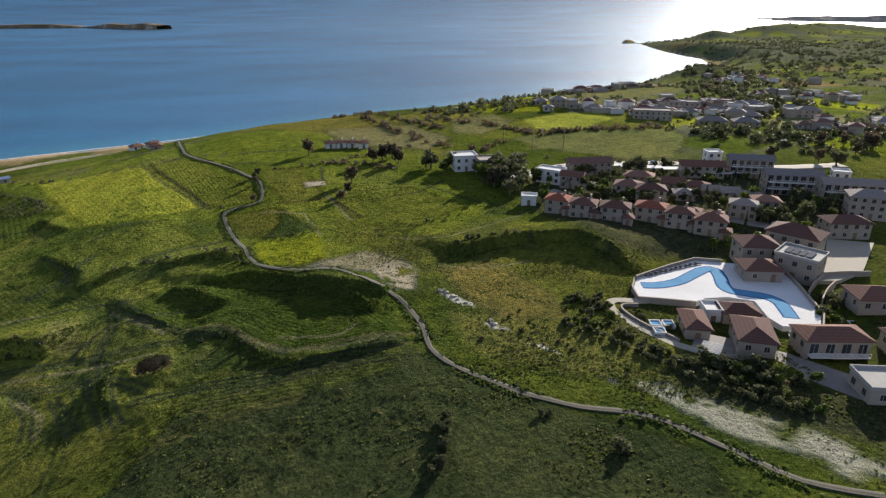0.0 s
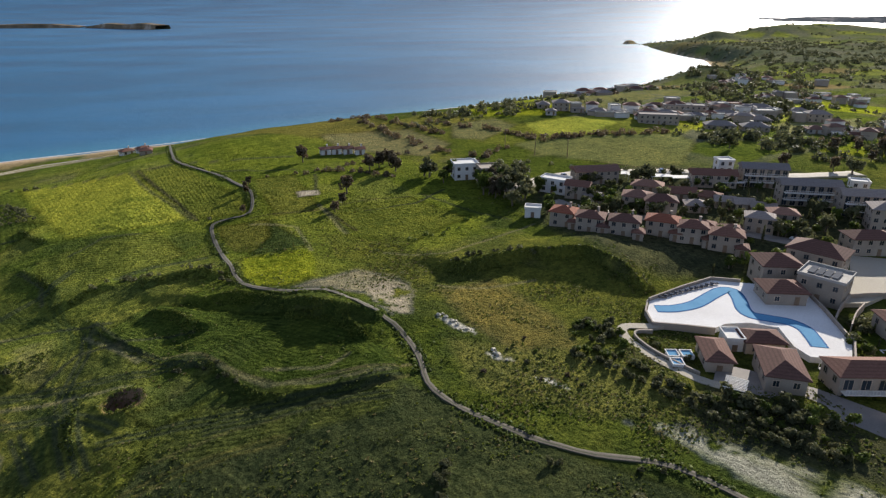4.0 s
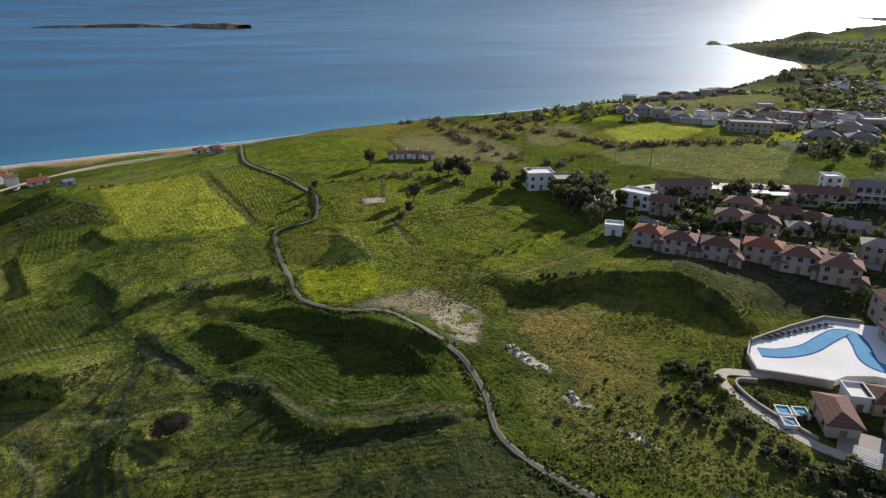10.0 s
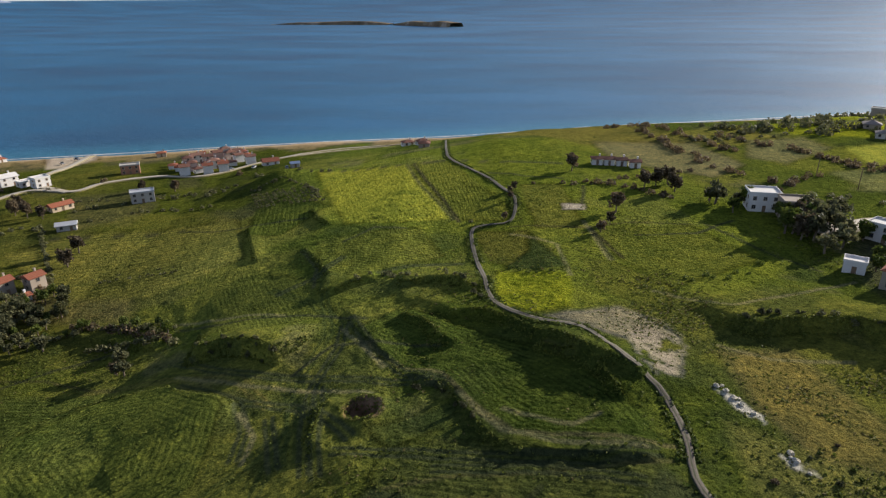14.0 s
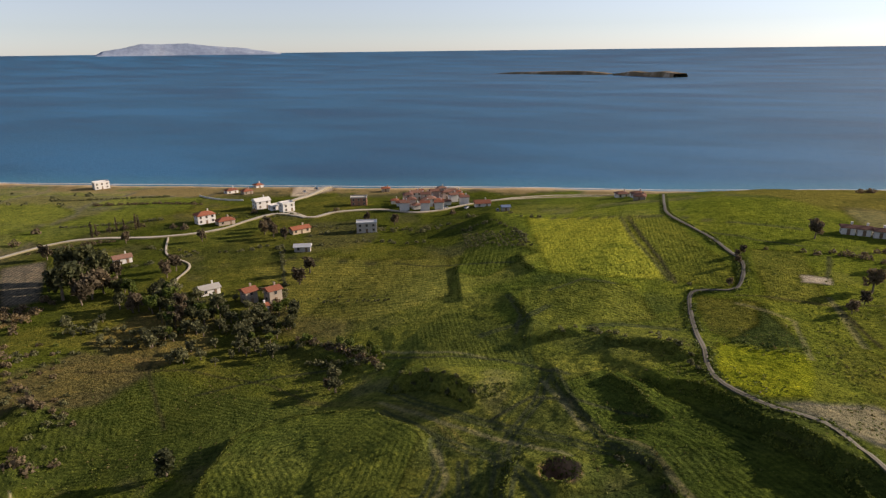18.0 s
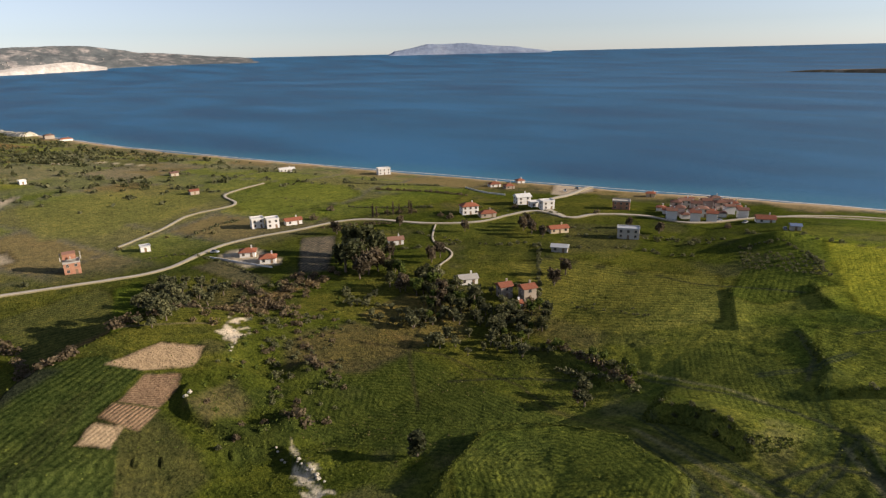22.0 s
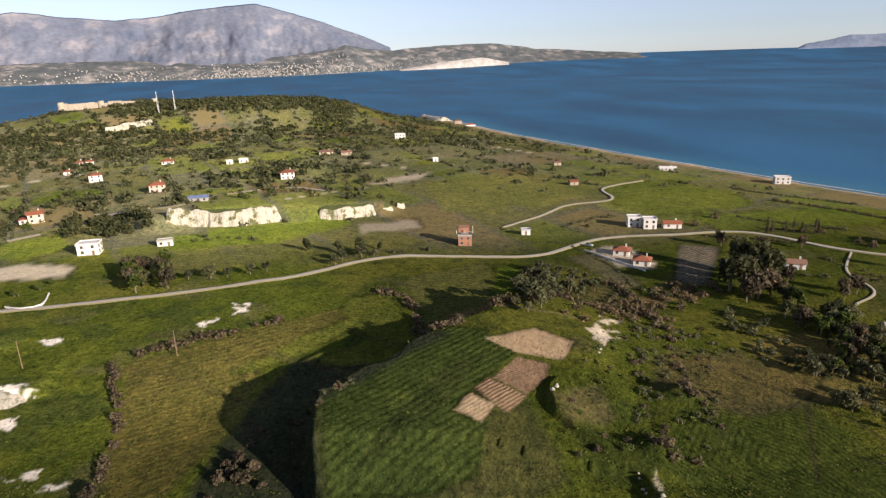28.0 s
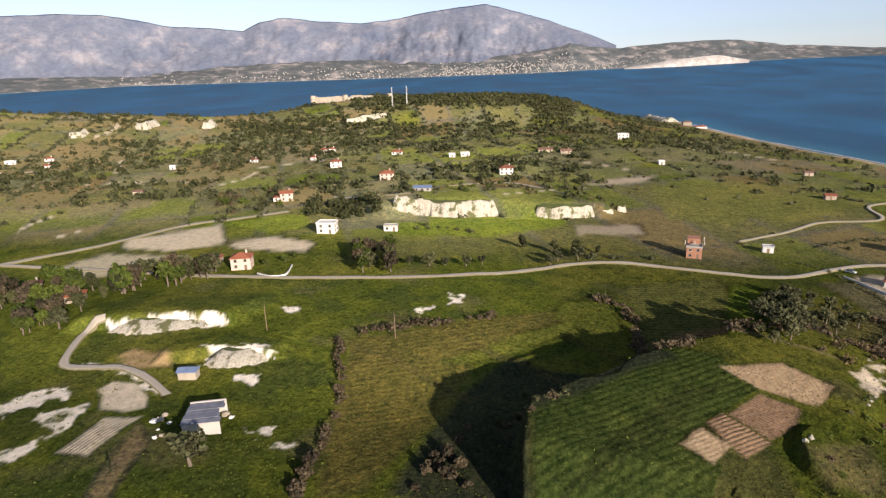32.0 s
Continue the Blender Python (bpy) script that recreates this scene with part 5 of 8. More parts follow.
def plant(key, x, y, high=None, group=""):
    """A tree or shrub of a kind, on the ground, at a height in metres."""
    spin = planter.uniform(0, 360)
    lean = Matrix.Diagonal((planter.uniform(0.85, 1.15), planter.uniform(0.85, 1.15), 1, 1))
    if key in ("olive", "dark", "green", "bare") and math.hypot(x, y - 25) > {"olive": 300, "dark": 330, "green": 330, "bare": 360}[key]:
        BRUSHWOOD.setdefault(key, []).append((x, y, {"olive": 0.34, "dark": 0.27, "green": 0.29, "bare": 0.26}[key] * (high or 6.0), spin))
        return None
    if key in SHRUBS:
        name, label, category, meshes = SHRUBS[key]
        usual = 2.2
        if math.hypot(x, y - 25) > 150:
            BRUSHWOOD.setdefault(key, []).append((x, y, (high or usual) / usual, spin))
            return None
        ob = new(name, meshes[planter.randrange(len(meshes))])
        tagged(ob, label, category, group)
        size = (high or usual) / usual
        ob.matrix_basis = pose(x, y, float(height(x, y)) - 0.15, 0, 0, spin) @ Matrix.Scale(size, 4) @ lean
        return ob
    name, label, category, made = KINDS[key]
    v = planter.randrange(len(made))
    usual = {"olive": 5.0, "dark": 12.0, "green": 6.0, "bare": 7.0, "cypress": 9.0, "poplar": 10.0}[key]
    size = (high or usual) / usual
    m = pose(x, y, float(height(x, y)), 0, 0, spin) @ Matrix.Scale(size, 4) @ lean
    if (key, v) not in FIRST:
        ob = new(name)
        tagged(ob, label, category, group)
        link_mesh("trunk", made[v][0], None, ob)
        link_mesh("crown", made[v][1], None, ob)
        ob.matrix_basis = m
        FIRST[key, v] = ob
        return ob
    ob = copy_thing(FIRST[key, v], Matrix())
    ob.matrix_basis = m
    return tagged(ob, label, category, group) if group else ob


def plant_row(key, line, spacing, high, spread=1.0, group=""):
    for p in curve_points(line, spacing):
        if planter.random() < 0.9:
            plant(key, p[0] + planter.uniform(-spread, spread), p[1] + planter.uniform(-spread, spread), high * planter.uniform(0.65, 1.25), group)


def plant_grove(keys, outline, count, high, group="", rows=None):
    xs, ys = [p[0] for p in outline], [p[1] for p in outline]
    done, tries = 0, 0
    while done < count and tries < count * 40:
        tries += 1
        x, y = planter.uniform(min(xs), max(xs)), planter.uniform(min(ys), max(ys))
        if rows:
            x, y = round(x / rows) * rows + planter.uniform(-0.5, 0.5), round(y / rows) * rows + planter.uniform(-0.5, 0.5)
        if polygon(outline, np.array([x]), np.array([y]), 0.1)[0] > 0.5:
            plant(planter.choice(keys), x, y, high * planter.uniform(0.7, 1.3), group)
            done += 1


# -- buildings --
def window_meshes(w, h):
    frame_me = block_mesh("window", (-w / 2 - 0.08, -0.07, -0.08, -w / 2 + 0.04, 0.02, h + 0.08), (w / 2 - 0.04, -0.07, -0.08, w / 2 + 0.08, 0.02, h + 0.08),
                          (-w / 2 + 0.04, -0.07, h - 0.04, w / 2 - 0.04, 0.02, h + 0.08), (-w / 2 + 0.04, -0.12, -0.08, w / 2 - 0.04, 0.02, 0.04), (-0.03, -0.06, 0.04, 0.03, 0.02, h - 0.04))
    pane_me = block_mesh("pane", (-w / 2 + 0.04, -0.03, 0.04, -0.03, 0.0, h - 0.04), (0.03, -0.03, 0.04, w / 2 - 0.04, 0.0, h - 0.04))
    return frame_me, pane_me


WINDOW_SMALL, WINDOW_TALL = window_meshes(1.1, 1.25), window_meshes(1.7, 2.1)
DOOR_MESH = block_mesh("door", (-0.55, -0.06, 0, 0.55, 0.02, 2.1), (-0.44, -0.09, 0.15, 0.44, -0.06, 1.95))


def add_window(parent, shapes, m):
    w = link_mesh("window", shapes[0], MAT_FRAME, parent)
    w.matrix_basis = m
    link_mesh("pane", shapes[1], MAT_GLASS, w)


def hip_roof(w, d, h, over, rise, gable=False):
    bm = bmesh.new()
    a, b = w / 2 + over, d / 2 + over
    if w >= d:
        k = a if gable else max(a - b, 0.05)
        top = [(-k, 0), (k, 0)]
    else:
        k = b if gable else max(b - a, 0.05)
        top = [(0, -k), (0, k)]
    low = [bm.verts.new((x, y, h - 0.16)) for x, y in ((-a, -b), (a, -b), (a, b), (-a, b))]
    rim = [bm.verts.new((x, y, h + 0.02)) for x, y in ((-a, -b), (a, -b), (a, b), (-a, b))]
    r = [bm.verts.new((x, y, h + rise)) for x, y in top]
    bm.faces.new(low[::-1])
    for k in range(4):
        bm.faces.new((low[k], low[(k + 1) % 4], rim[(k + 1) % 4], rim[k]))
    if w >= d:
        for f in ((rim[0], rim[1], r[1], r[0]), (rim[1], rim[2], r[1]), (rim[2], rim[3], r[0], r[1]), (rim[3], rim[0], r[0])):
            bm.faces.new(f)
    else:
        for f in ((rim[0], rim[1], r[0]), (rim[1], rim[2], r[1], r[0]), (rim[2], rim[3], r[1]), (rim[3], rim[0], r[0], r[1])):
            bm.faces.new(f)
    return bm


house_rng = random.Random(9)


def house(name, x, y, turn, w, d, storeys, label, roof="hip", wall=None, cover=None, group="", chimney=True, windows=True, balcony=False, z=None, each=3.1, tall=2.9):
    """A house on its Empty: walls, roof, a door, windows with panes, and a chimney or balcony where it has one."""
    wall, cover = wall or MAT_WHITE, cover or MAT_TILE
    if x < 90:
        w, d, tall = w * 0.76, d * 0.76, tall * 0.84
    c, s = math.cos(radians(turn)), math.sin(radians(turn))
    if z is None:
        corners = [(x + u * c - v * s, y + u * s + v * c) for u in (-w / 2, 0, w / 2) for v in (-d / 2, 0, d / 2)]
        zs = height(np.array([p[0] for p in corners]), np.array([p[1] for p in corners]))
        z = float(zs.mean()) * 0.5 + float(zs.min()) * 0.5
    ob = base_empty(name, x, y, turn, z, label, "house", group)
    h = storeys * tall + 0.2
    bm = bmesh.new()
    block(bm, -w / 2, -d / 2, -2.0, w / 2, d / 2, h)
    bmesh.ops.bevel(bm, geom=[e for e in bm.edges if abs(e.verts[0].co.z - e.verts[1].co.z) > 1], offset=0.06, segments=1, affect="EDGES")
    part("wall", bm, wall, ob)
    if roof == "flat":
        bm = bmesh.new()
        block(bm, -w / 2 - 0.2, -d / 2 - 0.2, h, w / 2 + 0.2, d / 2 + 0.2, h + 0.22)
        for a in ((-w / 2 - 0.2, -d / 2 - 0.2, h + 0.22, w / 2 + 0.2, -d / 2, h + 0.7), (-w / 2 - 0.2, d / 2, h + 0.22, w / 2 + 0.2, d / 2 + 0.2, h + 0.7),
                  (-w / 2 - 0.2, -d / 2, h + 0.22, -w / 2, d / 2, h + 0.7), (w / 2, -d / 2, h + 0.22, w / 2 + 0.2, d / 2, h + 0.7)):
            block(bm, *a)
        part("roof", bm, cover, ob)
    else:
        part("roof", hip_roof(w, d, h, 0.5, min(w, d) * 0.24, roof == "gable"), cover, ob)
    if chimney and roof != "flat":
        bm = bmesh.new()
        block(bm, w * 0.2, d * 0.1, h, w * 0.2 + 0.6, d * 0.1 + 0.6, h + min(w, d) * 0.24 + 0.7)
        block(bm, w * 0.2 - 0.08, d * 0.1 - 0.08, h + min(w, d) * 0.24 + 0.7, w * 0.2 + 0.68, d * 0.1 + 0.68, h + min(w, d) * 0.24 + 0.85)
        part("chimney", bm, wall, ob)
    if windows:
        faces = ((0, -d / 2, w, 0), (w / 2, 0, d, 90), (0, d / 2, w, 180), (-w / 2, 0, d, 270))
        for n, (fx, fy, length, angle) in enumerate(faces):
            count = max(1, int(length / each))
            for floor in range(storeys):
                for k in range(count):
                    u = (k + 0.5 - count / 2) * length / count
                    ca, sa = math.cos(radians(angle)), math.sin(radians(angle))
                    m = pose(fx + u * ca, fy + u * sa, floor * tall + 0.95, 0, 0, angle)
                    if floor == 0 and k == count // 2 and n in (0, 2):
                        door = link_mesh("door", DOOR_MESH, MAT_WOOD, ob)
                        door.matrix_basis = pose(fx + u * ca, fy + u * sa, 0.05, 0, 0, angle)
                    elif balcony and n in (0, 2):
                        add_window(ob, WINDOW_TALL, pose(fx + u * ca, fy + u * sa, floor * tall + 0.25, 0, 0, angle))
                    else:
                        add_window(ob, WINDOW_SMALL, m)
    if balcony:
        for floor in range(1, storeys):
            for sign in (-1, 1):
                bm = bmesh.new()
                y0, y1 = sorted((sign * d / 2, sign * (d / 2 + 1.4)))
                block(bm, -w * 0.46, y0, floor * tall - 0.1, w * 0.46, y1, floor * tall + 0.1)
                rail = sign * (d / 2 + 1.35)
                block(bm, -w * 0.46, rail - 0.05, floor * tall + 0.95, w * 0.46, rail + 0.05, floor * tall + 1.05)
                for k in range(int(w * 0.92 / 0.6) + 1):
                    u = min(-w * 0.46 + 0.05 + k * 0.6, w * 0.46 - 0.05)
                    block(bm, u - 0.04, rail - 0.04, floor * tall + 0.1, u + 0.04, rail + 0.04, floor * tall + 0.95)
                part("balcony", bm, MAT_WHITE, ob)
    return ob

# ---- houses of the western hills ----
CREAM_RED = "cream two-storey house with a red tiled hip roof"
WHITE_RED = "white house with a red tiled roof among fields"
WHITE_FLAT = "white flat-roofed house among fields"
house("house", -264.7, -97.0, 104, 10.5, 9, 2, "cream two-storey house with a red tiled roof and garden wall", wall=MAT_PINK)
house("house", -271.2, -111.6, 104, 5, 6, 1, "small cream annexe with a red tiled roof", wall=MAT_PLASTER, chimney=False)
house("house", -323.0, -79.8, 92, 12, 9, 2, "white two-storey house with a roof terrace", "flat", MAT_WHITE, MAT_WHITE, chimney=False)
house("shed", -330.2, -48.9, 96, 9, 5, 1, "long white flat-roofed farm shed", "flat", MAT_WHITE, MAT_CONCRETE, chimney=False)
house("house", -223.7, -143.0, 118, 9.5, 7.5, 1, "low house with a bright orange-red hip roof", wall=MAT_PLASTER)
house("house", -396.9, -131.5, 110, 10, 8, 2, "pink house with a red gabled roof", "gable", MAT_PINK)
house("house", -394.7, -137.3, 110, 5, 6, 1, "small white house with a red roof", "gable", MAT_WHITE, chimney=False)
house("house", -468.3, -84.4, 100, 13, 10, 2, CREAM_RED, wall=MAT_PINK)
house("house", -493.2, 0.1, 95, 13, 10, 2, "white two-storey house with a bright red hip roof")
house("shed", -412.3, -47.7, 92, 14, 7, 1, "long farm shed with a blue sheet roof", "gable", MAT_CONCRETE, MAT_BLUE_ROOF, chimney=False)
house("house", -571.5, -39.9, 100, 10, 8, 1, WHITE_FLAT, "flat", MAT_WHITE, MAT_WHITE)
house("house", -567.2, -50.7, 100, 7, 6, 1, WHITE_FLAT, "flat", MAT_WHITE, MAT_WHITE)
house("house", -528.3, -142.3, 108, 12, 9, 2, WHITE_RED)
house("house", -573.9, -178.0, 108, 8, 7, 1, WHITE_RED)
house("house", -619.3, -184.5, 105, 9, 8, 1, WHITE_RED)
house("house", -621.6, -176.7, 105, 8, 8, 1, WHITE_RED)
house("house", -591.4, -104.7, 100, 13, 9, 1, "white house with a faded red roof")
house("house", -673.5, 104.5, 92, 14, 10, 2, "white two-storey hillside house", "flat", MAT_WHITE, MAT_WHITE)
house("farmhouse", -584.0, 28.9, 92, 16, 8, 1, "long low farmhouse with a faded tile roof", "gable", MAT_OCHRE, MAT_TILE_PALE)
house("farmhouse", -578.6, 46.5, 84, 12, 7, 1, "low stone farm building with a faded roof", "gable", MAT_STONE, MAT_TILE_PALE)
house("house", -544.3, 119.1, 95, 6, 5, 1, "small white field hut", "flat", MAT_WHITE, MAT_WHITE)
house("house", -526.0, 220.6, 85, 8, 6, 1, "small stone field hut", "gable", MAT_STONE, MAT_TILE_PALE, chimney=False)
house("house", -445.2, 203.1, 85, 8, 6, 1, "small hut with a red roof", "gable", MAT_PLASTER, chimney=False)
house("house", -993.0, 232.0, 95, 16, 9, 2, "pale house on the cliff above the beach", "hip", MAT_PLASTER, MAT_TILE_PALE, windows=False)
house("house", -951.3, 242.0, 95, 20, 9, 1, "row of pale houses on the cliff", "hip", MAT_WHITE, MAT_TILE, windows=False)
house("house", -902.1, 272.9, 90, 12, 8, 1, "white flat-roofed house by the beach", "flat", MAT_WHITE, MAT_WHITE, windows=False)
house("house", -545.1, -462.7, 120, 12, 8, 1, WHITE_FLAT, "flat", MAT_WHITE, MAT_WHITE)
house("house", -533.5, -415.0, 120, 7, 6, 1, "small house with a red roof", "gable", MAT_WHITE)
house("house", -566.7, -440.6, 120, 10, 7, 1, WHITE_RED)
house("house", -560.6, -229.4, 112, 9, 7, 1, WHITE_RED)
house("house", -521.2, -284.8, 112, 6, 5, 1, "small white field hut", "flat", MAT_WHITE, MAT_WHITE)
house("house", -234.0, -169.1, 125, 8, 6, 1, "low house half hidden by trees with a dull red roof", cover=MAT_TILE_DULL, wall=MAT_PLASTER)
house("house", -418.0, -248.0, 115, 8, 6, 1, "low ochre farm building", "gable", MAT_OCHRE, MAT_TILE_PALE, chimney=False)

# unfinished brick house
raw = house("unfinished_house", -312.3, 93.6, 78, 8.5, 8, 2, "unfinished raw brick house with bare concrete frame", "flat", MAT_BRICK, MAT_CONCRETE, chimney=False)
bm = bmesh.new()
block(bm, -3.0, -2.6, 6.9, 2.2, 2.8, 9.2)
part("upper_storey", bm, MAT_BRICK, raw)
for u, v in ((-3.9, -3.7), (3.9, -3.7), (-3.9, 3.7), (3.9, 3.7), (0, -3.7)):
    bm = bmesh.new()
    block(bm, u - 0.2, v - 0.2, 6.8, u + 0.2, v + 0.2, 8.4)
    part("column", bm, MAT_CONCRETE, raw)
house("hut", -325.1, 128.7, 80, 6, 4.5, 1, "white field hut with a low flat roof", "flat", MAT_WHITE, MAT_METAL)

# ---- houses of the plain ----
for token, w in (([(-329, 191)], 9), ([(-323, 197)], 9)):
    house("house", *token[0], 72, w, 8, 2, "white cubic two-storey villa with flat roof", "flat", MAT_WHITE, MAT_WHITE, "white villas by the road")
house("house", -320.1, 208.5, 74, 12, 7, 1, "white low house with a red roof", "gable", MAT_WHITE, MAT_TILE, "white villas by the road")
for token in ([(-283, 162)], [(-267, 164)]):
    house("house", *token[0], 58, 9.5, 8, 1, "white bungalow with a red hip roof on a paved yard", "hip", MAT_WHITE, MAT_TILE, "twin bungalows")
house("house", -181.1, 208.9, 60, 10, 7, 1, "white house with a pale flat roof in a garden", "gable", MAT_WHITE, MAT_CONCRETE)
house("house", -159.7, 207.7, 66, 6.5, 6.5, 2, "pale two-storey house with a red gabled roof in a grove", "gable", MAT_PLASTER, MAT_TILE, "twin gabled houses")
house("house", -152.0, 212.4, 66, 7, 6.5, 2, "pale two-storey house with a red gabled roof in a grove", "gable", MAT_PLASTER, MAT_TILE, "twin gabled houses")
house("house", -148.4, 201.7, 66, 5, 4, 1, "small white annexe with a red roof", "gable", MAT_WHITE)
house("cottage", -246.7, 223.9, 60, 10, 7, 1, "pale cottage with a faded tile roof beside the lane", "gable", MAT_WHITE, MAT_TILE_PALE)
house("house", -262.9, 293.8, 62, 13, 9, 2, "white villa with red roofs and terraces", "hip", MAT_WHITE, MAT_TILE)
house("house", -249.6, 295.2, 62, 12, 8, 1, "pale low villa with a red roof", "hip", MAT_PLASTER, MAT_TILE)
house("house", -255.8, 334.7, 62, 12, 9, 2, "white villa with gabled front and terraces", "gable", MAT_WHITE, MAT_WHITE)
house("house", -244.9, 333.7, 62, 9, 7, 1, "white flat-roofed villa wing", "flat", MAT_WHITE, MAT_WHITE)
house("house", -235.2, 332.8, 62, 10, 8, 2, "white cubic villa with flat roof", "flat", MAT_WHITE, MAT_WHITE)
house("house", -498.7, 307.2, 70, 17, 8, 1, "long white beach house", "gable", MAT_WHITE, MAT_WHITE)
house("house", -434.2, 363.9, 66, 14, 9, 2, "white cubic beach villa", "flat", MAT_WHITE, MAT_WHITE)
house("house", -322.1, 381.9, 64, 11, 8, 1, WHITE_RED)
house("house", -308.0, 382.3, 64, 9, 8, 1, "pale house with a bright red roof", wall=MAT_PLASTER)
house("house", -321.9, 411.8, 64, 8, 7, 1, WHITE_RED)
house("farmhouse", -198.8, 295.1, 60, 13, 7, 1, "low farm building with an orange tile roof", "gable", MAT_OCHRE, MAT_TILE)
house("farmhouse", -178.7, 269.5, 30, 10, 6, 1, "low grey farm shed", "gable", MAT_CONCRETE, MAT_METAL, chimney=False)
house("building", -167.0, 311.2, 30, 14, 8, 2, "grey two-storey unfinished block with open bays", "flat", MAT_CONCRETE, MAT_METAL)

# ---- beach village ----
for n, spot in enumerate([(-177, 371), (-182, 391), (-183, 405), (-183, 414), (-172, 397), (-160, 378), (-158, 385), (-166, 416), (-165, 423), (-166, 437), (-175, 418), (-177, 434), (-192, 430), (-170, 371)]):
    house("house", *spot, 24 + 7 * (n % 4), 7 + n % 3, 7, 1 + (n % 3 > 0), ("white village house with a red tiled roof", "pink village house with a red tiled roof", "white village house with a faded tile roof")[n % 3],
          "hip" if n % 2 else "gable", (MAT_WHITE, MAT_PINK, MAT_WHITE)[n % 3], (MAT_TILE, MAT_TILE_DULL, MAT_TILE_PALE)[n % 3], "beach village houses", windows=n < 9)
for n, spot in enumerate([(-184, 376), (-169, 360), (-164, 366), (-157, 364), (-152, 386), (-154, 401), (-157, 421), (-142, 390), (-167, 382), (-150, 369)]):
    house("house", *spot, 24 + 11 * (n % 3), 6 + n % 2, 6, 1 + (n % 2), "white village house with a red tiled roof", "gable" if n % 2 else "hip", MAT_WHITE, MAT_TILE_DULL if n % 3 else MAT_TILE, "beach village houses", windows=False)
house("building", -201.9, 362.0, 28, 13, 8, 2, "unfinished brick building near the beach", "flat", MAT_BRICK, MAT_CONCRETE)
house("house", -220.6, 431.4, 28, 8, 6, 1, "small beach bar with a red roof", "hip", MAT_OCHRE, MAT_TILE)
house("house", -127.0, 382.1, 30, 12, 9, 1, "pale house with a bright red gabled roof", "gable", MAT_WHITE, MAT_TILE)
house("shed", -106.5, 364.3, 30, 6, 5, 1, "small bluish sheet-roofed shed", "gable", MAT_CONCRETE, MAT_BLUE_ROOF, chimney=False)
house("house", -46.4, 394.0, 28, 9, 7, 1, "white villa with a dark red hip roof above the shore", "hip", MAT_WHITE, MAT_TILE_DULL, "villas above the shore")
house("house", -37.0, 387.6, 28, 9, 7, 1, "white villa with a dark red hip roof above the shore", "hip", MAT_WHITE, MAT_TILE_DULL, "villas above the shore")
house("house", -34.3, 372.2, 4, 8, 7, 1, "low pale house with a red roof", "hip", MAT_PLASTER, MAT_TILE_DULL, "villas above the shore")

# ---- houses east of the track ----
for spot in [(48, 294), (53, 294), (58, 293), (63, 290)]:
    house("house", *spot, 2, 5.6, 5, 1, "low dark-roofed terrace cottage", "gable", MAT_WHITE, MAT_TILE_DULL, "cottage row")
house("house", 93.5, 236.2, -8, 9.5, 8, 2, "white two-storey villa with a flat roof", "flat", MAT_WHITE, MAT_WHITE)
house("house", 100.4, 226.5, -8, 9.5, 8, 2, "cream two-storey villa with a flat roof", "flat", MAT_PLASTER, MAT_PLASTER)

# ---- resort ----
SAND_HOUSE = "sand-coloured two-storey holiday house with a brown tile roof"
ROW = [(102, 173), (106, 164), (113, 157), (125, 155), (130, 148), (135, 140)]
for n, (x, y) in enumerate(ROW):
    turn = (-44, -40, -38, -43, -36, -40)[n]
    house("house", x, y, turn, (7.2, 8.0, 8.6, 9.0, 8.2, 8.8)[n], 6.4, 2, SAND_HOUSE, "hip", MAT_PLASTER, MAT_TILE if n in (0, 3) else MAT_TILE_DULL, "resort row houses", each=2.6, tall=2.4)
    c, s = math.cos(radians(turn)), math.sin(radians(turn))
    house("house", x + 4.2 * c + 3.0 * s, y + 4.2 * s - 3.0 * c, turn, 3.0, 4.6, 1, "low sand-coloured porch wing with a brown tile roof", "hip", MAT_PLASTER, MAT_TILE_DULL, "resort porches", chimney=False, tall=2.5)
LANE = (([(118, 207)], 10, 6, 2, -42, "flat"), ([(122, 198)], 8, 6, 2, -42, "gable"), ([(139, 214)], 17, 7, 2, -20, "gable"), ([(125, 192)], 6, 5, 1, -42, "hip"), ([(134, 180)], 9, 7, 2, -40, "hip"), ([(138, 173)], 10, 7, 2, -40, "hip"),
        ([(151, 197)], 11, 7, 1, -30, "hip"), ([(156, 185)], 10, 7, 1, -30, "gable"), ([(151, 171)], 7, 6, 1, -40, "hip"), ([(162, 178)], 9, 6, 1, -36, "hip"), ([(163, 171)], 6, 6, 1, -38, "gable"), ([(167, 167)], 6, 6, 1, -38, "gable"),
        ([(170, 161)], 7, 6, 1, -38, "gable"), ([(138, 153)], 8, 6, 1, -38, "hip"), ([(143, 147)], 7, 6, 1, -38, "hip"), ([(155, 148)], 8, 6, 2, -34, "hip"), ([(165, 149)], 8, 6, 2, -34, "hip"), ([(171, 125)], 12, 7, 2, -30, "hip"),
        ([(195, 136)], 13, 8, 3, -30, "hip"), ([(178, 194)], 16, 7, 2, -28, "gable"), ([(190, 202)], 6, 5, 3, -28, "flat"), ([(196, 188)], 16, 7, 3, -30, "gable"), ([(193, 165)], 19, 7, 3, -30, "gable"), ([(202, 149)], 19, 7, 3, -30, "gable"),
        ([(221, 168)], 6, 5, 2, -30, "flat"), ([(220, 151)], 12, 7, 2, -30, "hip"))
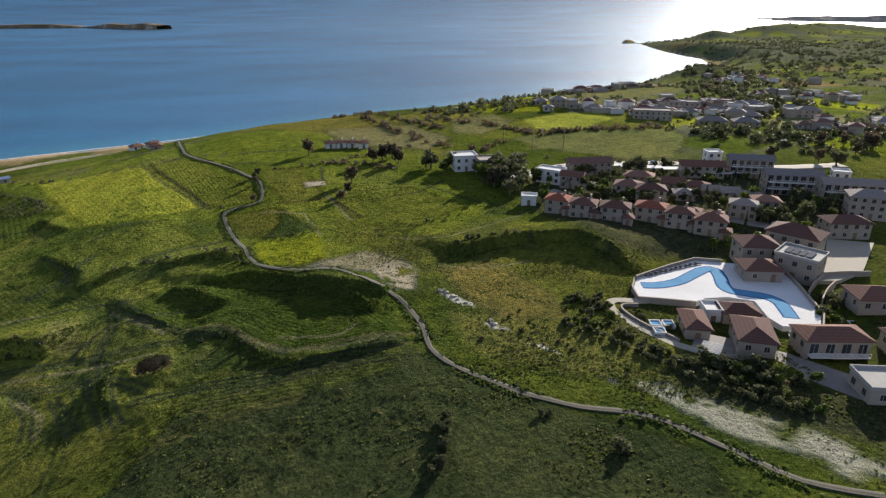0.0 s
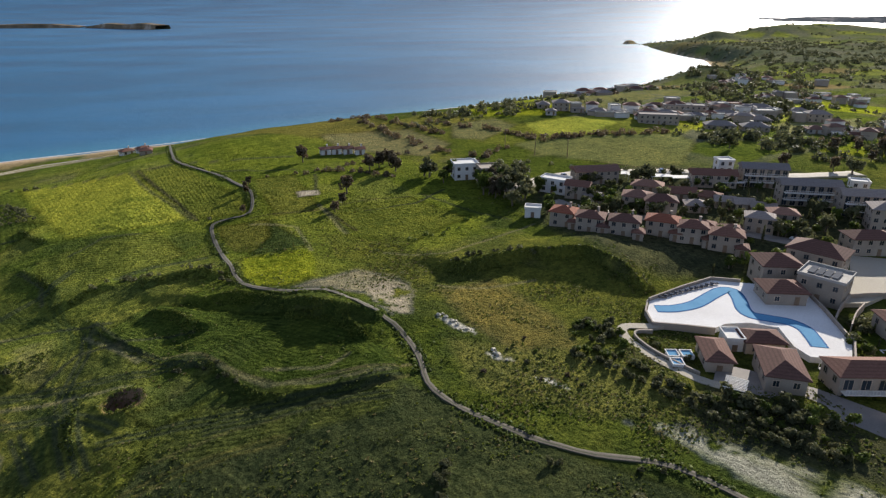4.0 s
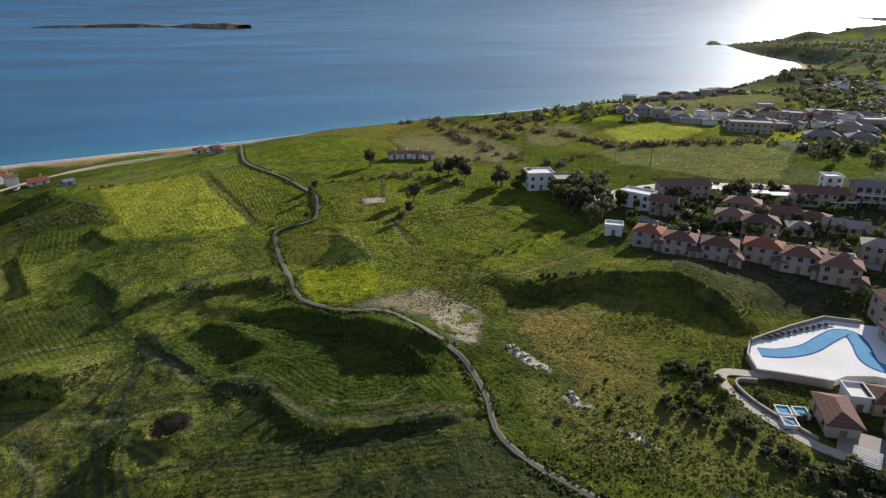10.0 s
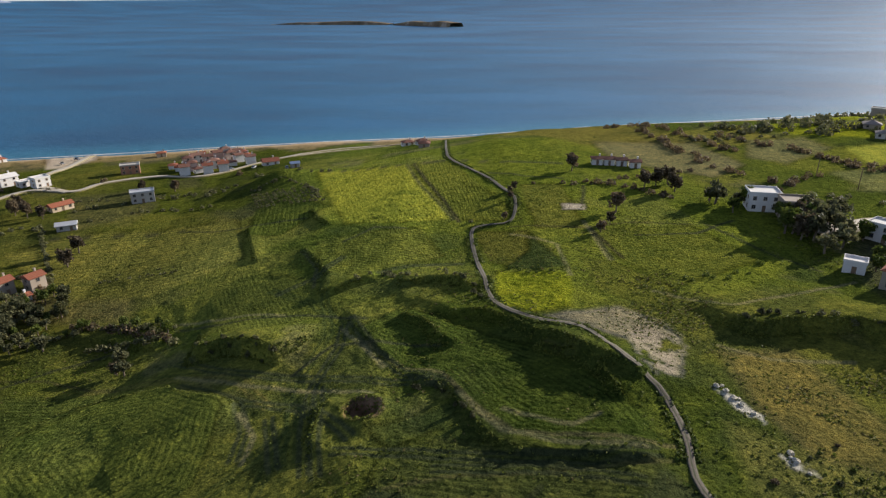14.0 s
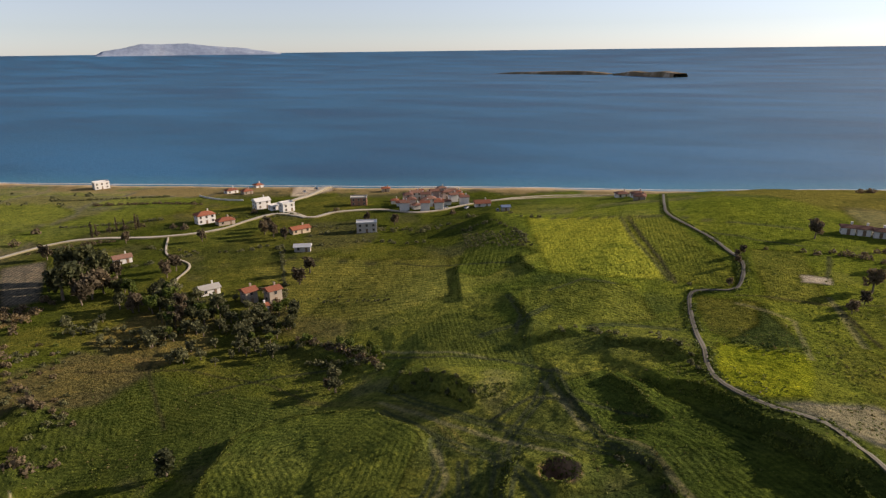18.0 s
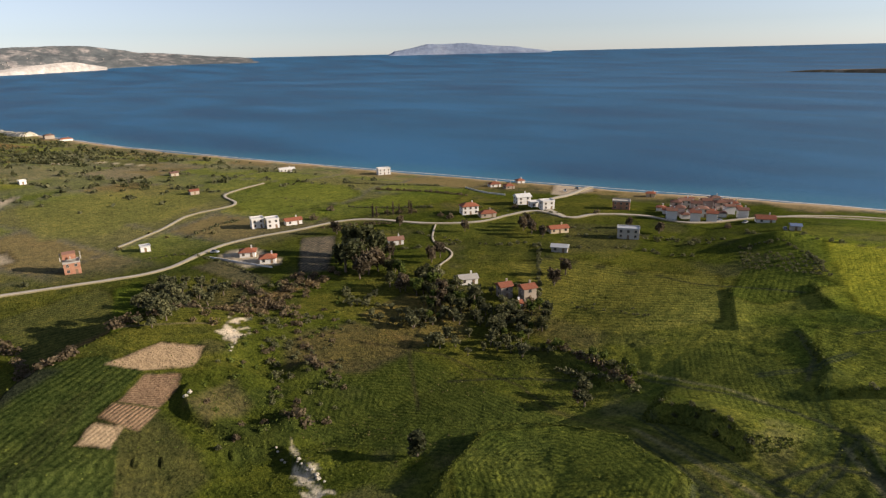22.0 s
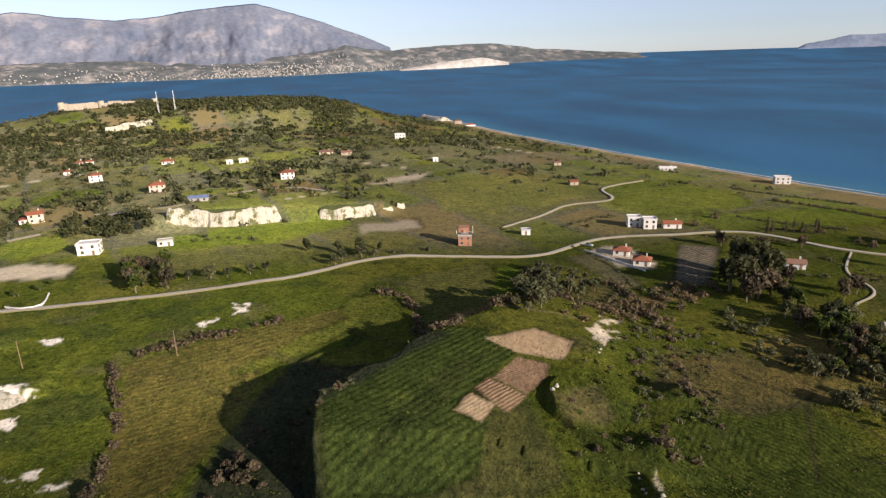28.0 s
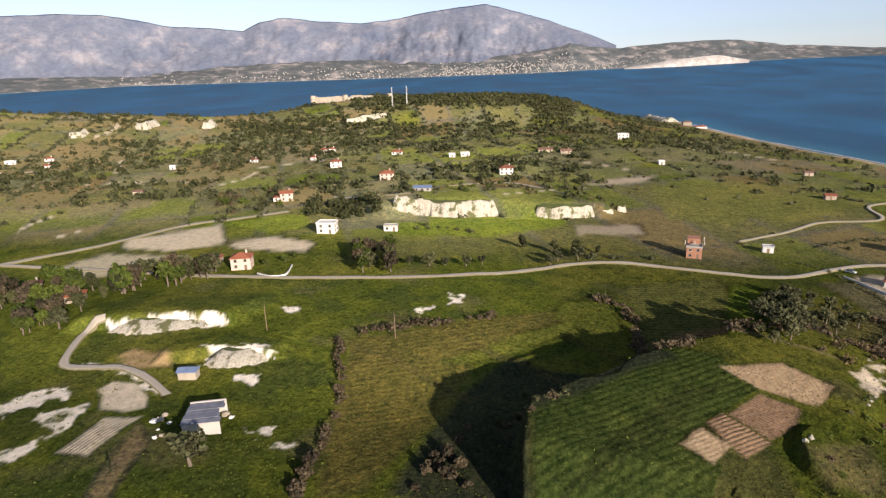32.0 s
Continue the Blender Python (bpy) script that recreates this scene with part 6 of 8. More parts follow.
for n, (spot, w, d, storeys, turn, top) in enumerate(LANE):
    far_row = n in (21, 22, 23)
    house("hotel_block" if far_row else "house", *spot[0], turn + (0 if far_row else 9 * (n % 3 - 1)), w, d, storeys, "three-storey grey hotel wing with balconies and a striped roof" if far_row else "white flat-roofed resort building" if top == "flat" else "sand-coloured resort house with a brown tile roof" if n % 2 else "pale resort house with a faded tile roof",
          top, MAT_WHITE if top == "flat" else MAT_PLASTER, MAT_WHITE if top == "flat" else MAT_TILE_GREY if far_row or n in (3, 8, 10, 11, 12, 15, 18) else MAT_TILE_PALE if n % 2 == 0 else MAT_TILE_DULL, "resort houses", chimney=False, balcony=far_row, each=2.6, tall=2.4)
for spot, w in (([(151, 215)], 7), ([(157, 211)], 9), ([(163, 205)], 8), ([(169, 201)], 7), ([(183, 189)], 8)):
    canopy = base_empty("canopy", *spot[0], -20, None, "low white flat canopy over a parking bay", "canopy", "parking canopies")
    link_mesh("roof", block_mesh("roof", (-w / 2, -2.2, 2.3, w / 2, 2.2, 2.42)), MAT_WHITE, canopy)
    for u in (-w / 2 + 0.2, w / 2 - 0.2):
        for v in (-2.0, 2.0):
            link_mesh("post", block_mesh("post", (u - 0.06, v - 0.06, -1, u + 0.06, v + 0.06, 2.3)), MAT_METAL, canopy)
house("shed", 97, 184, -30, 5, 4, 1, "low white flat-roofed plant shed", "flat", MAT_WHITE, MAT_WHITE)
for x, y, w, d, storeys, turn in ((286, 342, 26, 10, 2, -30), (244, 313, 22, 10, 2, -30), (324, 349, 21, 9, 2, -30), (268, 290, 16, 9, 1, -30), (285, 282, 14, 9, 1, -30), (335, 330, 16, 9, 2, -30), (210, 366, 10, 8, 2, -25),
                            (204, 378, 8, 7, 1, -25), (217, 357, 8, 7, 1, -25), (196, 353, 6, 6, 1, -25), (306, 300, 12, 9, 1, -30), (314, 268, 9, 7, 1, -30), (352, 300, 14, 9, 2, -30), (370, 330, 12, 8, 1, -30), (300, 322, 18, 8, 1, -30)):
    house("house", x, y, turn, w, d, storeys, "pale village house with a faded roof", "hip" if w < 20 else "flat", MAT_PLASTER if w % 3 else MAT_CONCRETE, MAT_TILE_PALE if w % 2 else MAT_TILE_GREY, "village houses", chimney=False, each=3.0, tall=2.5)
far_rng = random.Random(21)
CLUSTERS = (([(218, 372), (250, 352), (262, 330), (286, 316), (240, 318), (214, 348)], 14), ([(246, 352), (300, 372), (352, 350), (340, 300), (280, 296), (254, 318)], 40), ([(390, 400), (470, 420), (520, 395), (460, 350), (410, 372)], 22),
            ([(232, 440), (280, 480), (352, 520), (380, 490), (300, 440), (250, 415)], 26), ([(420, 520), (520, 560), (600, 540), (560, 470), (460, 450)], 12), ([(560, 420), (760, 520), (700, 380), (580, 330)], 9), ([(300, 262), (352, 290), (400, 286), (360, 240), (320, 236)], 12))
for outline, count in CLUSTERS:
    done = 0
    while done < count:
        x, y = far_rng.uniform(min(p[0] for p in outline), max(p[0] for p in outline)), far_rng.uniform(min(p[1] for p in outline), max(p[1] for p in outline))
        if polygon(outline, np.array([x]), np.array([y]), 0.1)[0] > 0.5 and float(inland(np.array(x), np.array(y))) > 40:
            flat = far_rng.random() < 0.4
            house("house", x, y, far_rng.uniform(-50, -10), far_rng.uniform(6, 12), far_rng.uniform(5, 8), far_rng.choice((1, 1, 2)), "pale flat-roofed village house among trees" if flat else "pale village house with a tiled roof among trees", "flat" if flat else "hip",
                  far_rng.choice((MAT_WHITE, MAT_PLASTER, MAT_PLASTER)), MAT_CONCRETE if flat else far_rng.choice((MAT_TILE_PALE, MAT_TILE_GREY, MAT_TILE_DULL)), "distant village houses", False, windows=False, tall=2.5)
            done += 1

# ---- pool terrace and the villas round it ----
DECK_Z = 35.0


def slab(name, outline, top, bottom, mat, parent=None, label=""):
    bm = bmesh.new()
    up = [bm.verts.new((x, y, top)) for x, y in outline]
    dn = [bm.verts.new((x, y, bottom)) for x, y in outline]
    bm.faces.new(up)
    bm.faces.new(dn[::-1])
    for k in range(len(up)):
        bm.faces.new((dn[k], dn[(k + 1) % len(up)], up[(k + 1) % len(up)], up[k]))
    bmesh.ops.recalc_face_normals(bm, faces=bm.faces)
    return part(name, bm, mat, parent, label)


def ribbon(name, line, wide, z, mat, parent, thick=0.1, label="", smoothly=True):
    c = curve_points(line, 0.6) if smoothly else np.array(line, float)
    t = np.gradient(c, axis=0)
    side = np.stack([-t[:, 1], t[:, 0]], -1) / np.hypot(t[:, 0], t[:, 1])[:, None] * wide / 2
    bm = bmesh.new()
    rows = [[bm.verts.new((p[0] + s[0] * k, p[1] + s[1] * k, zz)) for k, zz in ((-1, z - thick), (-1, z), (1, z), (1, z - thick))] for p, s in zip(c, side)]
    for a, b in zip(rows, rows[1:]):
        for k in range(3):
            bm.faces.new((a[k], b[k], b[k + 1], a[k + 1]))
    bm.faces.new(rows[0])
    bm.faces.new(rows[-1][::-1])
    bmesh.ops.recalc_face_normals(bm, faces=bm.faces)
    return part(name, bm, mat, parent, label)


deck = base_empty("pool_terrace", 0, 0, 0, 0, "white paved pool terrace with a winding blue pool", "terrace")
slab("paving", [(88.0, 109.2), (90.0, 114.2), (93.6, 118.2), (106, 121.3), (115.6, 123.0), (121.5, 119.4), (133, 112), (127.4, 100.5), (124.5, 95.3), (120.4, 87.9), (115.0, 83.5), (108.4, 87.2), (108.6, 91.3), (112.0, 98.5), (107.6, 102.3), (102.4, 103.6), (98.5, 102.8)], DECK_Z, 31.0, MAT_DECK, deck)
POOL = [(92.6, 114.6), (96.6, 113.2), (102.6, 113.4), (109.4, 115.9), (113.8, 117.3), (115.9, 116.3), (114.3, 112.4), (111.2, 107.6), (110.9, 104.8), (113.4, 102.2), (116.2, 99.4), (116.7, 96.1), (115.0, 92.4), (113.2, 89.3)]
ribbon("pool_wall", POOL, 3.5, DECK_Z + 0.05, MAT_POOL_WALL, deck, 0.5, "dark blue tiled pool edge")
ribbon("pool_water", POOL, 2.8, DECK_Z + 0.07, MAT_POOL, deck, 0.5, "clear light blue pool water")
for line in ([(93.6, 118.5), (106, 121.6), (115.6, 123.3), (121.6, 119.7)], [(133.2, 112), (127.7, 100.5), (124.8, 95.3), (120.7, 87.7), (115.2, 83.1)]):
    ribbon("parapet", line, 0.35, DECK_Z + 0.8, MAT_PLASTER, deck, 1.2, "", False)
ribbon("retaining_wall", [(98.6, 102.4), (93.0, 106), (87.6, 109.1), (89.7, 114.4), (93.4, 118.6)], 0.4, DECK_Z + 0.35, MAT_PLASTER, deck, 4.0, "", False)
# sunbeds along the terrace edge
bed = None
for k in range(11):
    u = k / 10
    x, y = 97.5 + 17 * u, 118.6 + 2.9 * u - 0.8 * u * u
    if bed is None:
        bed = base_empty("sunbed", x, y, 70, DECK_Z, "dark folded sunbed on white paving", "sunbed", "sunbeds by the pool")
        link_mesh("frame", block_mesh("frame", (-0.32, -0.95, 0.22, 0.32, 0.95, 0.3), (-0.32, -0.9, 0, -0.26, -0.84, 0.22), (0.26, -0.9, 0, 0.32, -0.84, 0.22), (-0.32, 0.84, 0, -0.26, 0.9, 0.22), (0.26, 0.84, 0, 0.32, 0.9, 0.22)), MAT_WOOD, bed)
        link_mesh("mattress", block_mesh("mattress", (-0.3, -0.93, 0.3, 0.3, 0.4, 0.4), (-0.3, 0.4, 0.34, 0.3, 0.95, 0.62)), MAT_SOLAR, bed)
    else:
        copy_thing(bed, pose(x, y, DECK_Z, 0, 0, 70 + 9 * (k % 3)))

path = base_empty("garden_path", 0, 0, 0, 0, "curved pale paved path round a lower garden", "path")
ribbon("paving", [(92.5, 109), (87, 108.9), (82.5, 110.6), (80.2, 109.6), (79.0, 106.5), (79.1, 102), (80.2, 96.2), (82.4, 89.5), (85, 85.6)], 2.2, 34.55, MAT_ROAD, path, 1.6)
ribbon("path_wall", [(85.8, 106.6), (82.6, 107.6), (81.0, 105.8), (80.9, 101), (82, 96), (84, 90)], 0.4, 35.0, MAT_PLASTER, path, 2.0)
court = base_empty("courtyard", 0, 0, 0, 0, "grey stone-paved lower courtyard", "courtyard")
slab("paving", [(85, 87.5), (90, 92), (94, 88), (101, 79), (106, 69), (112, 60), (108, 55), (101, 62), (96, 73), (90, 80)], 34.5, 32.0, MAT_PAVING, court)

pergola = base_empty("pergola", 85.2, 82.6, 40, 34.4, "pale timber pergola over a path", "pergola")
for u in (-1.9, 1.9):
    for v in (-1.5, 1.5):
        link_mesh("post", block_mesh("post", (u - 0.08, v - 0.08, 0, u + 0.08, v + 0.08, 2.4)), MAT_WHITE, pergola)
for k in range(9):
    link_mesh("slat", block_mesh("slat", (-2.1 + 0.5 * k, -1.9, 2.4, -1.98 + 0.5 * k, 1.9, 2.55)), MAT_WHITE, pergola)

GROUND_Z = 33.9
villa = "sand-coloured villa with a red-brown tile roof by the pool"
house("villa", 90.3, 93.5, -28, 4.8, 8.8, 1, "small villa with a red tile roof and plunge pools", "hip", MAT_PLASTER, MAT_TILE_DULL, "pool villas", z=GROUND_Z - 0.3, chimney=False)
house("villa", 103.4, 95.0, -24, 7.6, 5.4, 1, villa, "hip", MAT_PLASTER, MAT_TILE_DULL, "pool villas", z=GROUND_Z - 0.6, chimney=False)
house("villa", 98.4, 97.6, -24, 3.4, 4.6, 1, "flat-roofed white villa wing by the pool", "flat", MAT_WHITE, MAT_WHITE, "pool villas", chimney=False, z=GROUND_Z - 0.9)
house("villa", 97.0, 84.2, -34, 6.8, 10.6, 2, villa, "hip", MAT_PLASTER, MAT_TILE_DULL, "pool villas", z=GROUND_Z - 2.0, chimney=False)
house("villa", 109.5, 77.0, -21, 12.5, 6.2, 2, "long sand-coloured villa with a red-brown tile roof", "hip", MAT_PLASTER, MAT_TILE_DULL, "pool villas", z=GROUND_Z - 1.4, balcony=True, chimney=False)
house("villa", 124.5, 69.0, -24, 12, 8, 2, villa, "hip", MAT_PLASTER, MAT_TILE_DULL, "pool villas", z=GROUND_Z - 1.4)
house("villa", 106.0, 62.5, -24, 9, 7, 1, "pale villa wing with grey flat roof", "flat", MAT_PLASTER, MAT_CONCRETE, "pool villas", chimney=False)
house("clubhouse", 123.5, 109.5, -24, 9, 7.5, 1, "pool clubhouse with a red-brown hip roof", "hip", MAT_PLASTER, MAT_TILE_DULL, z=DECK_Z, chimney=False)
house("hotel", 131.5, 119.0, -24, 9.5, 8.5, 2, "hotel wing with a red-brown tile roof", "hip", MAT_PLASTER, MAT_TILE_DULL, "hotel wings", chimney=False, z=GROUND_Z)
house("hotel", 146.0, 119.5, -64, 13, 9, 2, "hotel wing with a red-brown tile roof", "hip", MAT_PLASTER, MAT_TILE_DULL, "hotel wings", chimney=False, z=GROUND_Z + 1)
main = house("hotel", 135.5, 108.3, -64, 10, 8.5, 2, "flat-roofed hotel wing with solar panels", "flat", MAT_PLASTER, MAT_CONCRETE, "hotel wings", chimney=False, z=GROUND_Z)
for k in range(4):
    bm = bmesh.new()
    block(bm, -3.6 + 1.7 * k, -2.4, 6.45, -2.1 + 1.7 * k, 2.4, 6.55)
    part("solar_panel", bm, MAT_SOLAR, main, "dark glass solar panel")
# plunge pools beside the small villa
spa = base_empty("plunge_pool", 84.6, 95.6, -22, 34.2, "small glazed plunge pools with pale blue edges", "pool")
for k, (u, v) in enumerate(((-1.6, 1.4), (-1.6, -1.8), (1.2, 1.4))):
    link_mesh("basin", block_mesh("basin", (u - 1.2, v - 1.3, 0, u + 1.2, v - 1.1, 0.9), (u - 1.2, v + 1.1, 0, u + 1.2, v + 1.3, 0.9), (u - 1.2, v - 1.1, 0, u - 1.0, v + 1.1, 0.9), (u + 1.0, v - 1.1, 0, u + 1.2, v + 1.1, 0.9)), MAT_WHITE, spa)
    link_mesh("water", block_mesh("water", (u - 1.0, v - 1.1, 0.1, u + 1.0, v + 1.1, 0.7)), MAT_POOL, spa)
for x0, y0, x1, y1 in ((126.5, 97, 140, 104.5), (140, 104.5, 152, 101), (127, 93.5, 139, 100)):
    wall = base_empty("garden_wall", 0, 0, 0, 0, "long sand-coloured garden wall", "wall")
    ribbon("wall", [(x0, y0), ((x0 + x1) / 2, (y0 + y1) / 2 + 0.5), (x1, y1)], 0.3, 35.7, MAT_PLASTER, wall, 2.6)
forecourt = base_empty("forecourt", 0, 0, 0, 0, "pale paved hotel forecourt", "courtyard")
slab("paving", [(133, 104), (141, 101), (152, 103), (174, 117), (164, 124), (148, 111), (140, 106)], 34.75, 32, MAT_ROAD, forecourt)
house("villa", 136.5, 88.0, -24, 11, 7.5, 2, "sand-coloured villa with a terrace and a red-brown tile roof", "hip", MAT_PLASTER, MAT_TILE_DULL, "pool villas", z=GROUND_Z - 2.0, chimney=False)
lap = base_empty("lap_pool", 126.8, 82.5, -24, 33.6, "small blue lap pool with white rims", "pool")
link_mesh("rim", block_mesh("rim", (-2.4, -2.6, -1, 2.4, -2.3, 0.35), (-2.4, 2.3, -1, 2.4, 2.6, 0.35), (-2.4, -2.3, -1, -2.1, 2.3, 0.35), (2.1, -2.3, -1, 2.4, 2.3, 0.35), (-0.15, -2.3, -1, 0.15, 2.3, 0.35)), MAT_WHITE, lap)
link_mesh("water", block_mesh("water", (-2.1, -2.3, -1, -0.15, 2.3, 0.2), (0.15, -2.3, -1, 2.1, 2.3, 0.2)), MAT_POOL, lap)

# ---- chalk scarps, rocks, fort, masts ----
def chalk_face(line, high, label, lean=0.30, seed=1):
    """A fluted chalk scarp along its foot; the ground closes in behind its top."""
    c = curve_points(line, 0.7)
    t = np.gradient(c, axis=0)
    side = np.stack([-t[:, 1], t[:, 0]], -1) / np.hypot(t[:, 0], t[:, 1])[:, None]
    g = layered(c[:, 0] * 3 + seed * 50, c[:, 1] * 3, 5, seed, 3)
    run = np.linspace(0, 1, len(c))
    top = high * smooth(0, 0.08, run) * smooth(1, 0.92, run) * (0.62 + 0.6 * layered(c[:, 0] + seed, c[:, 1], 8, seed + 3, 3))
    levels = np.array([-0.3, 0.0, 0.2, 0.42, 0.64, 0.84, 1.0])
    back = np.array([-0.15, 0.0, 0.14, 0.32, 0.52, 0.74, 1.0]) * lean
    flute = np.array([0.4, 1.4, 1.5, 1.2, 0.9, 0.6, 0.3])
    off = back * high + flute * 2.2 * (g[:, None] - 0.5)
    x, y = c[:, :1] + side[:, :1] * off, c[:, 1:] + side[:, 1:] * off
    foot = height(c[:, 0], c[:, 1])[:, None]
    z = foot + top[:, None] * levels
    far_x, far_y = c[:, :1] + side[:, :1] * (lean * high + 4 + high), c[:, 1:] + side[:, 1:] * (lean * high + 4 + high)
    x, y = np.concatenate([x, far_x], 1), np.concatenate([y, far_y], 1)
    z = np.concatenate([z, height(far_x, far_y) - 0.4], 1)
    ob, _ = sheet_mesh("chalk_scarp", x.T, y.T, z.T, False, MAT_CHALK)
    ob.data.materials.append(MAT_TURF)
    rows = len(levels)
    ids = np.zeros(len(ob.data.polygons), np.int32)
    ids.reshape(rows, -1)[-1] = 1
    ob.data.polygons.foreach_set("material_index", ids)
    return tagged(ob, label, "cliff", kind="structure")


SCARP = "fluted white chalk scarp above a green field"
chalk_face([(-361, -56), (-364, -40), (-362, -24), (-366, -8), (-371, 4)], 9.0, SCARP, seed=1)
chalk_face([(-371, 22), (-370, 34), (-373, 45), (-376, 56)], 6.5, SCARP, seed=2)
chalk_face([(-379, 58), (-380, 62), (-382, 66)], 2.2, "small white chalk outcrop", seed=3)
chalk_face([(-389, 69), (-391, 73), (-397, 75)], 3.0, "small white chalk outcrop", seed=4)
chalk_face([(-740, -469), (-742, -451), (-778, -455)], 9, "pale cliff on the ridge", 0.6, seed=14)
chalk_face([(-776, -400), (-781, -388), (-809, -395)], 9, "pale cliff on the ridge", 0.6, seed=15)
chalk_face([(-666, -499), (-674, -487), (-695, -493)], 7, "pale cliff on the ridge", 0.6, seed=16)
chalk_face([(-1193, 178), (-1091, 196), (-1044, 214), (-1070, 240)], 6, "pale sea cliff of the headland", 1.4, seed=17)
chalk_face([(-799, -217), (-813, -193), (-820, -168)], 7, "cream terraced cut on the headland", 0.4, seed=18)
chalk_face([(-198, -111), (-197, -99), (-203, -86), (-206, -74)], 2.6, "low white chalk scarp in rough pasture", 2.4, seed=21)
chalk_face([(-180, -68), (-178, -60), (-181, -55), (-186, -49)], 2.4, "low white chalk scarp in rough pasture", 2.4, seed=22)

# fort on the headland
fort = base_empty("fort_wall", -905, -215, 12, None, "long ruined cream stone fort wall on the headland", "wall")
bm = bmesh.new()
for k in range(14):
    u = -55 + 8 * k
    block(bm, u, -1.2, -4, u + 8.0, 1.2, 3.5 + 2.2 * (lattice(k, 3, 1)))
part("curtain", bm, MAT_STONE, fort)
for u in (-55, -8, 57):
    bm = bmesh.new()
    tube(bm, (u, 0, -4), (u, 0, 6.5), 4.0, 3.6, 12)
    part("bastion", bm, MAT_STONE, fort)
fort.matrix_basis = pose(-935, -250, float(height(-935, -250)) + 1, 0, 0, 98)

for spot in [(-862, -171), (-861, -151)]:
    mast = base_empty("radio_mast", *spot, 0, None, "slim pale lattice radio mast on the headland", "mast", "radio masts")
    for u, v in ((-0.7, -0.4), (0.7, -0.4), (0, 0.8)):
        bm = bmesh.new()
        tube(bm, (u, v, -1), (u * 0.4, v * 0.4, 26), 0.22, 0.16, 5)
        part("leg", bm, MAT_WHITE, mast)
    for k in range(8):
        bm = bmesh.new()
        f = 1 - 0.6 * k / 8
        for a, b in (((-0.7, -0.4), (0.7, -0.4)), ((0.7, -0.4), (0, 0.8)), ((0, 0.8), (-0.7, -0.4))):
            tube(bm, (a[0] * f, a[1] * f, 3 * k + 1), (b[0] * f * 0.95, b[1] * f * 0.95, 3 * k + 3.6), 0.08, 0.08, 4)
        part("brace", bm, MAT_METAL, mast)

# old works in the pits
ruin = base_empty("ruined_works", -151.6, -51.6, 108, None, "ruined concrete works with a grey sheet roof", "ruin")
bm = bmesh.new()
block(bm, -4.2, -5, -1, 4.2, -4.6, 3.0)
block(bm, -4.2, 4.6, -1, 4.2, 5, 3.4)
block(bm, -4.2, -4.6, -1, -3.8, 4.6, 3.0)
part("wall", bm, MAT_CONCRETE, ruin)
for k in range(5):
    bm = bmesh.new()
    block(bm, -4.5 + 0.1 * k, -4.9 + 2 * k, 3.0 + 0.12 * (k % 2), 4.3 - 0.5 * (k % 3), -3.0 + 2 * k, 3.12 + 0.12 * (k % 2))
    part("roof_sheet", bm, MAT_SHEET, ruin)
tower = base_empty("ruined_shed", -171.9, -67.6, 100, None, "ruined stone shed with a blue sheet roof", "ruin")
bm = bmesh.new()
block(bm, -2.4, -1.6, -1, 2.4, 1.6, 2.4)
part("wall", bm, MAT_STONE, tower)
part("roof", hip_roof(4.8, 3.2, 2.4, 0.3, 0.7, True), MAT_BLUE_ROOF, tower)
heap_rng = random.Random(31)
for k, (x, y) in enumerate([(-147, -61), (-145, -59), (-150, -60), (-151, -63), (-144, -60), (-156, -49), (-155, -47), (-153, -63), (-150, -64)]):
    bm = bmesh.new()
    s = heap_rng.uniform(0.4, 1.1)
    bmesh.ops.create_icosphere(bm, subdivisions=2, radius=s)
    for v in bm.verts:
        v.co *= heap_rng.uniform(0.7, 1.2)
        v.co.z *= 0.7
    rock = part("boulder", bm, MAT_STONE if k % 2 else MAT_WHITE, None)
    rock.matrix_basis = pose(x, y, float(height(x, y)) + 0.1)
    tagged(rock, "pale broken concrete boulder in weeds", "boulder", "boulders by the ruin")

for line, count in (([(45.5, 128), (47.5, 124.5), (48.6, 120.5)], 9), ([(50.2, 110.5), (51.4, 107)], 5), ([(-129, 90.8), (-121, 91.6), (-115, 91.8), (-110, 92.2)], 12), ([(-189, 111), (-181, 107), (-174, 101)], 7), ([(-162, 87), (-155, 81)], 4)):
    c = curve_points(line, 0.5)
    for k in range(count):
        x, y = c[heap_rng.randrange(len(c))] + np.array([heap_rng.uniform(-0.7, 0.7), heap_rng.uniform(-0.7, 0.7)])
        bm = bmesh.new()
        bmesh.ops.create_icosphere(bm, subdivisions=2, radius=heap_rng.uniform(0.25, 0.7))
        for v in bm.verts:
            v.co *= heap_rng.uniform(0.72, 1.2)
            v.co.z *= 0.6
        rock = part("boulder", bm, MAT_CHALK, None)
        rock.matrix_basis = pose(x, y, float(height(x, y)) + 0.1, 0, 0, heap_rng.uniform(0, 360))
        tagged(rock, "pale chalk boulder breaking through the turf", "boulder", "chalk boulders")

# power poles
for x, y in [(-203, -59), (-205, -18)] + [(137, 260), (149, 252)] + [(131, 279)]:
    pole = base_empty("utility_pole", x, y, 20, None, "slim wooden utility pole in a field", "pole", "utility poles")
    bm = bmesh.new()
    tube(bm, (0, 0, -0.5), (0, 0, 8.5), 0.16, 0.1, 7)
    part("post", bm, MAT_WOOD, pole)
    link_mesh("crossarm", block_mesh("crossarm", (-0.8, -0.06, 7.9, 0.8, 0.06, 8.05)), MAT_WOOD, pole)

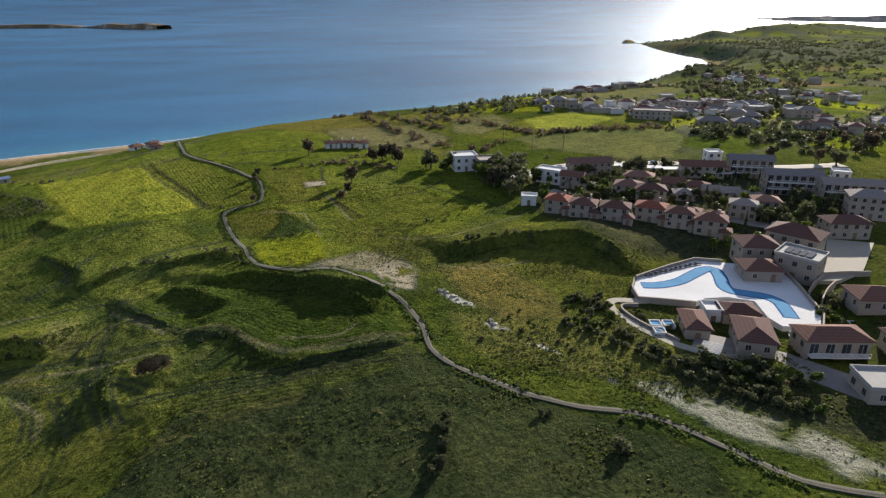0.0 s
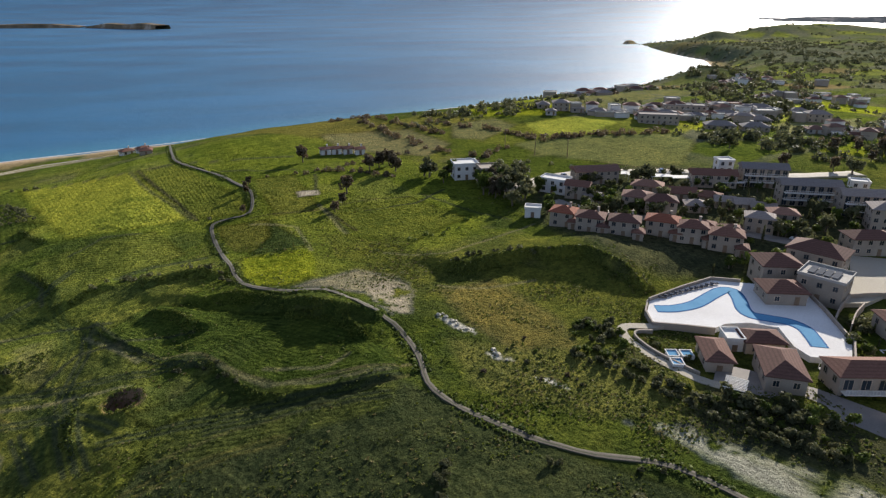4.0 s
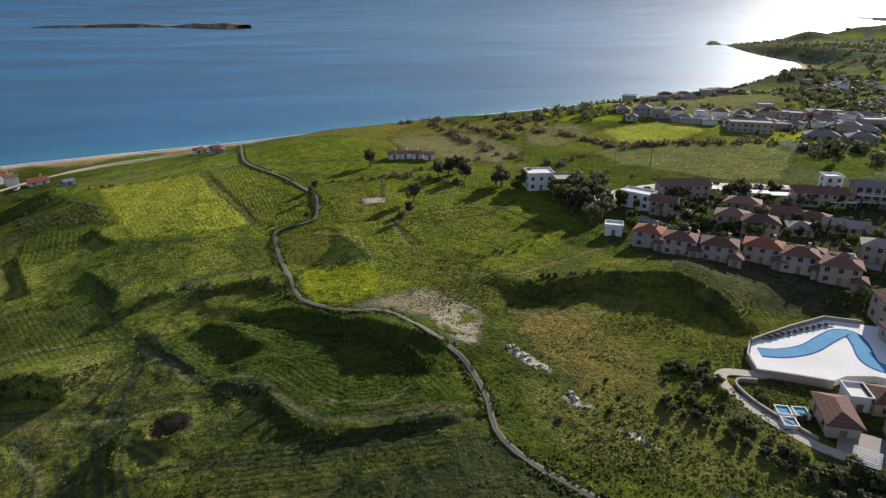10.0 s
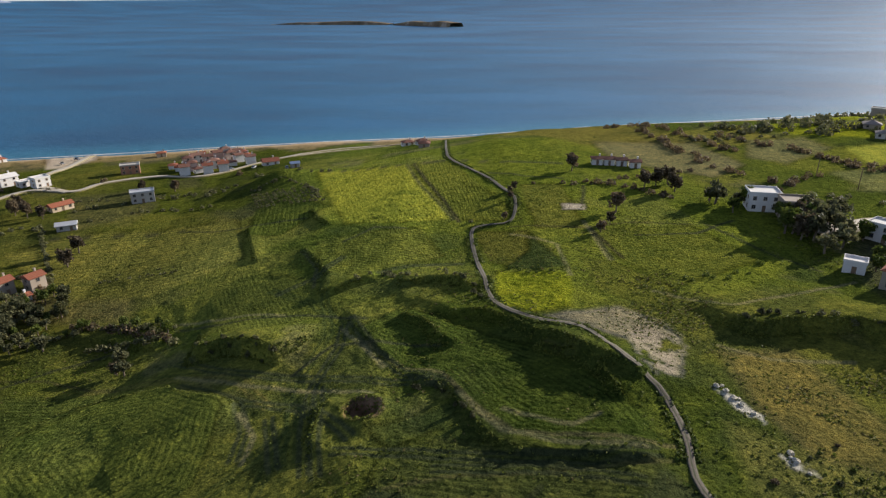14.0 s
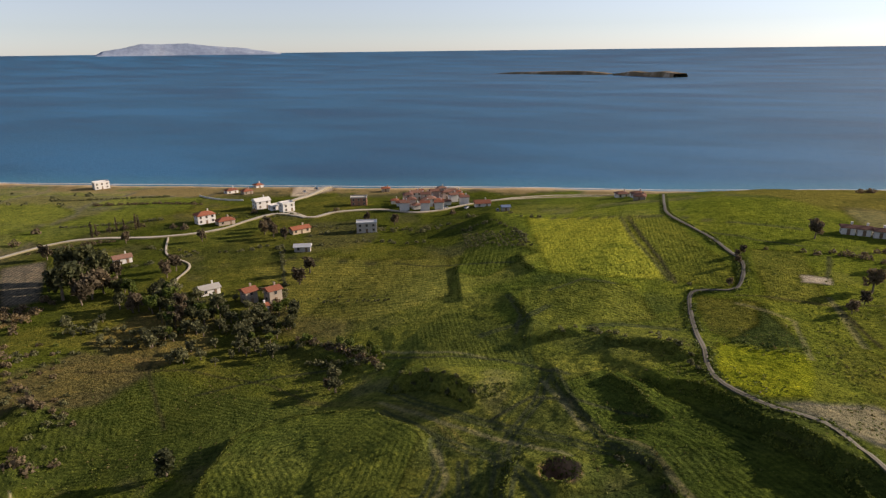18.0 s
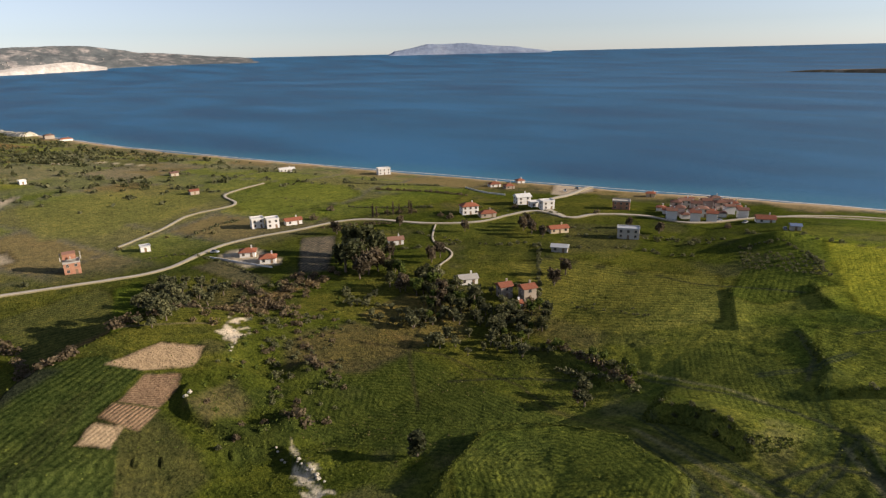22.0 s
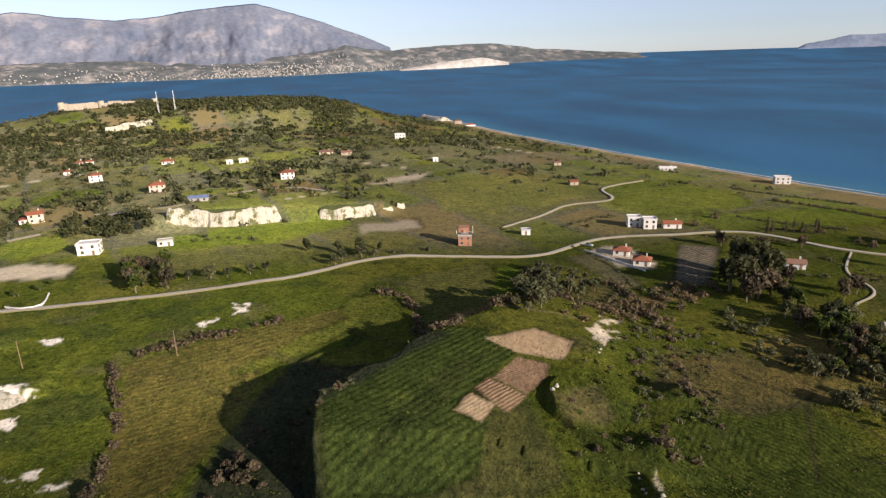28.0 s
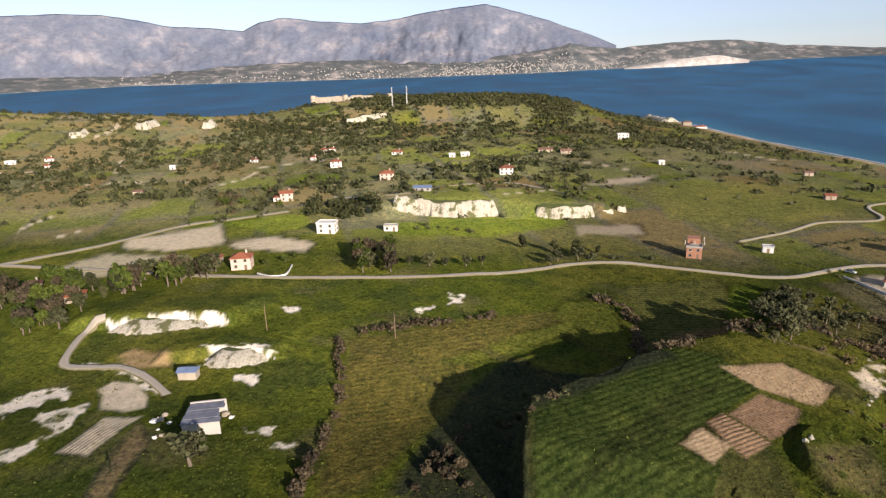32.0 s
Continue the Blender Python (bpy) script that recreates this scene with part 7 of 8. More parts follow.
# low walls and a fence by the houses in the west
for line, high, label in (([(-257, -87), (-254, -80), (-257, -75), (-269, -77)], 0.7, "low white garden wall by the road"), ([(-292, 147), (-274, 154), (-258, 161)], 0.8, "low white wall round a paved yard"), ([(-328, 357), (-304, 350), (-286, 353)], 1.0, "low white wall along the beach lane")):
    wall = base_empty("garden_wall", 0, 0, 0, 0, label, "wall")
    c = curve_points(line, 2.0)
    z = height(c[:, 0], c[:, 1])
    for k in range(len(c) - 1):
        a, b = c[k], c[k + 1]
        bm = bmesh.new()
        length = float(np.hypot(*(b - a)))
        block(bm, 0, -0.15, -0.6, length + 0.05, 0.15, high)
        panel = part("wall_panel", bm, MAT_WHITE, wall)
        panel.matrix_basis = pose(a[0], a[1], float(z[k]), 0, 0, math.degrees(math.atan2(b[1] - a[1], b[0] - a[0])))

# fence along the meadow behind the resort
fence = base_empty("fence", 0, 0, 0, 0, "post and rail fence along the meadow", "fence")
c = curve_points([(159, 234), (168, 224), (181, 215), (191, 210)], 2.5)
z = height(c[:, 0], c[:, 1])
post_mesh, rail_mesh = block_mesh("post", (-0.08, -0.08, -0.4, 0.08, 0.08, 1.4)), block_mesh("rail", (0, -0.03, 1.0, 2.6, 0.03, 1.12))
for k in range(len(c) - 1):
    turn = math.degrees(math.atan2(c[k + 1][1] - c[k][1], c[k + 1][0] - c[k][0]))
    for name, me in (("post", post_mesh), ("rail", rail_mesh)):
        link_mesh(name, me, MAT_WOOD, fence).matrix_basis = pose(c[k][0], c[k][1], float(z[k]), 0, 0, turn)


def vehicle(x, y, turn, paint, label, long=4.4):
    """A parked car: body, glazed cabin, wheels with rims."""
    car = base_empty("car", x, y, turn, float(height(x, y)) + 0.45, label, "car", "parked cars")
    bm = bmesh.new()
    block(bm, -long / 2, -0.85, 0.3, long / 2, 0.85, 0.85)
    bmesh.ops.bevel(bm, geom=list(bm.edges), offset=0.12, segments=2, affect="EDGES")
    part("body", bm, paint, car)
    bm = bmesh.new()
    v = block(bm, -long * 0.30, -0.75, 0.85, long * 0.22, 0.75, 1.45)
    for q in v[4:]:
        q.co.x *= 0.75
        q.co.y *= 0.85
    part("cabin", bm, MAT_GLASS, car, "dark glazed cabin")
    for u in (-long * 0.3, long * 0.3):
        for w in (-0.82, 0.82):
            bm = bmesh.new()
            tube(bm, (u, w - 0.1, 0.32), (u, w + 0.1, 0.32), 0.32, 0.32, 12)
            wheel = part("wheel", bm, MAT_SOLAR, car, "black tyre")
            bm = bmesh.new()
            tube(bm, (u, w - 0.12, 0.32), (u, w + 0.12, 0.32), 0.18, 0.18, 10)
            part("rim", bm, MAT_METAL, wheel)
    return car


MAT_PAINT_WHITE = glass_material("white_car_paint", (0.6, 0.6, 0.6), 0.3)
MAT_PAINT_GREY = glass_material("grey_car_paint", (0.25, 0.26, 0.28), 0.3)
for k, (x, y) in enumerate([(-298, 152)] + [(-147, 371), (-133, 371), (-110, 361)] + [(-271, 401), (-271, 416)] + [(130, 222), (150, 221), (171, 215), (186, 208), (158, 136)]):
    vehicle(x, y, 40 + 25 * k, MAT_PAINT_WHITE if k % 2 == 0 else MAT_PAINT_GREY, "small white parked car" if k % 2 == 0 else "small grey parked car")

# ---- trees and shrubs ----
plant_row("gorse", [(30.1, 82.4), (28.1, 78.2), (25.8, 73.8), (23.8, 70.5)], 1.1, 1.5, 0.35, "overgrown strip in the meadow")
for x, y, high in ((53.2, 65.8, 2.6), (52.4, 64.6, 1.6), (45.4, 77.6, 1.4), (46.6, 77.2, 1.1), (57.5, 71.8, 0.9), (60.5, 70.2, 0.9)):
    plant("gorse", x, y, high)
plant("olive", -93.2, 164.4, 5.0)
plant("dark", -101.9, 111.9, 7.5)
for x, y, high in ((-156, 118, 3.6), (-153, 119, 2.6), (-134, 100, 3.8), (-131, 101, 3.0), (-137, 103, 2.4)):
    plant("brush", x, y, high, "dry bushes in the diggings")
plant("olive", -136.7, -47.1, 8.0)
plant("olive", -89.1, 158.7, 4.5)
plant("gorse", -3, 226, 1.3)
for x, y in [(-92, 160), (41, 218), (37, 210)]:
    plant("bare", x, y, 4.2)
# by the cottage row and the track
for x, y in [(36, 281), (70, 264), (70, 254), (65, 261), (60, 258), (45, 230)]:
    plant("bare", x, y, 7.5, "trees by the cottages")
plant_row("brush", [(39, 265), (48, 262), (58, 254), (67, 245)], 3.0, 2.4, 1.5)
plant_grove(["olive", "green", "bare"], [(75, 244), (101, 244), (113, 211), (106, 192), (94, 197), (82, 222)], 26, 6.5, "trees beside the resort")
for x, y in [(97, 206), (104, 215), (105, 207), (103, 224), (111, 223)]:
    plant("olive", x, y, 8.5, "trees beside the resort")
plant_row("brush", [(14, 262), (30, 262), (48, 268), (66, 276), (84, 284)], 4.0, 2.0, 1.5)
plant_row("shrub", [(43, 172), (51, 176), (64, 179), (76, 188)], 3.0, 1.2, 2.0)
plant_row("bare", [(8, 226), (10, 244), (11, 253)], 5.0, 4.0, 1.0)
# reed belts and hedges towards the shore
for line in ([(82, 371), (89, 325), (100, 283), (115, 265), (129, 276)], [(69, 394), (87, 395), (103, 351), (113, 321)], [(119, 356), (139, 329), (157, 296), (198, 291)], [(147, 308), (154, 290), (187, 290), (231, 287)]):
    plant_row("reed", line, 4.5, 3.2, 3.0, "reed belts")
    plant_row("brush", line, 8, 3.2, 4.0)
plant_row("gorse", [(120, 389), (138, 369), (178, 375), (225, 385)], 9, 4.0, 8.0)
plant_grove(["dark", "olive", "gorse"], [(122, 388), (164, 408), (216, 401), (212, 362), (163, 359), (127, 361)], 30, 6, "shore trees")
plant_row("gorse", [(123, 251), (141, 238), (159, 223), (181, 215)], 7, 2.0, 2.0)
# resort gardens
plant_grove(["green", "olive", "cypress", "dark"], [(98, 190), (112, 212), (150, 224), (205, 190), (215, 160), (180, 130), (140, 140), (118, 160)], 210, 4.4, "resort garden trees")
plant_row("shrub", [(104, 180), (118, 164), (132, 150), (146, 140)], 3.0, 1.6, 2.0, "resort hedges")
plant_grove(["green", "cypress", "shrub"], [(118, 128), (140, 132), (165, 130), (150, 112), (140, 128)], 22, 3.6, "resort garden trees")
plant_grove(["shrub", "gorse"], [(82, 104), (86, 104), (92, 96), (88, 90), (83, 96)], 12, 1.3, "villa garden shrubs")
plant_grove(["shrub", "gorse"], [(72.2, 116.2), (80.9, 112.7), (76.7, 103.3), (69.0, 99.9), (66.0, 105.7)], 30, 1.7, "bank shrubs")
plant_row("shrub", [(73.6, 101.8), (77.2, 89.4), (82.0, 80.0), (87.6, 70.4), (90.7, 62.4)], 2.4, 1.6, 1.0, "bank shrubs")
plant_row("gorse", [(73.1, 96.2), (76.7, 85.6), (82.5, 73.9), (87.8, 62.0)], 3.0, 1.6, 1.2, "bank shrubs")
# two bush rows added to imitate the ditch and shade below the retaining wall
plant_row("gorse", [(64.5, 104.5), (68, 99.5), (71.2, 93), (74.0, 86), (76.2, 80), (78.6, 74.5), (82, 70), (86, 65.5), (91, 60)], 1.5, 1.5, 0.6, "dense hedge below the resort")
plant_row("gorse", [(70, 104), (73, 98), (75.5, 91), (77.8, 84), (80, 78), (84, 72.5), (89, 66)], 1.7, 1.7, 0.6, "dense hedge below the resort")
plant_grove(["gorse", "green"], [(84, 84), (88, 80), (94, 74), (98, 68), (94, 66), (86, 73), (81, 80)], 22, 2.4, "villa garden shrubs")
plant_grove(["green", "gorse", "cypress"], [(117, 92), (124, 90), (128, 95), (140, 99), (136, 93), (126, 86), (120, 84)], 18, 2.2, "villa garden shrubs")
plant_row("cypress", [(128, 66), (118, 58), (110, 50)], 4, 4)
plant_grove(["shrub", "cypress", "green"], [(100, 97), (106, 89), (102, 78), (98, 88)], 5, 1.6)
plant_grove(["dark", "olive", "green", "bare"], [(225, 215), (300, 250), (380, 300), (330, 240), (250, 180)], 38, 6, "trees behind the resort")
plant_grove(["dark", "olive", "bare"], [(260, 320), (340, 300), (480, 400), (620, 560), (500, 560), (360, 430)], 90, 9, "village trees")
plant_grove(["dark"], [(470, 560), (520, 640), (590, 640), (590, 570), (520, 540)], 60, 9, "wooded coastal hill")
plant_grove(["dark", "olive"], [(640, 640), (760, 740), (900, 900), (900, 700), (760, 520)], 70, 10, "cliff wood")
plant_grove(["dark", "olive", "bare", "green"], [(232, 440), (280, 480), (352, 520), (380, 490), (300, 440), (250, 415)], 40, 6, "village trees")
plant_grove(["dark", "dark", "olive"], [(246, 352), (300, 372), (352, 350), (340, 300), (280, 296), (254, 318)], 44, 6, "village trees")
plant_grove(["dark"], [(352, 372), (372, 388), (384, 352), (366, 326), (352, 336)], 26, 13, "tall dark village trees")
plant_grove(["dark", "olive"], [(226, 262), (262, 282), (296, 262), (268, 226), (238, 226)], 36, 8, "dark pines behind the resort")
plant_grove(["olive", "bare", "dark"], [(280, 240), (330, 268), (372, 262), (330, 216), (290, 200)], 34, 7, "trees behind the resort")
plant_grove(["olive"], [(95, 345), (140, 375), (150, 350), (115, 335)], 24, 3.0, "young orchard", 6)
# shrubs on the terraces
for line, key, high in (([(-11.3, 129.9), (-5.9, 130.9), (-0.6, 123.5), (1.1, 118.5)], "gorse", 1.0), ([(-34, 184), (-24, 187), (-17, 181)], "gorse", 1.6), ([(-10, 184), (-2, 173), (1, 164)], "gorse", 1.4), ([(-119, 181), (-103, 185), (-91, 183)], "gorse", 1.8),
                        ([(9, 185), (16, 177), (23, 181)], "shrub", 1.0), ([(58, 152), (69, 155), (83, 150)], "gorse", 1.3), ([(-68, 158), (-56, 155), (-44, 147)], "gorse", 1.2), ([(-109, 314), (-94, 318), (-74, 295)], "gorse", 1.6)):
    plant_row(key, line, 2.2, high, 1.2)
plant_grove(["shrub", "gorse", "brush"], [(44.8, 109.3), (56.3, 116.8), (64.6, 109.2), (68.6, 99.1), (53.6, 96.8), (43.9, 100.5)], 8, 0.8, "scrub beside the track")
plant_grove(["shrub", "gorse"], [(45.8, 115.0), (67.2, 107.5), (68.0, 87.2), (72.1, 75.7), (54.9, 82.0), (45.3, 95.4)], 8, 0.7, "scrub beside the track")
# mound with rows of vines
for k in range(6):
    plant_row("gorse", [(-112 + 2.5 * k, 312 - 5.0 * k), (-98 + 2.5 * k, 309 - 5.0 * k), (-80 + 2.5 * k, 304 - 5.0 * k)], 2.4, 1.5, 0.3, "mound hedge rows")
# grove round the gabled houses
plant_grove(["olive"], [(-178, 164), (-162, 178), (-149, 193), (-130, 194), (-113, 173), (-129, 164), (-147, 153)], 46, 3.8, "olive grove")
plant_grove(["green", "dark", "olive"], [(-202, 205), (-178, 203), (-154, 199), (-137, 211), (-124, 193), (-156, 183), (-188, 185)], 34, 5.5, "garden trees")
for x, y in [(-229, 181), (-230, 188), (-219, 186), (-220, 192), (-248, 198), (-241, 202), (-230, 199), (-217, 180)]:
    plant("dark" if x < -225 else "bare", x, y, 16 if x < -225 else 11, "tall trees by the gravel yard")
for x, y in [(-283, 213), (-320, 222), (-332, 242), (-230, 207), (-214, 285), (-206, 282), (-157, 244), (-153, 231), (-211, 216), (-214, 224)]:
    plant("bare", x, y, 8)
plant_row("poplar", [(-296, 247), (-295, 254), (-294, 261), (-290, 266), (-288, 270)], 5, 8, 0.5, "poplar row")
plant_row("brush", [(-186, 132), (-222, 137), (-249, 140)], 3.5, 3.0, 3.0)
plant_grove(["brush", "reed", "gorse"], [(-243, 137), (-230, 160), (-200, 143), (-209, 119)], 36, 2.4, "ditch thicket")
plant_row("gorse", [(-109, 173), (-89, 174), (-82, 172)], 2.5, 2.2, 1.0)
plant_row("gorse", [(-168, 204), (-158, 218), (-129, 222), (-107, 224)], 6, 1.0, 1.0)
plant_row("gorse", [(-188, 292), (-166, 314), (-131, 322)], 5, 2.4, 2.5)
plant_row("green", [(-135, 182), (-121, 179), (-109, 184), (-95, 182), (-87, 180)], 4.0, 3.6, 2.0, "hedge trees below the grove")
plant_row("gorse", [(-135, 182), (-121, 179), (-109, 184), (-95, 182), (-87, 180)], 2.5, 2.4, 1.5)
plant_grove(["olive", "green", "olive"], [(-191, 187), (-157, 224), (-123, 182), (-141, 172), (-164, 160)], 22, 3.8, "olive grove")
plant_grove(["dark", "bare", "dark", "green"], [(-222, 196), (-196, 200), (-170, 196), (-150, 182), (-168, 172), (-196, 180)], 30, 6, "ragged trees of the grove")
plant_grove(["gorse", "olive"], [(-220, 165), (-188, 174), (-168, 168), (-154, 162), (-172, 156), (-196, 158)], 26, 2.6, "bushes in the rough grove")
plant_grove(["gorse", "brush"], [(-203, 126), (-194, 144), (-142, 130), (-127, 111), (-135, 98), (-161, 103)], 46, 1.8, "rough scrub")
for x, y in [(-251, 322), (-221, 297), (-219, 290), (-263, 278), (-271, 247), (-205, 341), (-176, 327), (-137, 359), (-159, 328), (-198, 281), (-236, 263), (-251, 302)]:
    plant("bare", x, y, 6.5, "bare trees of the plain")
plant_row("bare", [(-300, 255), (-295, 266), (-279, 277), (-257, 278)], 7, 5, 2.0, "bare trees of the plain")
for line in ([(-203, 265), (-182, 274), (-155, 295), (-125, 298)], [(-203, 303), (-162, 319), (-126, 330)], [(-283, 308), (-243, 313), (-221, 328)], [(-126, 353), (-92, 328), (-79, 331)], [(-253, 244), (-222, 248), (-201, 262)]):
    plant_row("gorse", line, 3.5, 1.8, 1.6)
for line, key, high in (([(-192, 270), (-176, 250), (-163, 234), (-150, 216)], "gorse", 2.0), ([(-150, 214), (-146, 200), (-142, 186)], "brush", 2.2), ([(-132, 218), (-118, 218), (-104, 218)], "gorse", 1.0), ([(-120, 186), (-108, 182), (-96, 179), (-84, 174)], "brush", 2.6),
                        ([(-311, 122), (-305, 140), (-290, 146), (-262, 150), (-243, 147)], "gorse", 1.4), ([(-180, 148), (-172, 157), (-160, 166)], "gorse", 1.6), ([(-245, 212), (-232, 226), (-224, 244)], "gorse", 2.0), ([(-300, 215), (-292, 232), (-280, 246)], "brush", 2.2),
                        ([(-330, 255), (-310, 268), (-290, 290)], "gorse", 2.0), ([(-360, 300), (-330, 318), (-300, 330)], "brush", 2.4), ([(-400, 300), (-372, 322), (-345, 345)], "gorse", 2.0)):
    plant_row(key, line, 2.2, high, 0.9)
# orchard and thickets by the valley road
plant_grove(["olive"], [(-201, 83), (-253, 102), (-271, 119), (-253, 133), (-229, 128), (-219, 110), (-195, 89)], 64, 4.6, "old olive orchard")
plant_grove(["brush", "reed"], [(-196, 97), (-235, 141), (-242, 171), (-231, 187), (-210, 143), (-195, 117)], 60, 2.6, "ditch thicket")
for line in ([(-251, 46), (-240, 56), (-198, 56), (-194, 61)], [(-190, 59), (-192, 62), (-194, 66)], [(-206, 80), (-214, 104), (-221, 129)], [(-204, -32), (-212, -20), (-221, -2), (-228, 10)]):
    plant_row("brush", line, 2.6, 3.2, 1.2, "thicket along the scarp")
plant_row("brush", [(-203, -35), (-188, -31), (-171, -25), (-156, -23), (-140, -22), (-131.4, -22.0)], 2.0, 2.4, 0.8, "ditch thicket")
plant_row("brush", [(-144, 3), (-154, 7), (-166, 9)], 3.0, 2.2, 2.0)
plant_grove(["brush", "bare", "dark", "brush"], [(-162, 4), (-189, 13), (-172, 38), (-156, 27), (-145, 22), (-133.6, 22.0), (-136.3, 1.0)], 16, 2.0, "gully thicket")
plant_grove(["gorse", "brush", "shrub"], [(-163, 84), (-186, 114), (-211, 167), (-132, 114), (-134, 79), (-146, 77)], 80, 1.5, "rough scrub")
plant_row("gorse", [(-157, 26), (-160, 30), (-161, 32)], 2.0, 1.4, 0.5)
# along the road in the west
for line, key, gap, high in (([(-273, -48), (-277, -34), (-277, -20), (-281, 1)], "olive", 6, 5), ([(-297, -59), (-289, -48), (-287, -37)], "bare", 6, 7), ([(-288, 29), (-300, 49), (-303, 73)], "olive", 6, 5), ([(-309, 17), (-304, 32), (-308, 52)], "dark", 8, 6),
                             ([(-244, -135), (-248, -125), (-252, -115), (-260, -106)], "olive", 4, 8), ([(-257, -139), (-261, -128), (-266, -118)], "olive", 5, 8), ([(-268, -89), (-272, -83), (-278, -81)], "green", 4, 4), ([(-218, -169), (-208, -149), (-205, -135), (-225, -133)], "dark", 7, 7),
                             ([(-331, -47), (-338, -28), (-334, -7)], "gorse", 3, 2), ([(-329, -273), (-336, -258), (-357, -260)], "olive", 7, 5), ([(-359, -160), (-373, -146), (-388, -138)], "olive", 7, 5), ([(-334, 154), (-345, 171), (-352, 191)], "gorse", 5, 2.5),
                             ([(-742, 26), (-670, 48), (-647, 74)], "dark", 9, 6), ([(-606, 76), (-615, 116), (-668, 124)], "olive", 8, 4)):
    plant_row(key, line, gap, high, 1.5)
plant_grove(["dark"], [(-357, -106), (-403, -114), (-399, -76), (-356, -61), (-346, -75)], 46, 9, "dark wood on the slope")
plant_grove(["olive", "bare", "green"], [(-194, -143), (-218, -156), (-216, -142), (-197, -124), (-191, -132)], 14, 6)
plant_grove(["olive", "dark"], [(-605, 69), (-615, 116), (-712, 125), (-668, 81)], 30, 4.5, "hillside grove")
plant_grove(["olive", "green", "dark"], [(-463, -77), (-500, 1), (-408, -1), (-393, -40)], 24, 5)
plant_grove(["dark", "green", "bare"], [(-244, -141), (-262, -107), (-248, -99), (-228, -127)], 26, 8.5, "trees along the road")
plant_grove(["bare", "dark", "green"], [(-292, -60), (-299, -42), (-265, -32), (-259, -44)], 14, 7, "trees along the road")
plant_grove(["dark", "green", "bare"], [(-229, -180), (-242, -166), (-231, -135), (-210, -135), (-196, -149)], 24, 7.5, "trees round the low house")
plant_grove(["dark", "bare", "green"], [(-416, -191), (-434, -162), (-405, -127), (-370, -130), (-359, -156)], 26, 7, "hillside grove")
plant_grove(["dark", "bare"], [(-549, -267), (-582, -256), (-494, -208), (-480, -225)], 12, 8, "hillside grove")
plant("cypress", -131.9, -62.6, 3.5)
plant("cypress", -333.5, -161.2, 5.0)


# scrub and groves too many to count
def clump_mesh(name, x, y, z, size, leaves, leaf, tall, mat, label, seed, category="scrub"):
    """Many small bushes as one piece: a few leaf clumps for each."""
    g = np.random.default_rng(seed)
    n = len(x) * leaves
    c = np.repeat(np.stack([x, y, z], -1), leaves, 0)
    s = np.repeat(size, leaves)[:, None]
    d = g.normal(size=(n, 3))
    d /= np.linalg.norm(d, axis=1, keepdims=True)
    d[:, 2] = np.abs(d[:, 2])
    at = c + d * s * (0.45 + 0.55 * g.random((n, 1))) * np.array([1, 1, tall])
    out = d + 0.6 * g.normal(size=(n, 3))
    out /= np.linalg.norm(out, axis=1, keepdims=True)
    u = np.cross(out, g.normal(size=(n, 3)))
    u /= np.linalg.norm(u, axis=1, keepdims=True)
    v = np.cross(out, u)
    k = s * leaf * (0.6 + 0.8 * g.random((n, 1)))
    verts = np.stack([at - u * k, at - v * k * 0.8, at + u * k, at + v * k * 0.8], 1).reshape(-1, 3)
    me = bpy.data.meshes.new(name)
    me.vertices.add(4 * n)
    me.vertices.foreach_set("co", verts.astype(np.float32).ravel())
    me.loops.add(4 * n)
    me.loops.foreach_set("vertex_index", np.arange(4 * n, dtype=np.int32))
    me.polygons.add(n)
    me.polygons.foreach_set("loop_start", np.arange(0, 4 * n, 4, dtype=np.int32))
    me.update(calc_edges=True)
    me.materials.append(mat)
    return tagged(new(name, me), label, category, kind="stuff")


def scrub_patch(name, test, count, span, size, mat, label, seed, tall=0.8, leaves=14, leaf=0.42):
    g = np.random.default_rng(seed)
    out = []
    while len(out) < count:
        x, y = g.uniform(span[0], span[1], 6000), g.uniform(span[2], span[3], 6000)
        keep = g.random(6000) < test(x, y)
        out += list(zip(x[keep], y[keep]))
    p = np.array(out[:count])
    return clump_mesh(name, p[:, 0], p[:, 1], height(p[:, 0], p[:, 1]), size * g.uniform(0.5, 1.5, count), leaves, leaf, tall, mat, label, seed)


for key, (mat, label) in {"shrub": (MAT_GREEN, "green shrubs along banks and hedges"), "brush": (MAT_TWIG, "leafless brown thickets along ditches and scarps"), "reed": (MAT_REED, "dry tan reed belts along ditches"), "gorse": (MAT_OLIVE, "dark green scrub along hedges and banks"), "olive": (MAT_OLIVE, "grey-green olive trees of far groves"), "dark": (MAT_PINE, "dark evergreen trees of far woods"), "green": (MAT_GREEN, "leafy green trees of far gardens"), "bare": (MAT_TWIG, "leafless brown trees of far fields")}.items():
    spots = BRUSHWOOD.get(key)
    if spots:
        p = np.array(spots)
        clump_mesh("distant_" + {"shrub": "shrubs", "brush": "thicket", "reed": "reeds", "gorse": "scrub", "olive": "olives", "dark": "evergreens", "green": "garden_trees", "bare": "bare_trees"}[key], p[:, 0], p[:, 1], height(p[:, 0], p[:, 1]), 1.5 * p[:, 2], 64, 0.21, 1.15, mat, label, 15)


def open_land(x, y):
    """Grazed and ploughed land with few bushes."""
    return 1 - 0.93 * np.maximum(smooth(45, 85, y) * smooth(-650, -600, x), smooth(-405, -385, x))


def hill_cover(x, y):
    d = inland(x, y)
    return open_land(x, y) * smooth(20, 60, d) * (smooth(0.46, 0.60, layered(x, y, 55, 91)) * smooth(-330, -460, x) + 0.10)


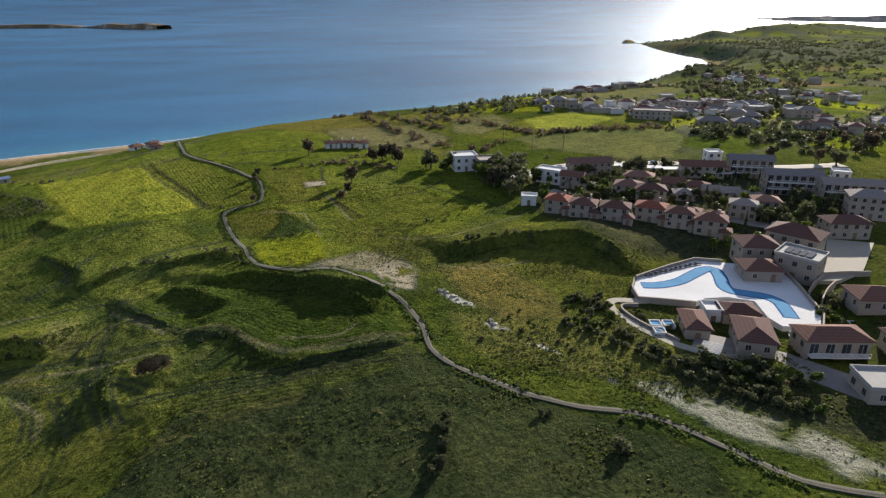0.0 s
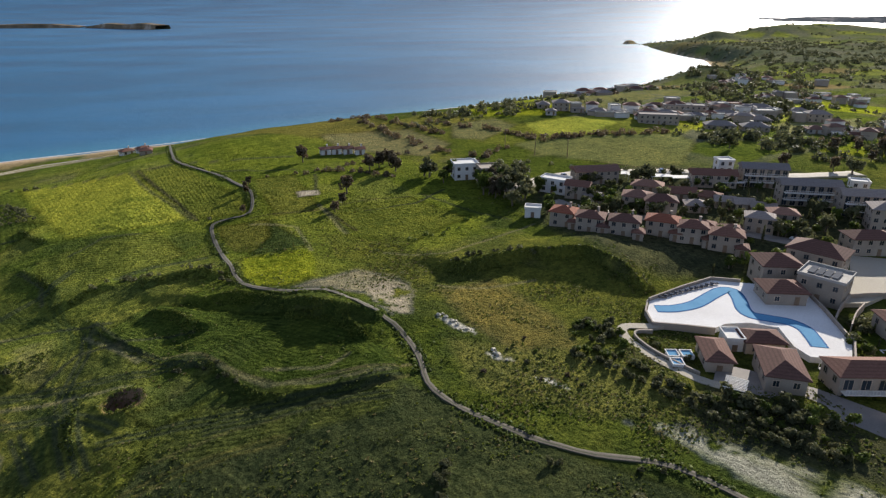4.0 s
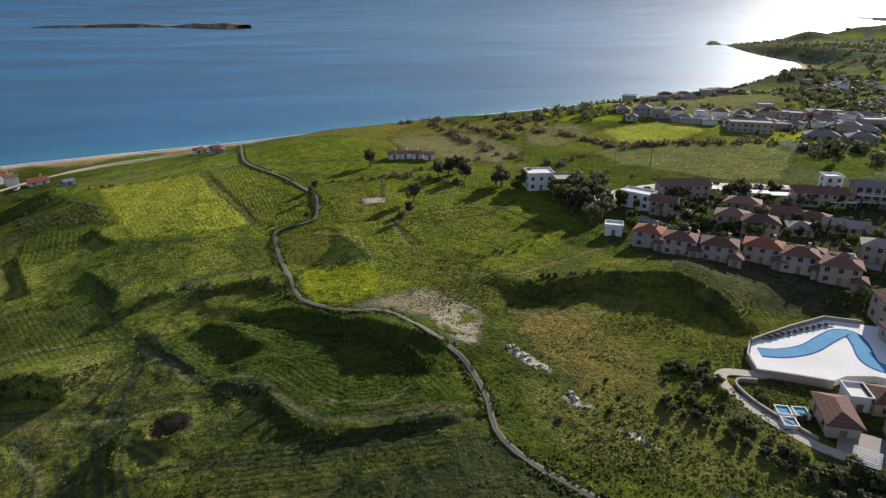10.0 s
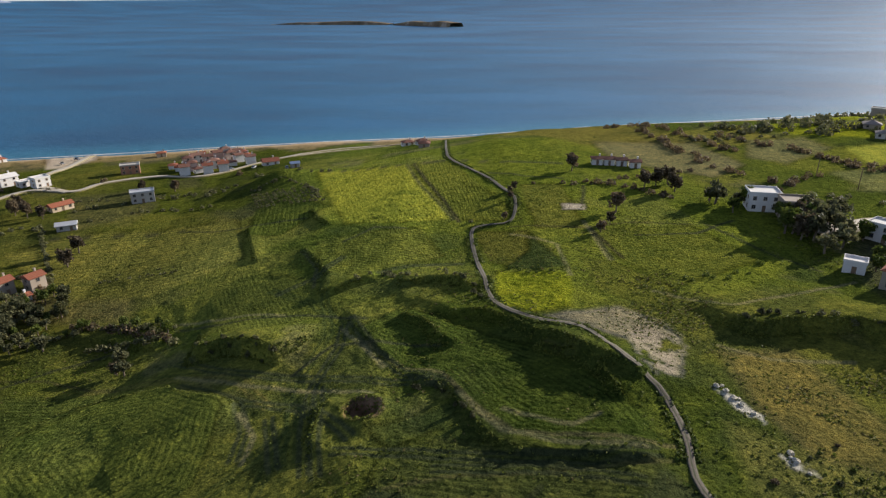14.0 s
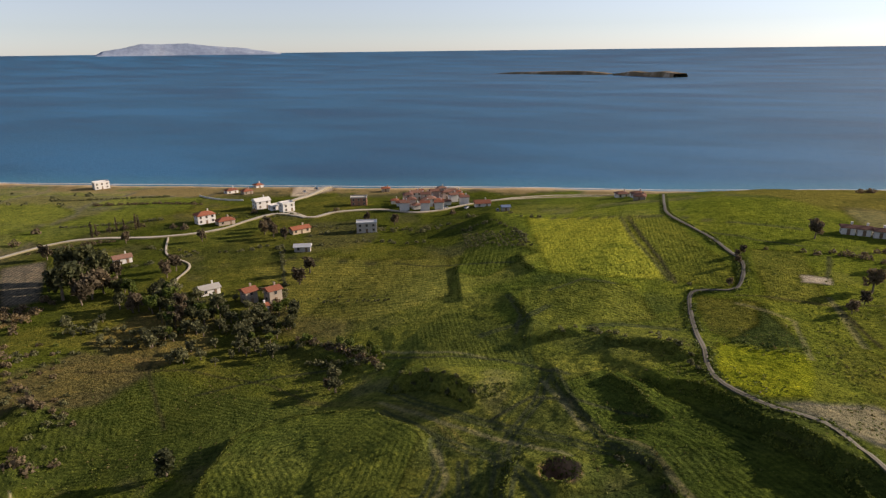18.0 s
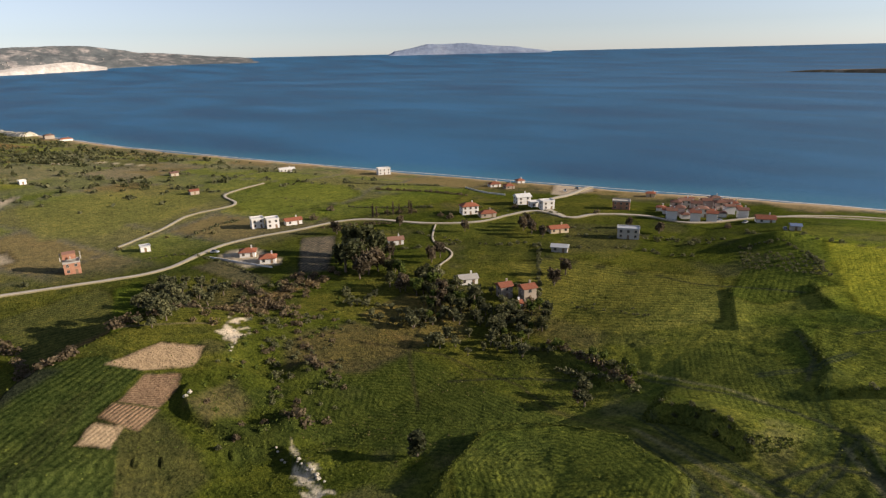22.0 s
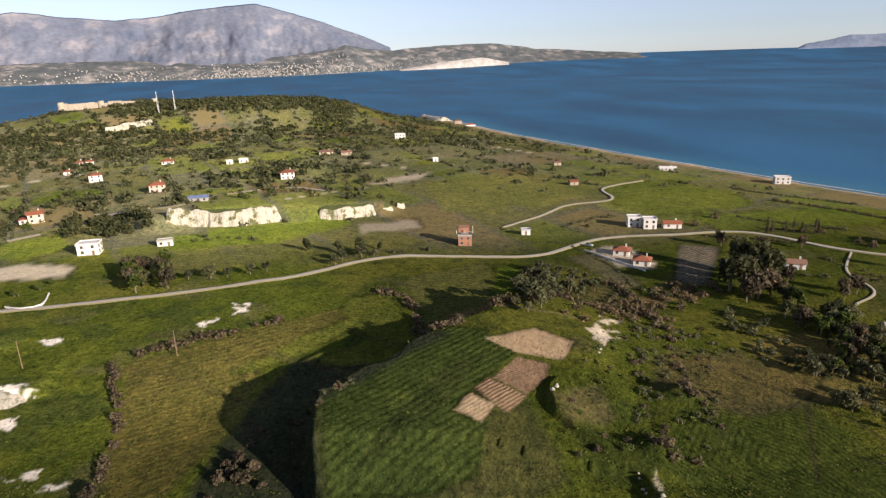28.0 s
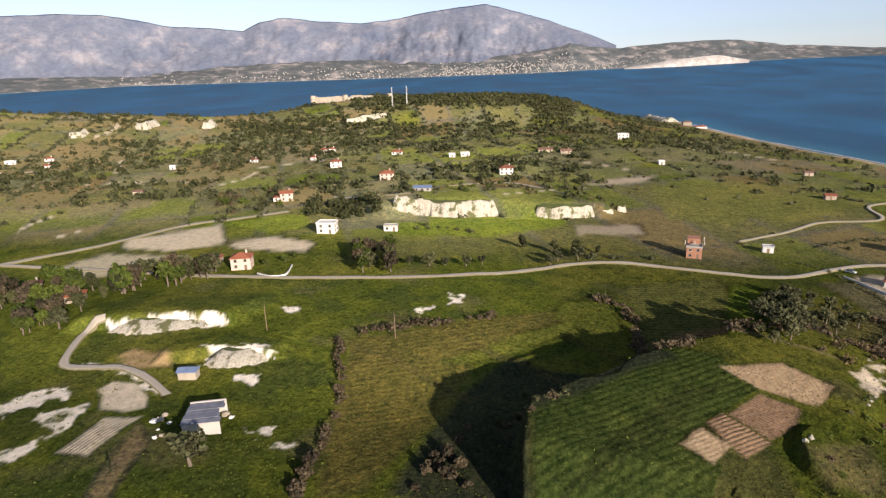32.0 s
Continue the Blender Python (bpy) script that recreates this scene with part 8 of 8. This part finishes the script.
def headland_cover(x, y):
    return smooth(20, 60, inland(x, y)) * smooth(0.36, 0.50, layered(x, y, 90, 191)) * smooth(-700, -820, x) * smooth(-420, -330, y)


def hedge_lines(x, y):
    """Hedges along the borders of the parcels."""
    u, v = (x * 0.92 + y * 0.39) / 62 + 0.9 * layered(x, y, 160, 71), (-x * 0.39 + y * 0.92) / 44 + 0.9 * layered(x, y, 160, 73)
    fu, fv = u - np.floor(u), v - np.floor(v)
    border = np.minimum(np.minimum(fu, 1 - fu) * 62, np.minimum(fv, 1 - fv) * 44)
    return smooth(2.6, 1.0, border) * smooth(20, 60, inland(x, y)) * smooth(0.42, 0.55, layered(x, y, 80, 193)) * np.maximum(smooth(-330, -380, x) * (0.25 + 0.75 * open_land(x, y)), smooth(190, 260, x))


scrub_patch("hillside_scrub", hill_cover, 2600, (-1200, -330, -900, 330), 2.2, MAT_OLIVE, "olive scrub and bushes scattered over the hills", 3, 1.0)
scrub_patch("hillside_trees", hill_cover, 1700, (-1100, -330, -800, 330), 3.6, MAT_PINE, "dark trees scattered over the hills", 13, 1.2, 26, 0.30)
scrub_patch("headland_wood", headland_cover, 2600, (-1200, -700, -420, 280), 3.4, MAT_PINE, "dark maquis wood on the headland", 23, 1.0, 16, 0.40)
scrub_patch("hedges", hedge_lines, 3600, (-1000, -330, -800, 330), 2.0, MAT_OLIVE, "hedges between the hill fields", 33, 1.1, 11, 0.46)
scrub_patch("hedges", hedge_lines, 2600, (190, 1300, 220, 1100), 2.2, MAT_OLIVE, "dark hedges between the fields of the plain", 43, 1.2, 11, 0.46)
scrub_patch("dry_scrub", lambda x, y: open_land(x, y) * smooth(20, 60, inland(x, y)) * smooth(0.48, 0.62, layered(x, y, 38, 93)), 2000, (-1150, -330, -900, 330), 1.5, MAT_HEATH, "dry tan bushes on the hills", 4, 0.8)
scrub_patch("coastal_wood", lambda x, y: smooth(20, 40, inland(x, y)) * smooth(0.50, 0.62, layered(x, y, 60, 92)), 1500, (230, 1500, 250, 1350), 2.1, MAT_OLIVE, "olive trees of the far plain", 5, 1.2, 18, 0.36)


def near_weeds(x, y):
    r = np.hypot(x, y - 20)
    return smooth(230, 140, r) * smooth(35, 50, r) * smooth(0.46, 0.66, layered(x, y, 11, 101)) * smooth(0.42, 0.58, layered(x, y, 40, 103)) * smooth(-150, -120, x) * (0.25 + 0.75 * smooth(34, 42, x)) * smooth(1.2, 2.5, np.abs(along(x, y, TRACK)[0]))


def bank_weeds(x, y):
    """Rough growth on the steep banks."""
    e = 1.5
    return smooth(0.42, 0.62, np.hypot(height(x + e, y) - height(x - e, y), height(x, y + e) - height(x, y - e)) / (2 * e)) * smooth(34, 48, np.hypot(x, y - 20)) * smooth(-120, -105, x) * smooth(1.2, 2.5, np.abs(along(x, y, TRACK)[0]))


scrub_patch("weed_tufts", near_weeds, 9000, (-150, 100, 20, 260), 0.22, MAT_WEED, "rough green tufts of weeds on the terraces", 6, 0.8, 5, 0.6)
scrub_patch("bank_growth", bank_weeds, 4500, (-230, 110, 20, 290), 0.32, MAT_WEED, "rank green growth on the steep banks", 9, 1.0, 8, 0.45)
scrub_patch("dry_tufts", near_weeds, 2600, (-150, 100, 20, 260), 0.24, MAT_HEATH, "dry straw-coloured tufts", 7, 0.8, 5, 0.6)


def open_tussocks(x, y):
    """Tussocks over the pasture, thinner where it is mown."""
    r = np.hypot(x, y - 25)
    return smooth(300, 180, r) * smooth(50, 64, r) * (0.12 + 0.88 * smooth(0.44, 0.60, layered(x, y, 24, 105))) * smooth(1.2, 2.2, np.abs(along(x, y, TRACK)[0])) * smooth(30, 60, inland(x, y)) * (1 - mound(x, y, 118, 108, 1, 36, 27, 20, 8)) * (1 - 0.9 * mound(x, y, 20, 85, 1, 30, 22, 0, 6)) * (1 - 0.95 * mound(x, y, -42, 272, 1, 26, 52, -22, 6)) * (1 - 0.9 * mound(x, y, 12, 185, 1, 15, 34, 0, 6)) * (1 - 0.85 * mound(x, y, -160, 52, 1, 36, 30, 0, 6))


scrub_patch("tussocks", open_tussocks, 14000, (-260, 110, -110, 320), 0.22, MAT_WEED, "coarse green tussocks over the pasture", 8, 0.9, 4, 0.7)
scrub_patch("rank_tussocks", open_tussocks, 2500, (-260, 110, -110, 320), 0.24, MAT_GREEN, "dark rank tussocks over the pasture", 10, 0.8, 4, 0.6)


def track_verge(x, y):
    """Rank grass along both sides of the track."""
    d = np.abs(along(x, y, [tuple(p) for p in curve_points(TRACK, 8.0)])[0])
    return smooth(0.55, 0.8, d) * smooth(2.2, 1.0, d) * smooth(0.35, 0.55, layered(x, y, 7, 107, 2))


scrub_patch("verge_growth", track_verge, 3800, (-30, 86, 40, 400), 0.34, MAT_GREEN, "rank dark grass along the track", 12, 0.9, 5, 0.6)
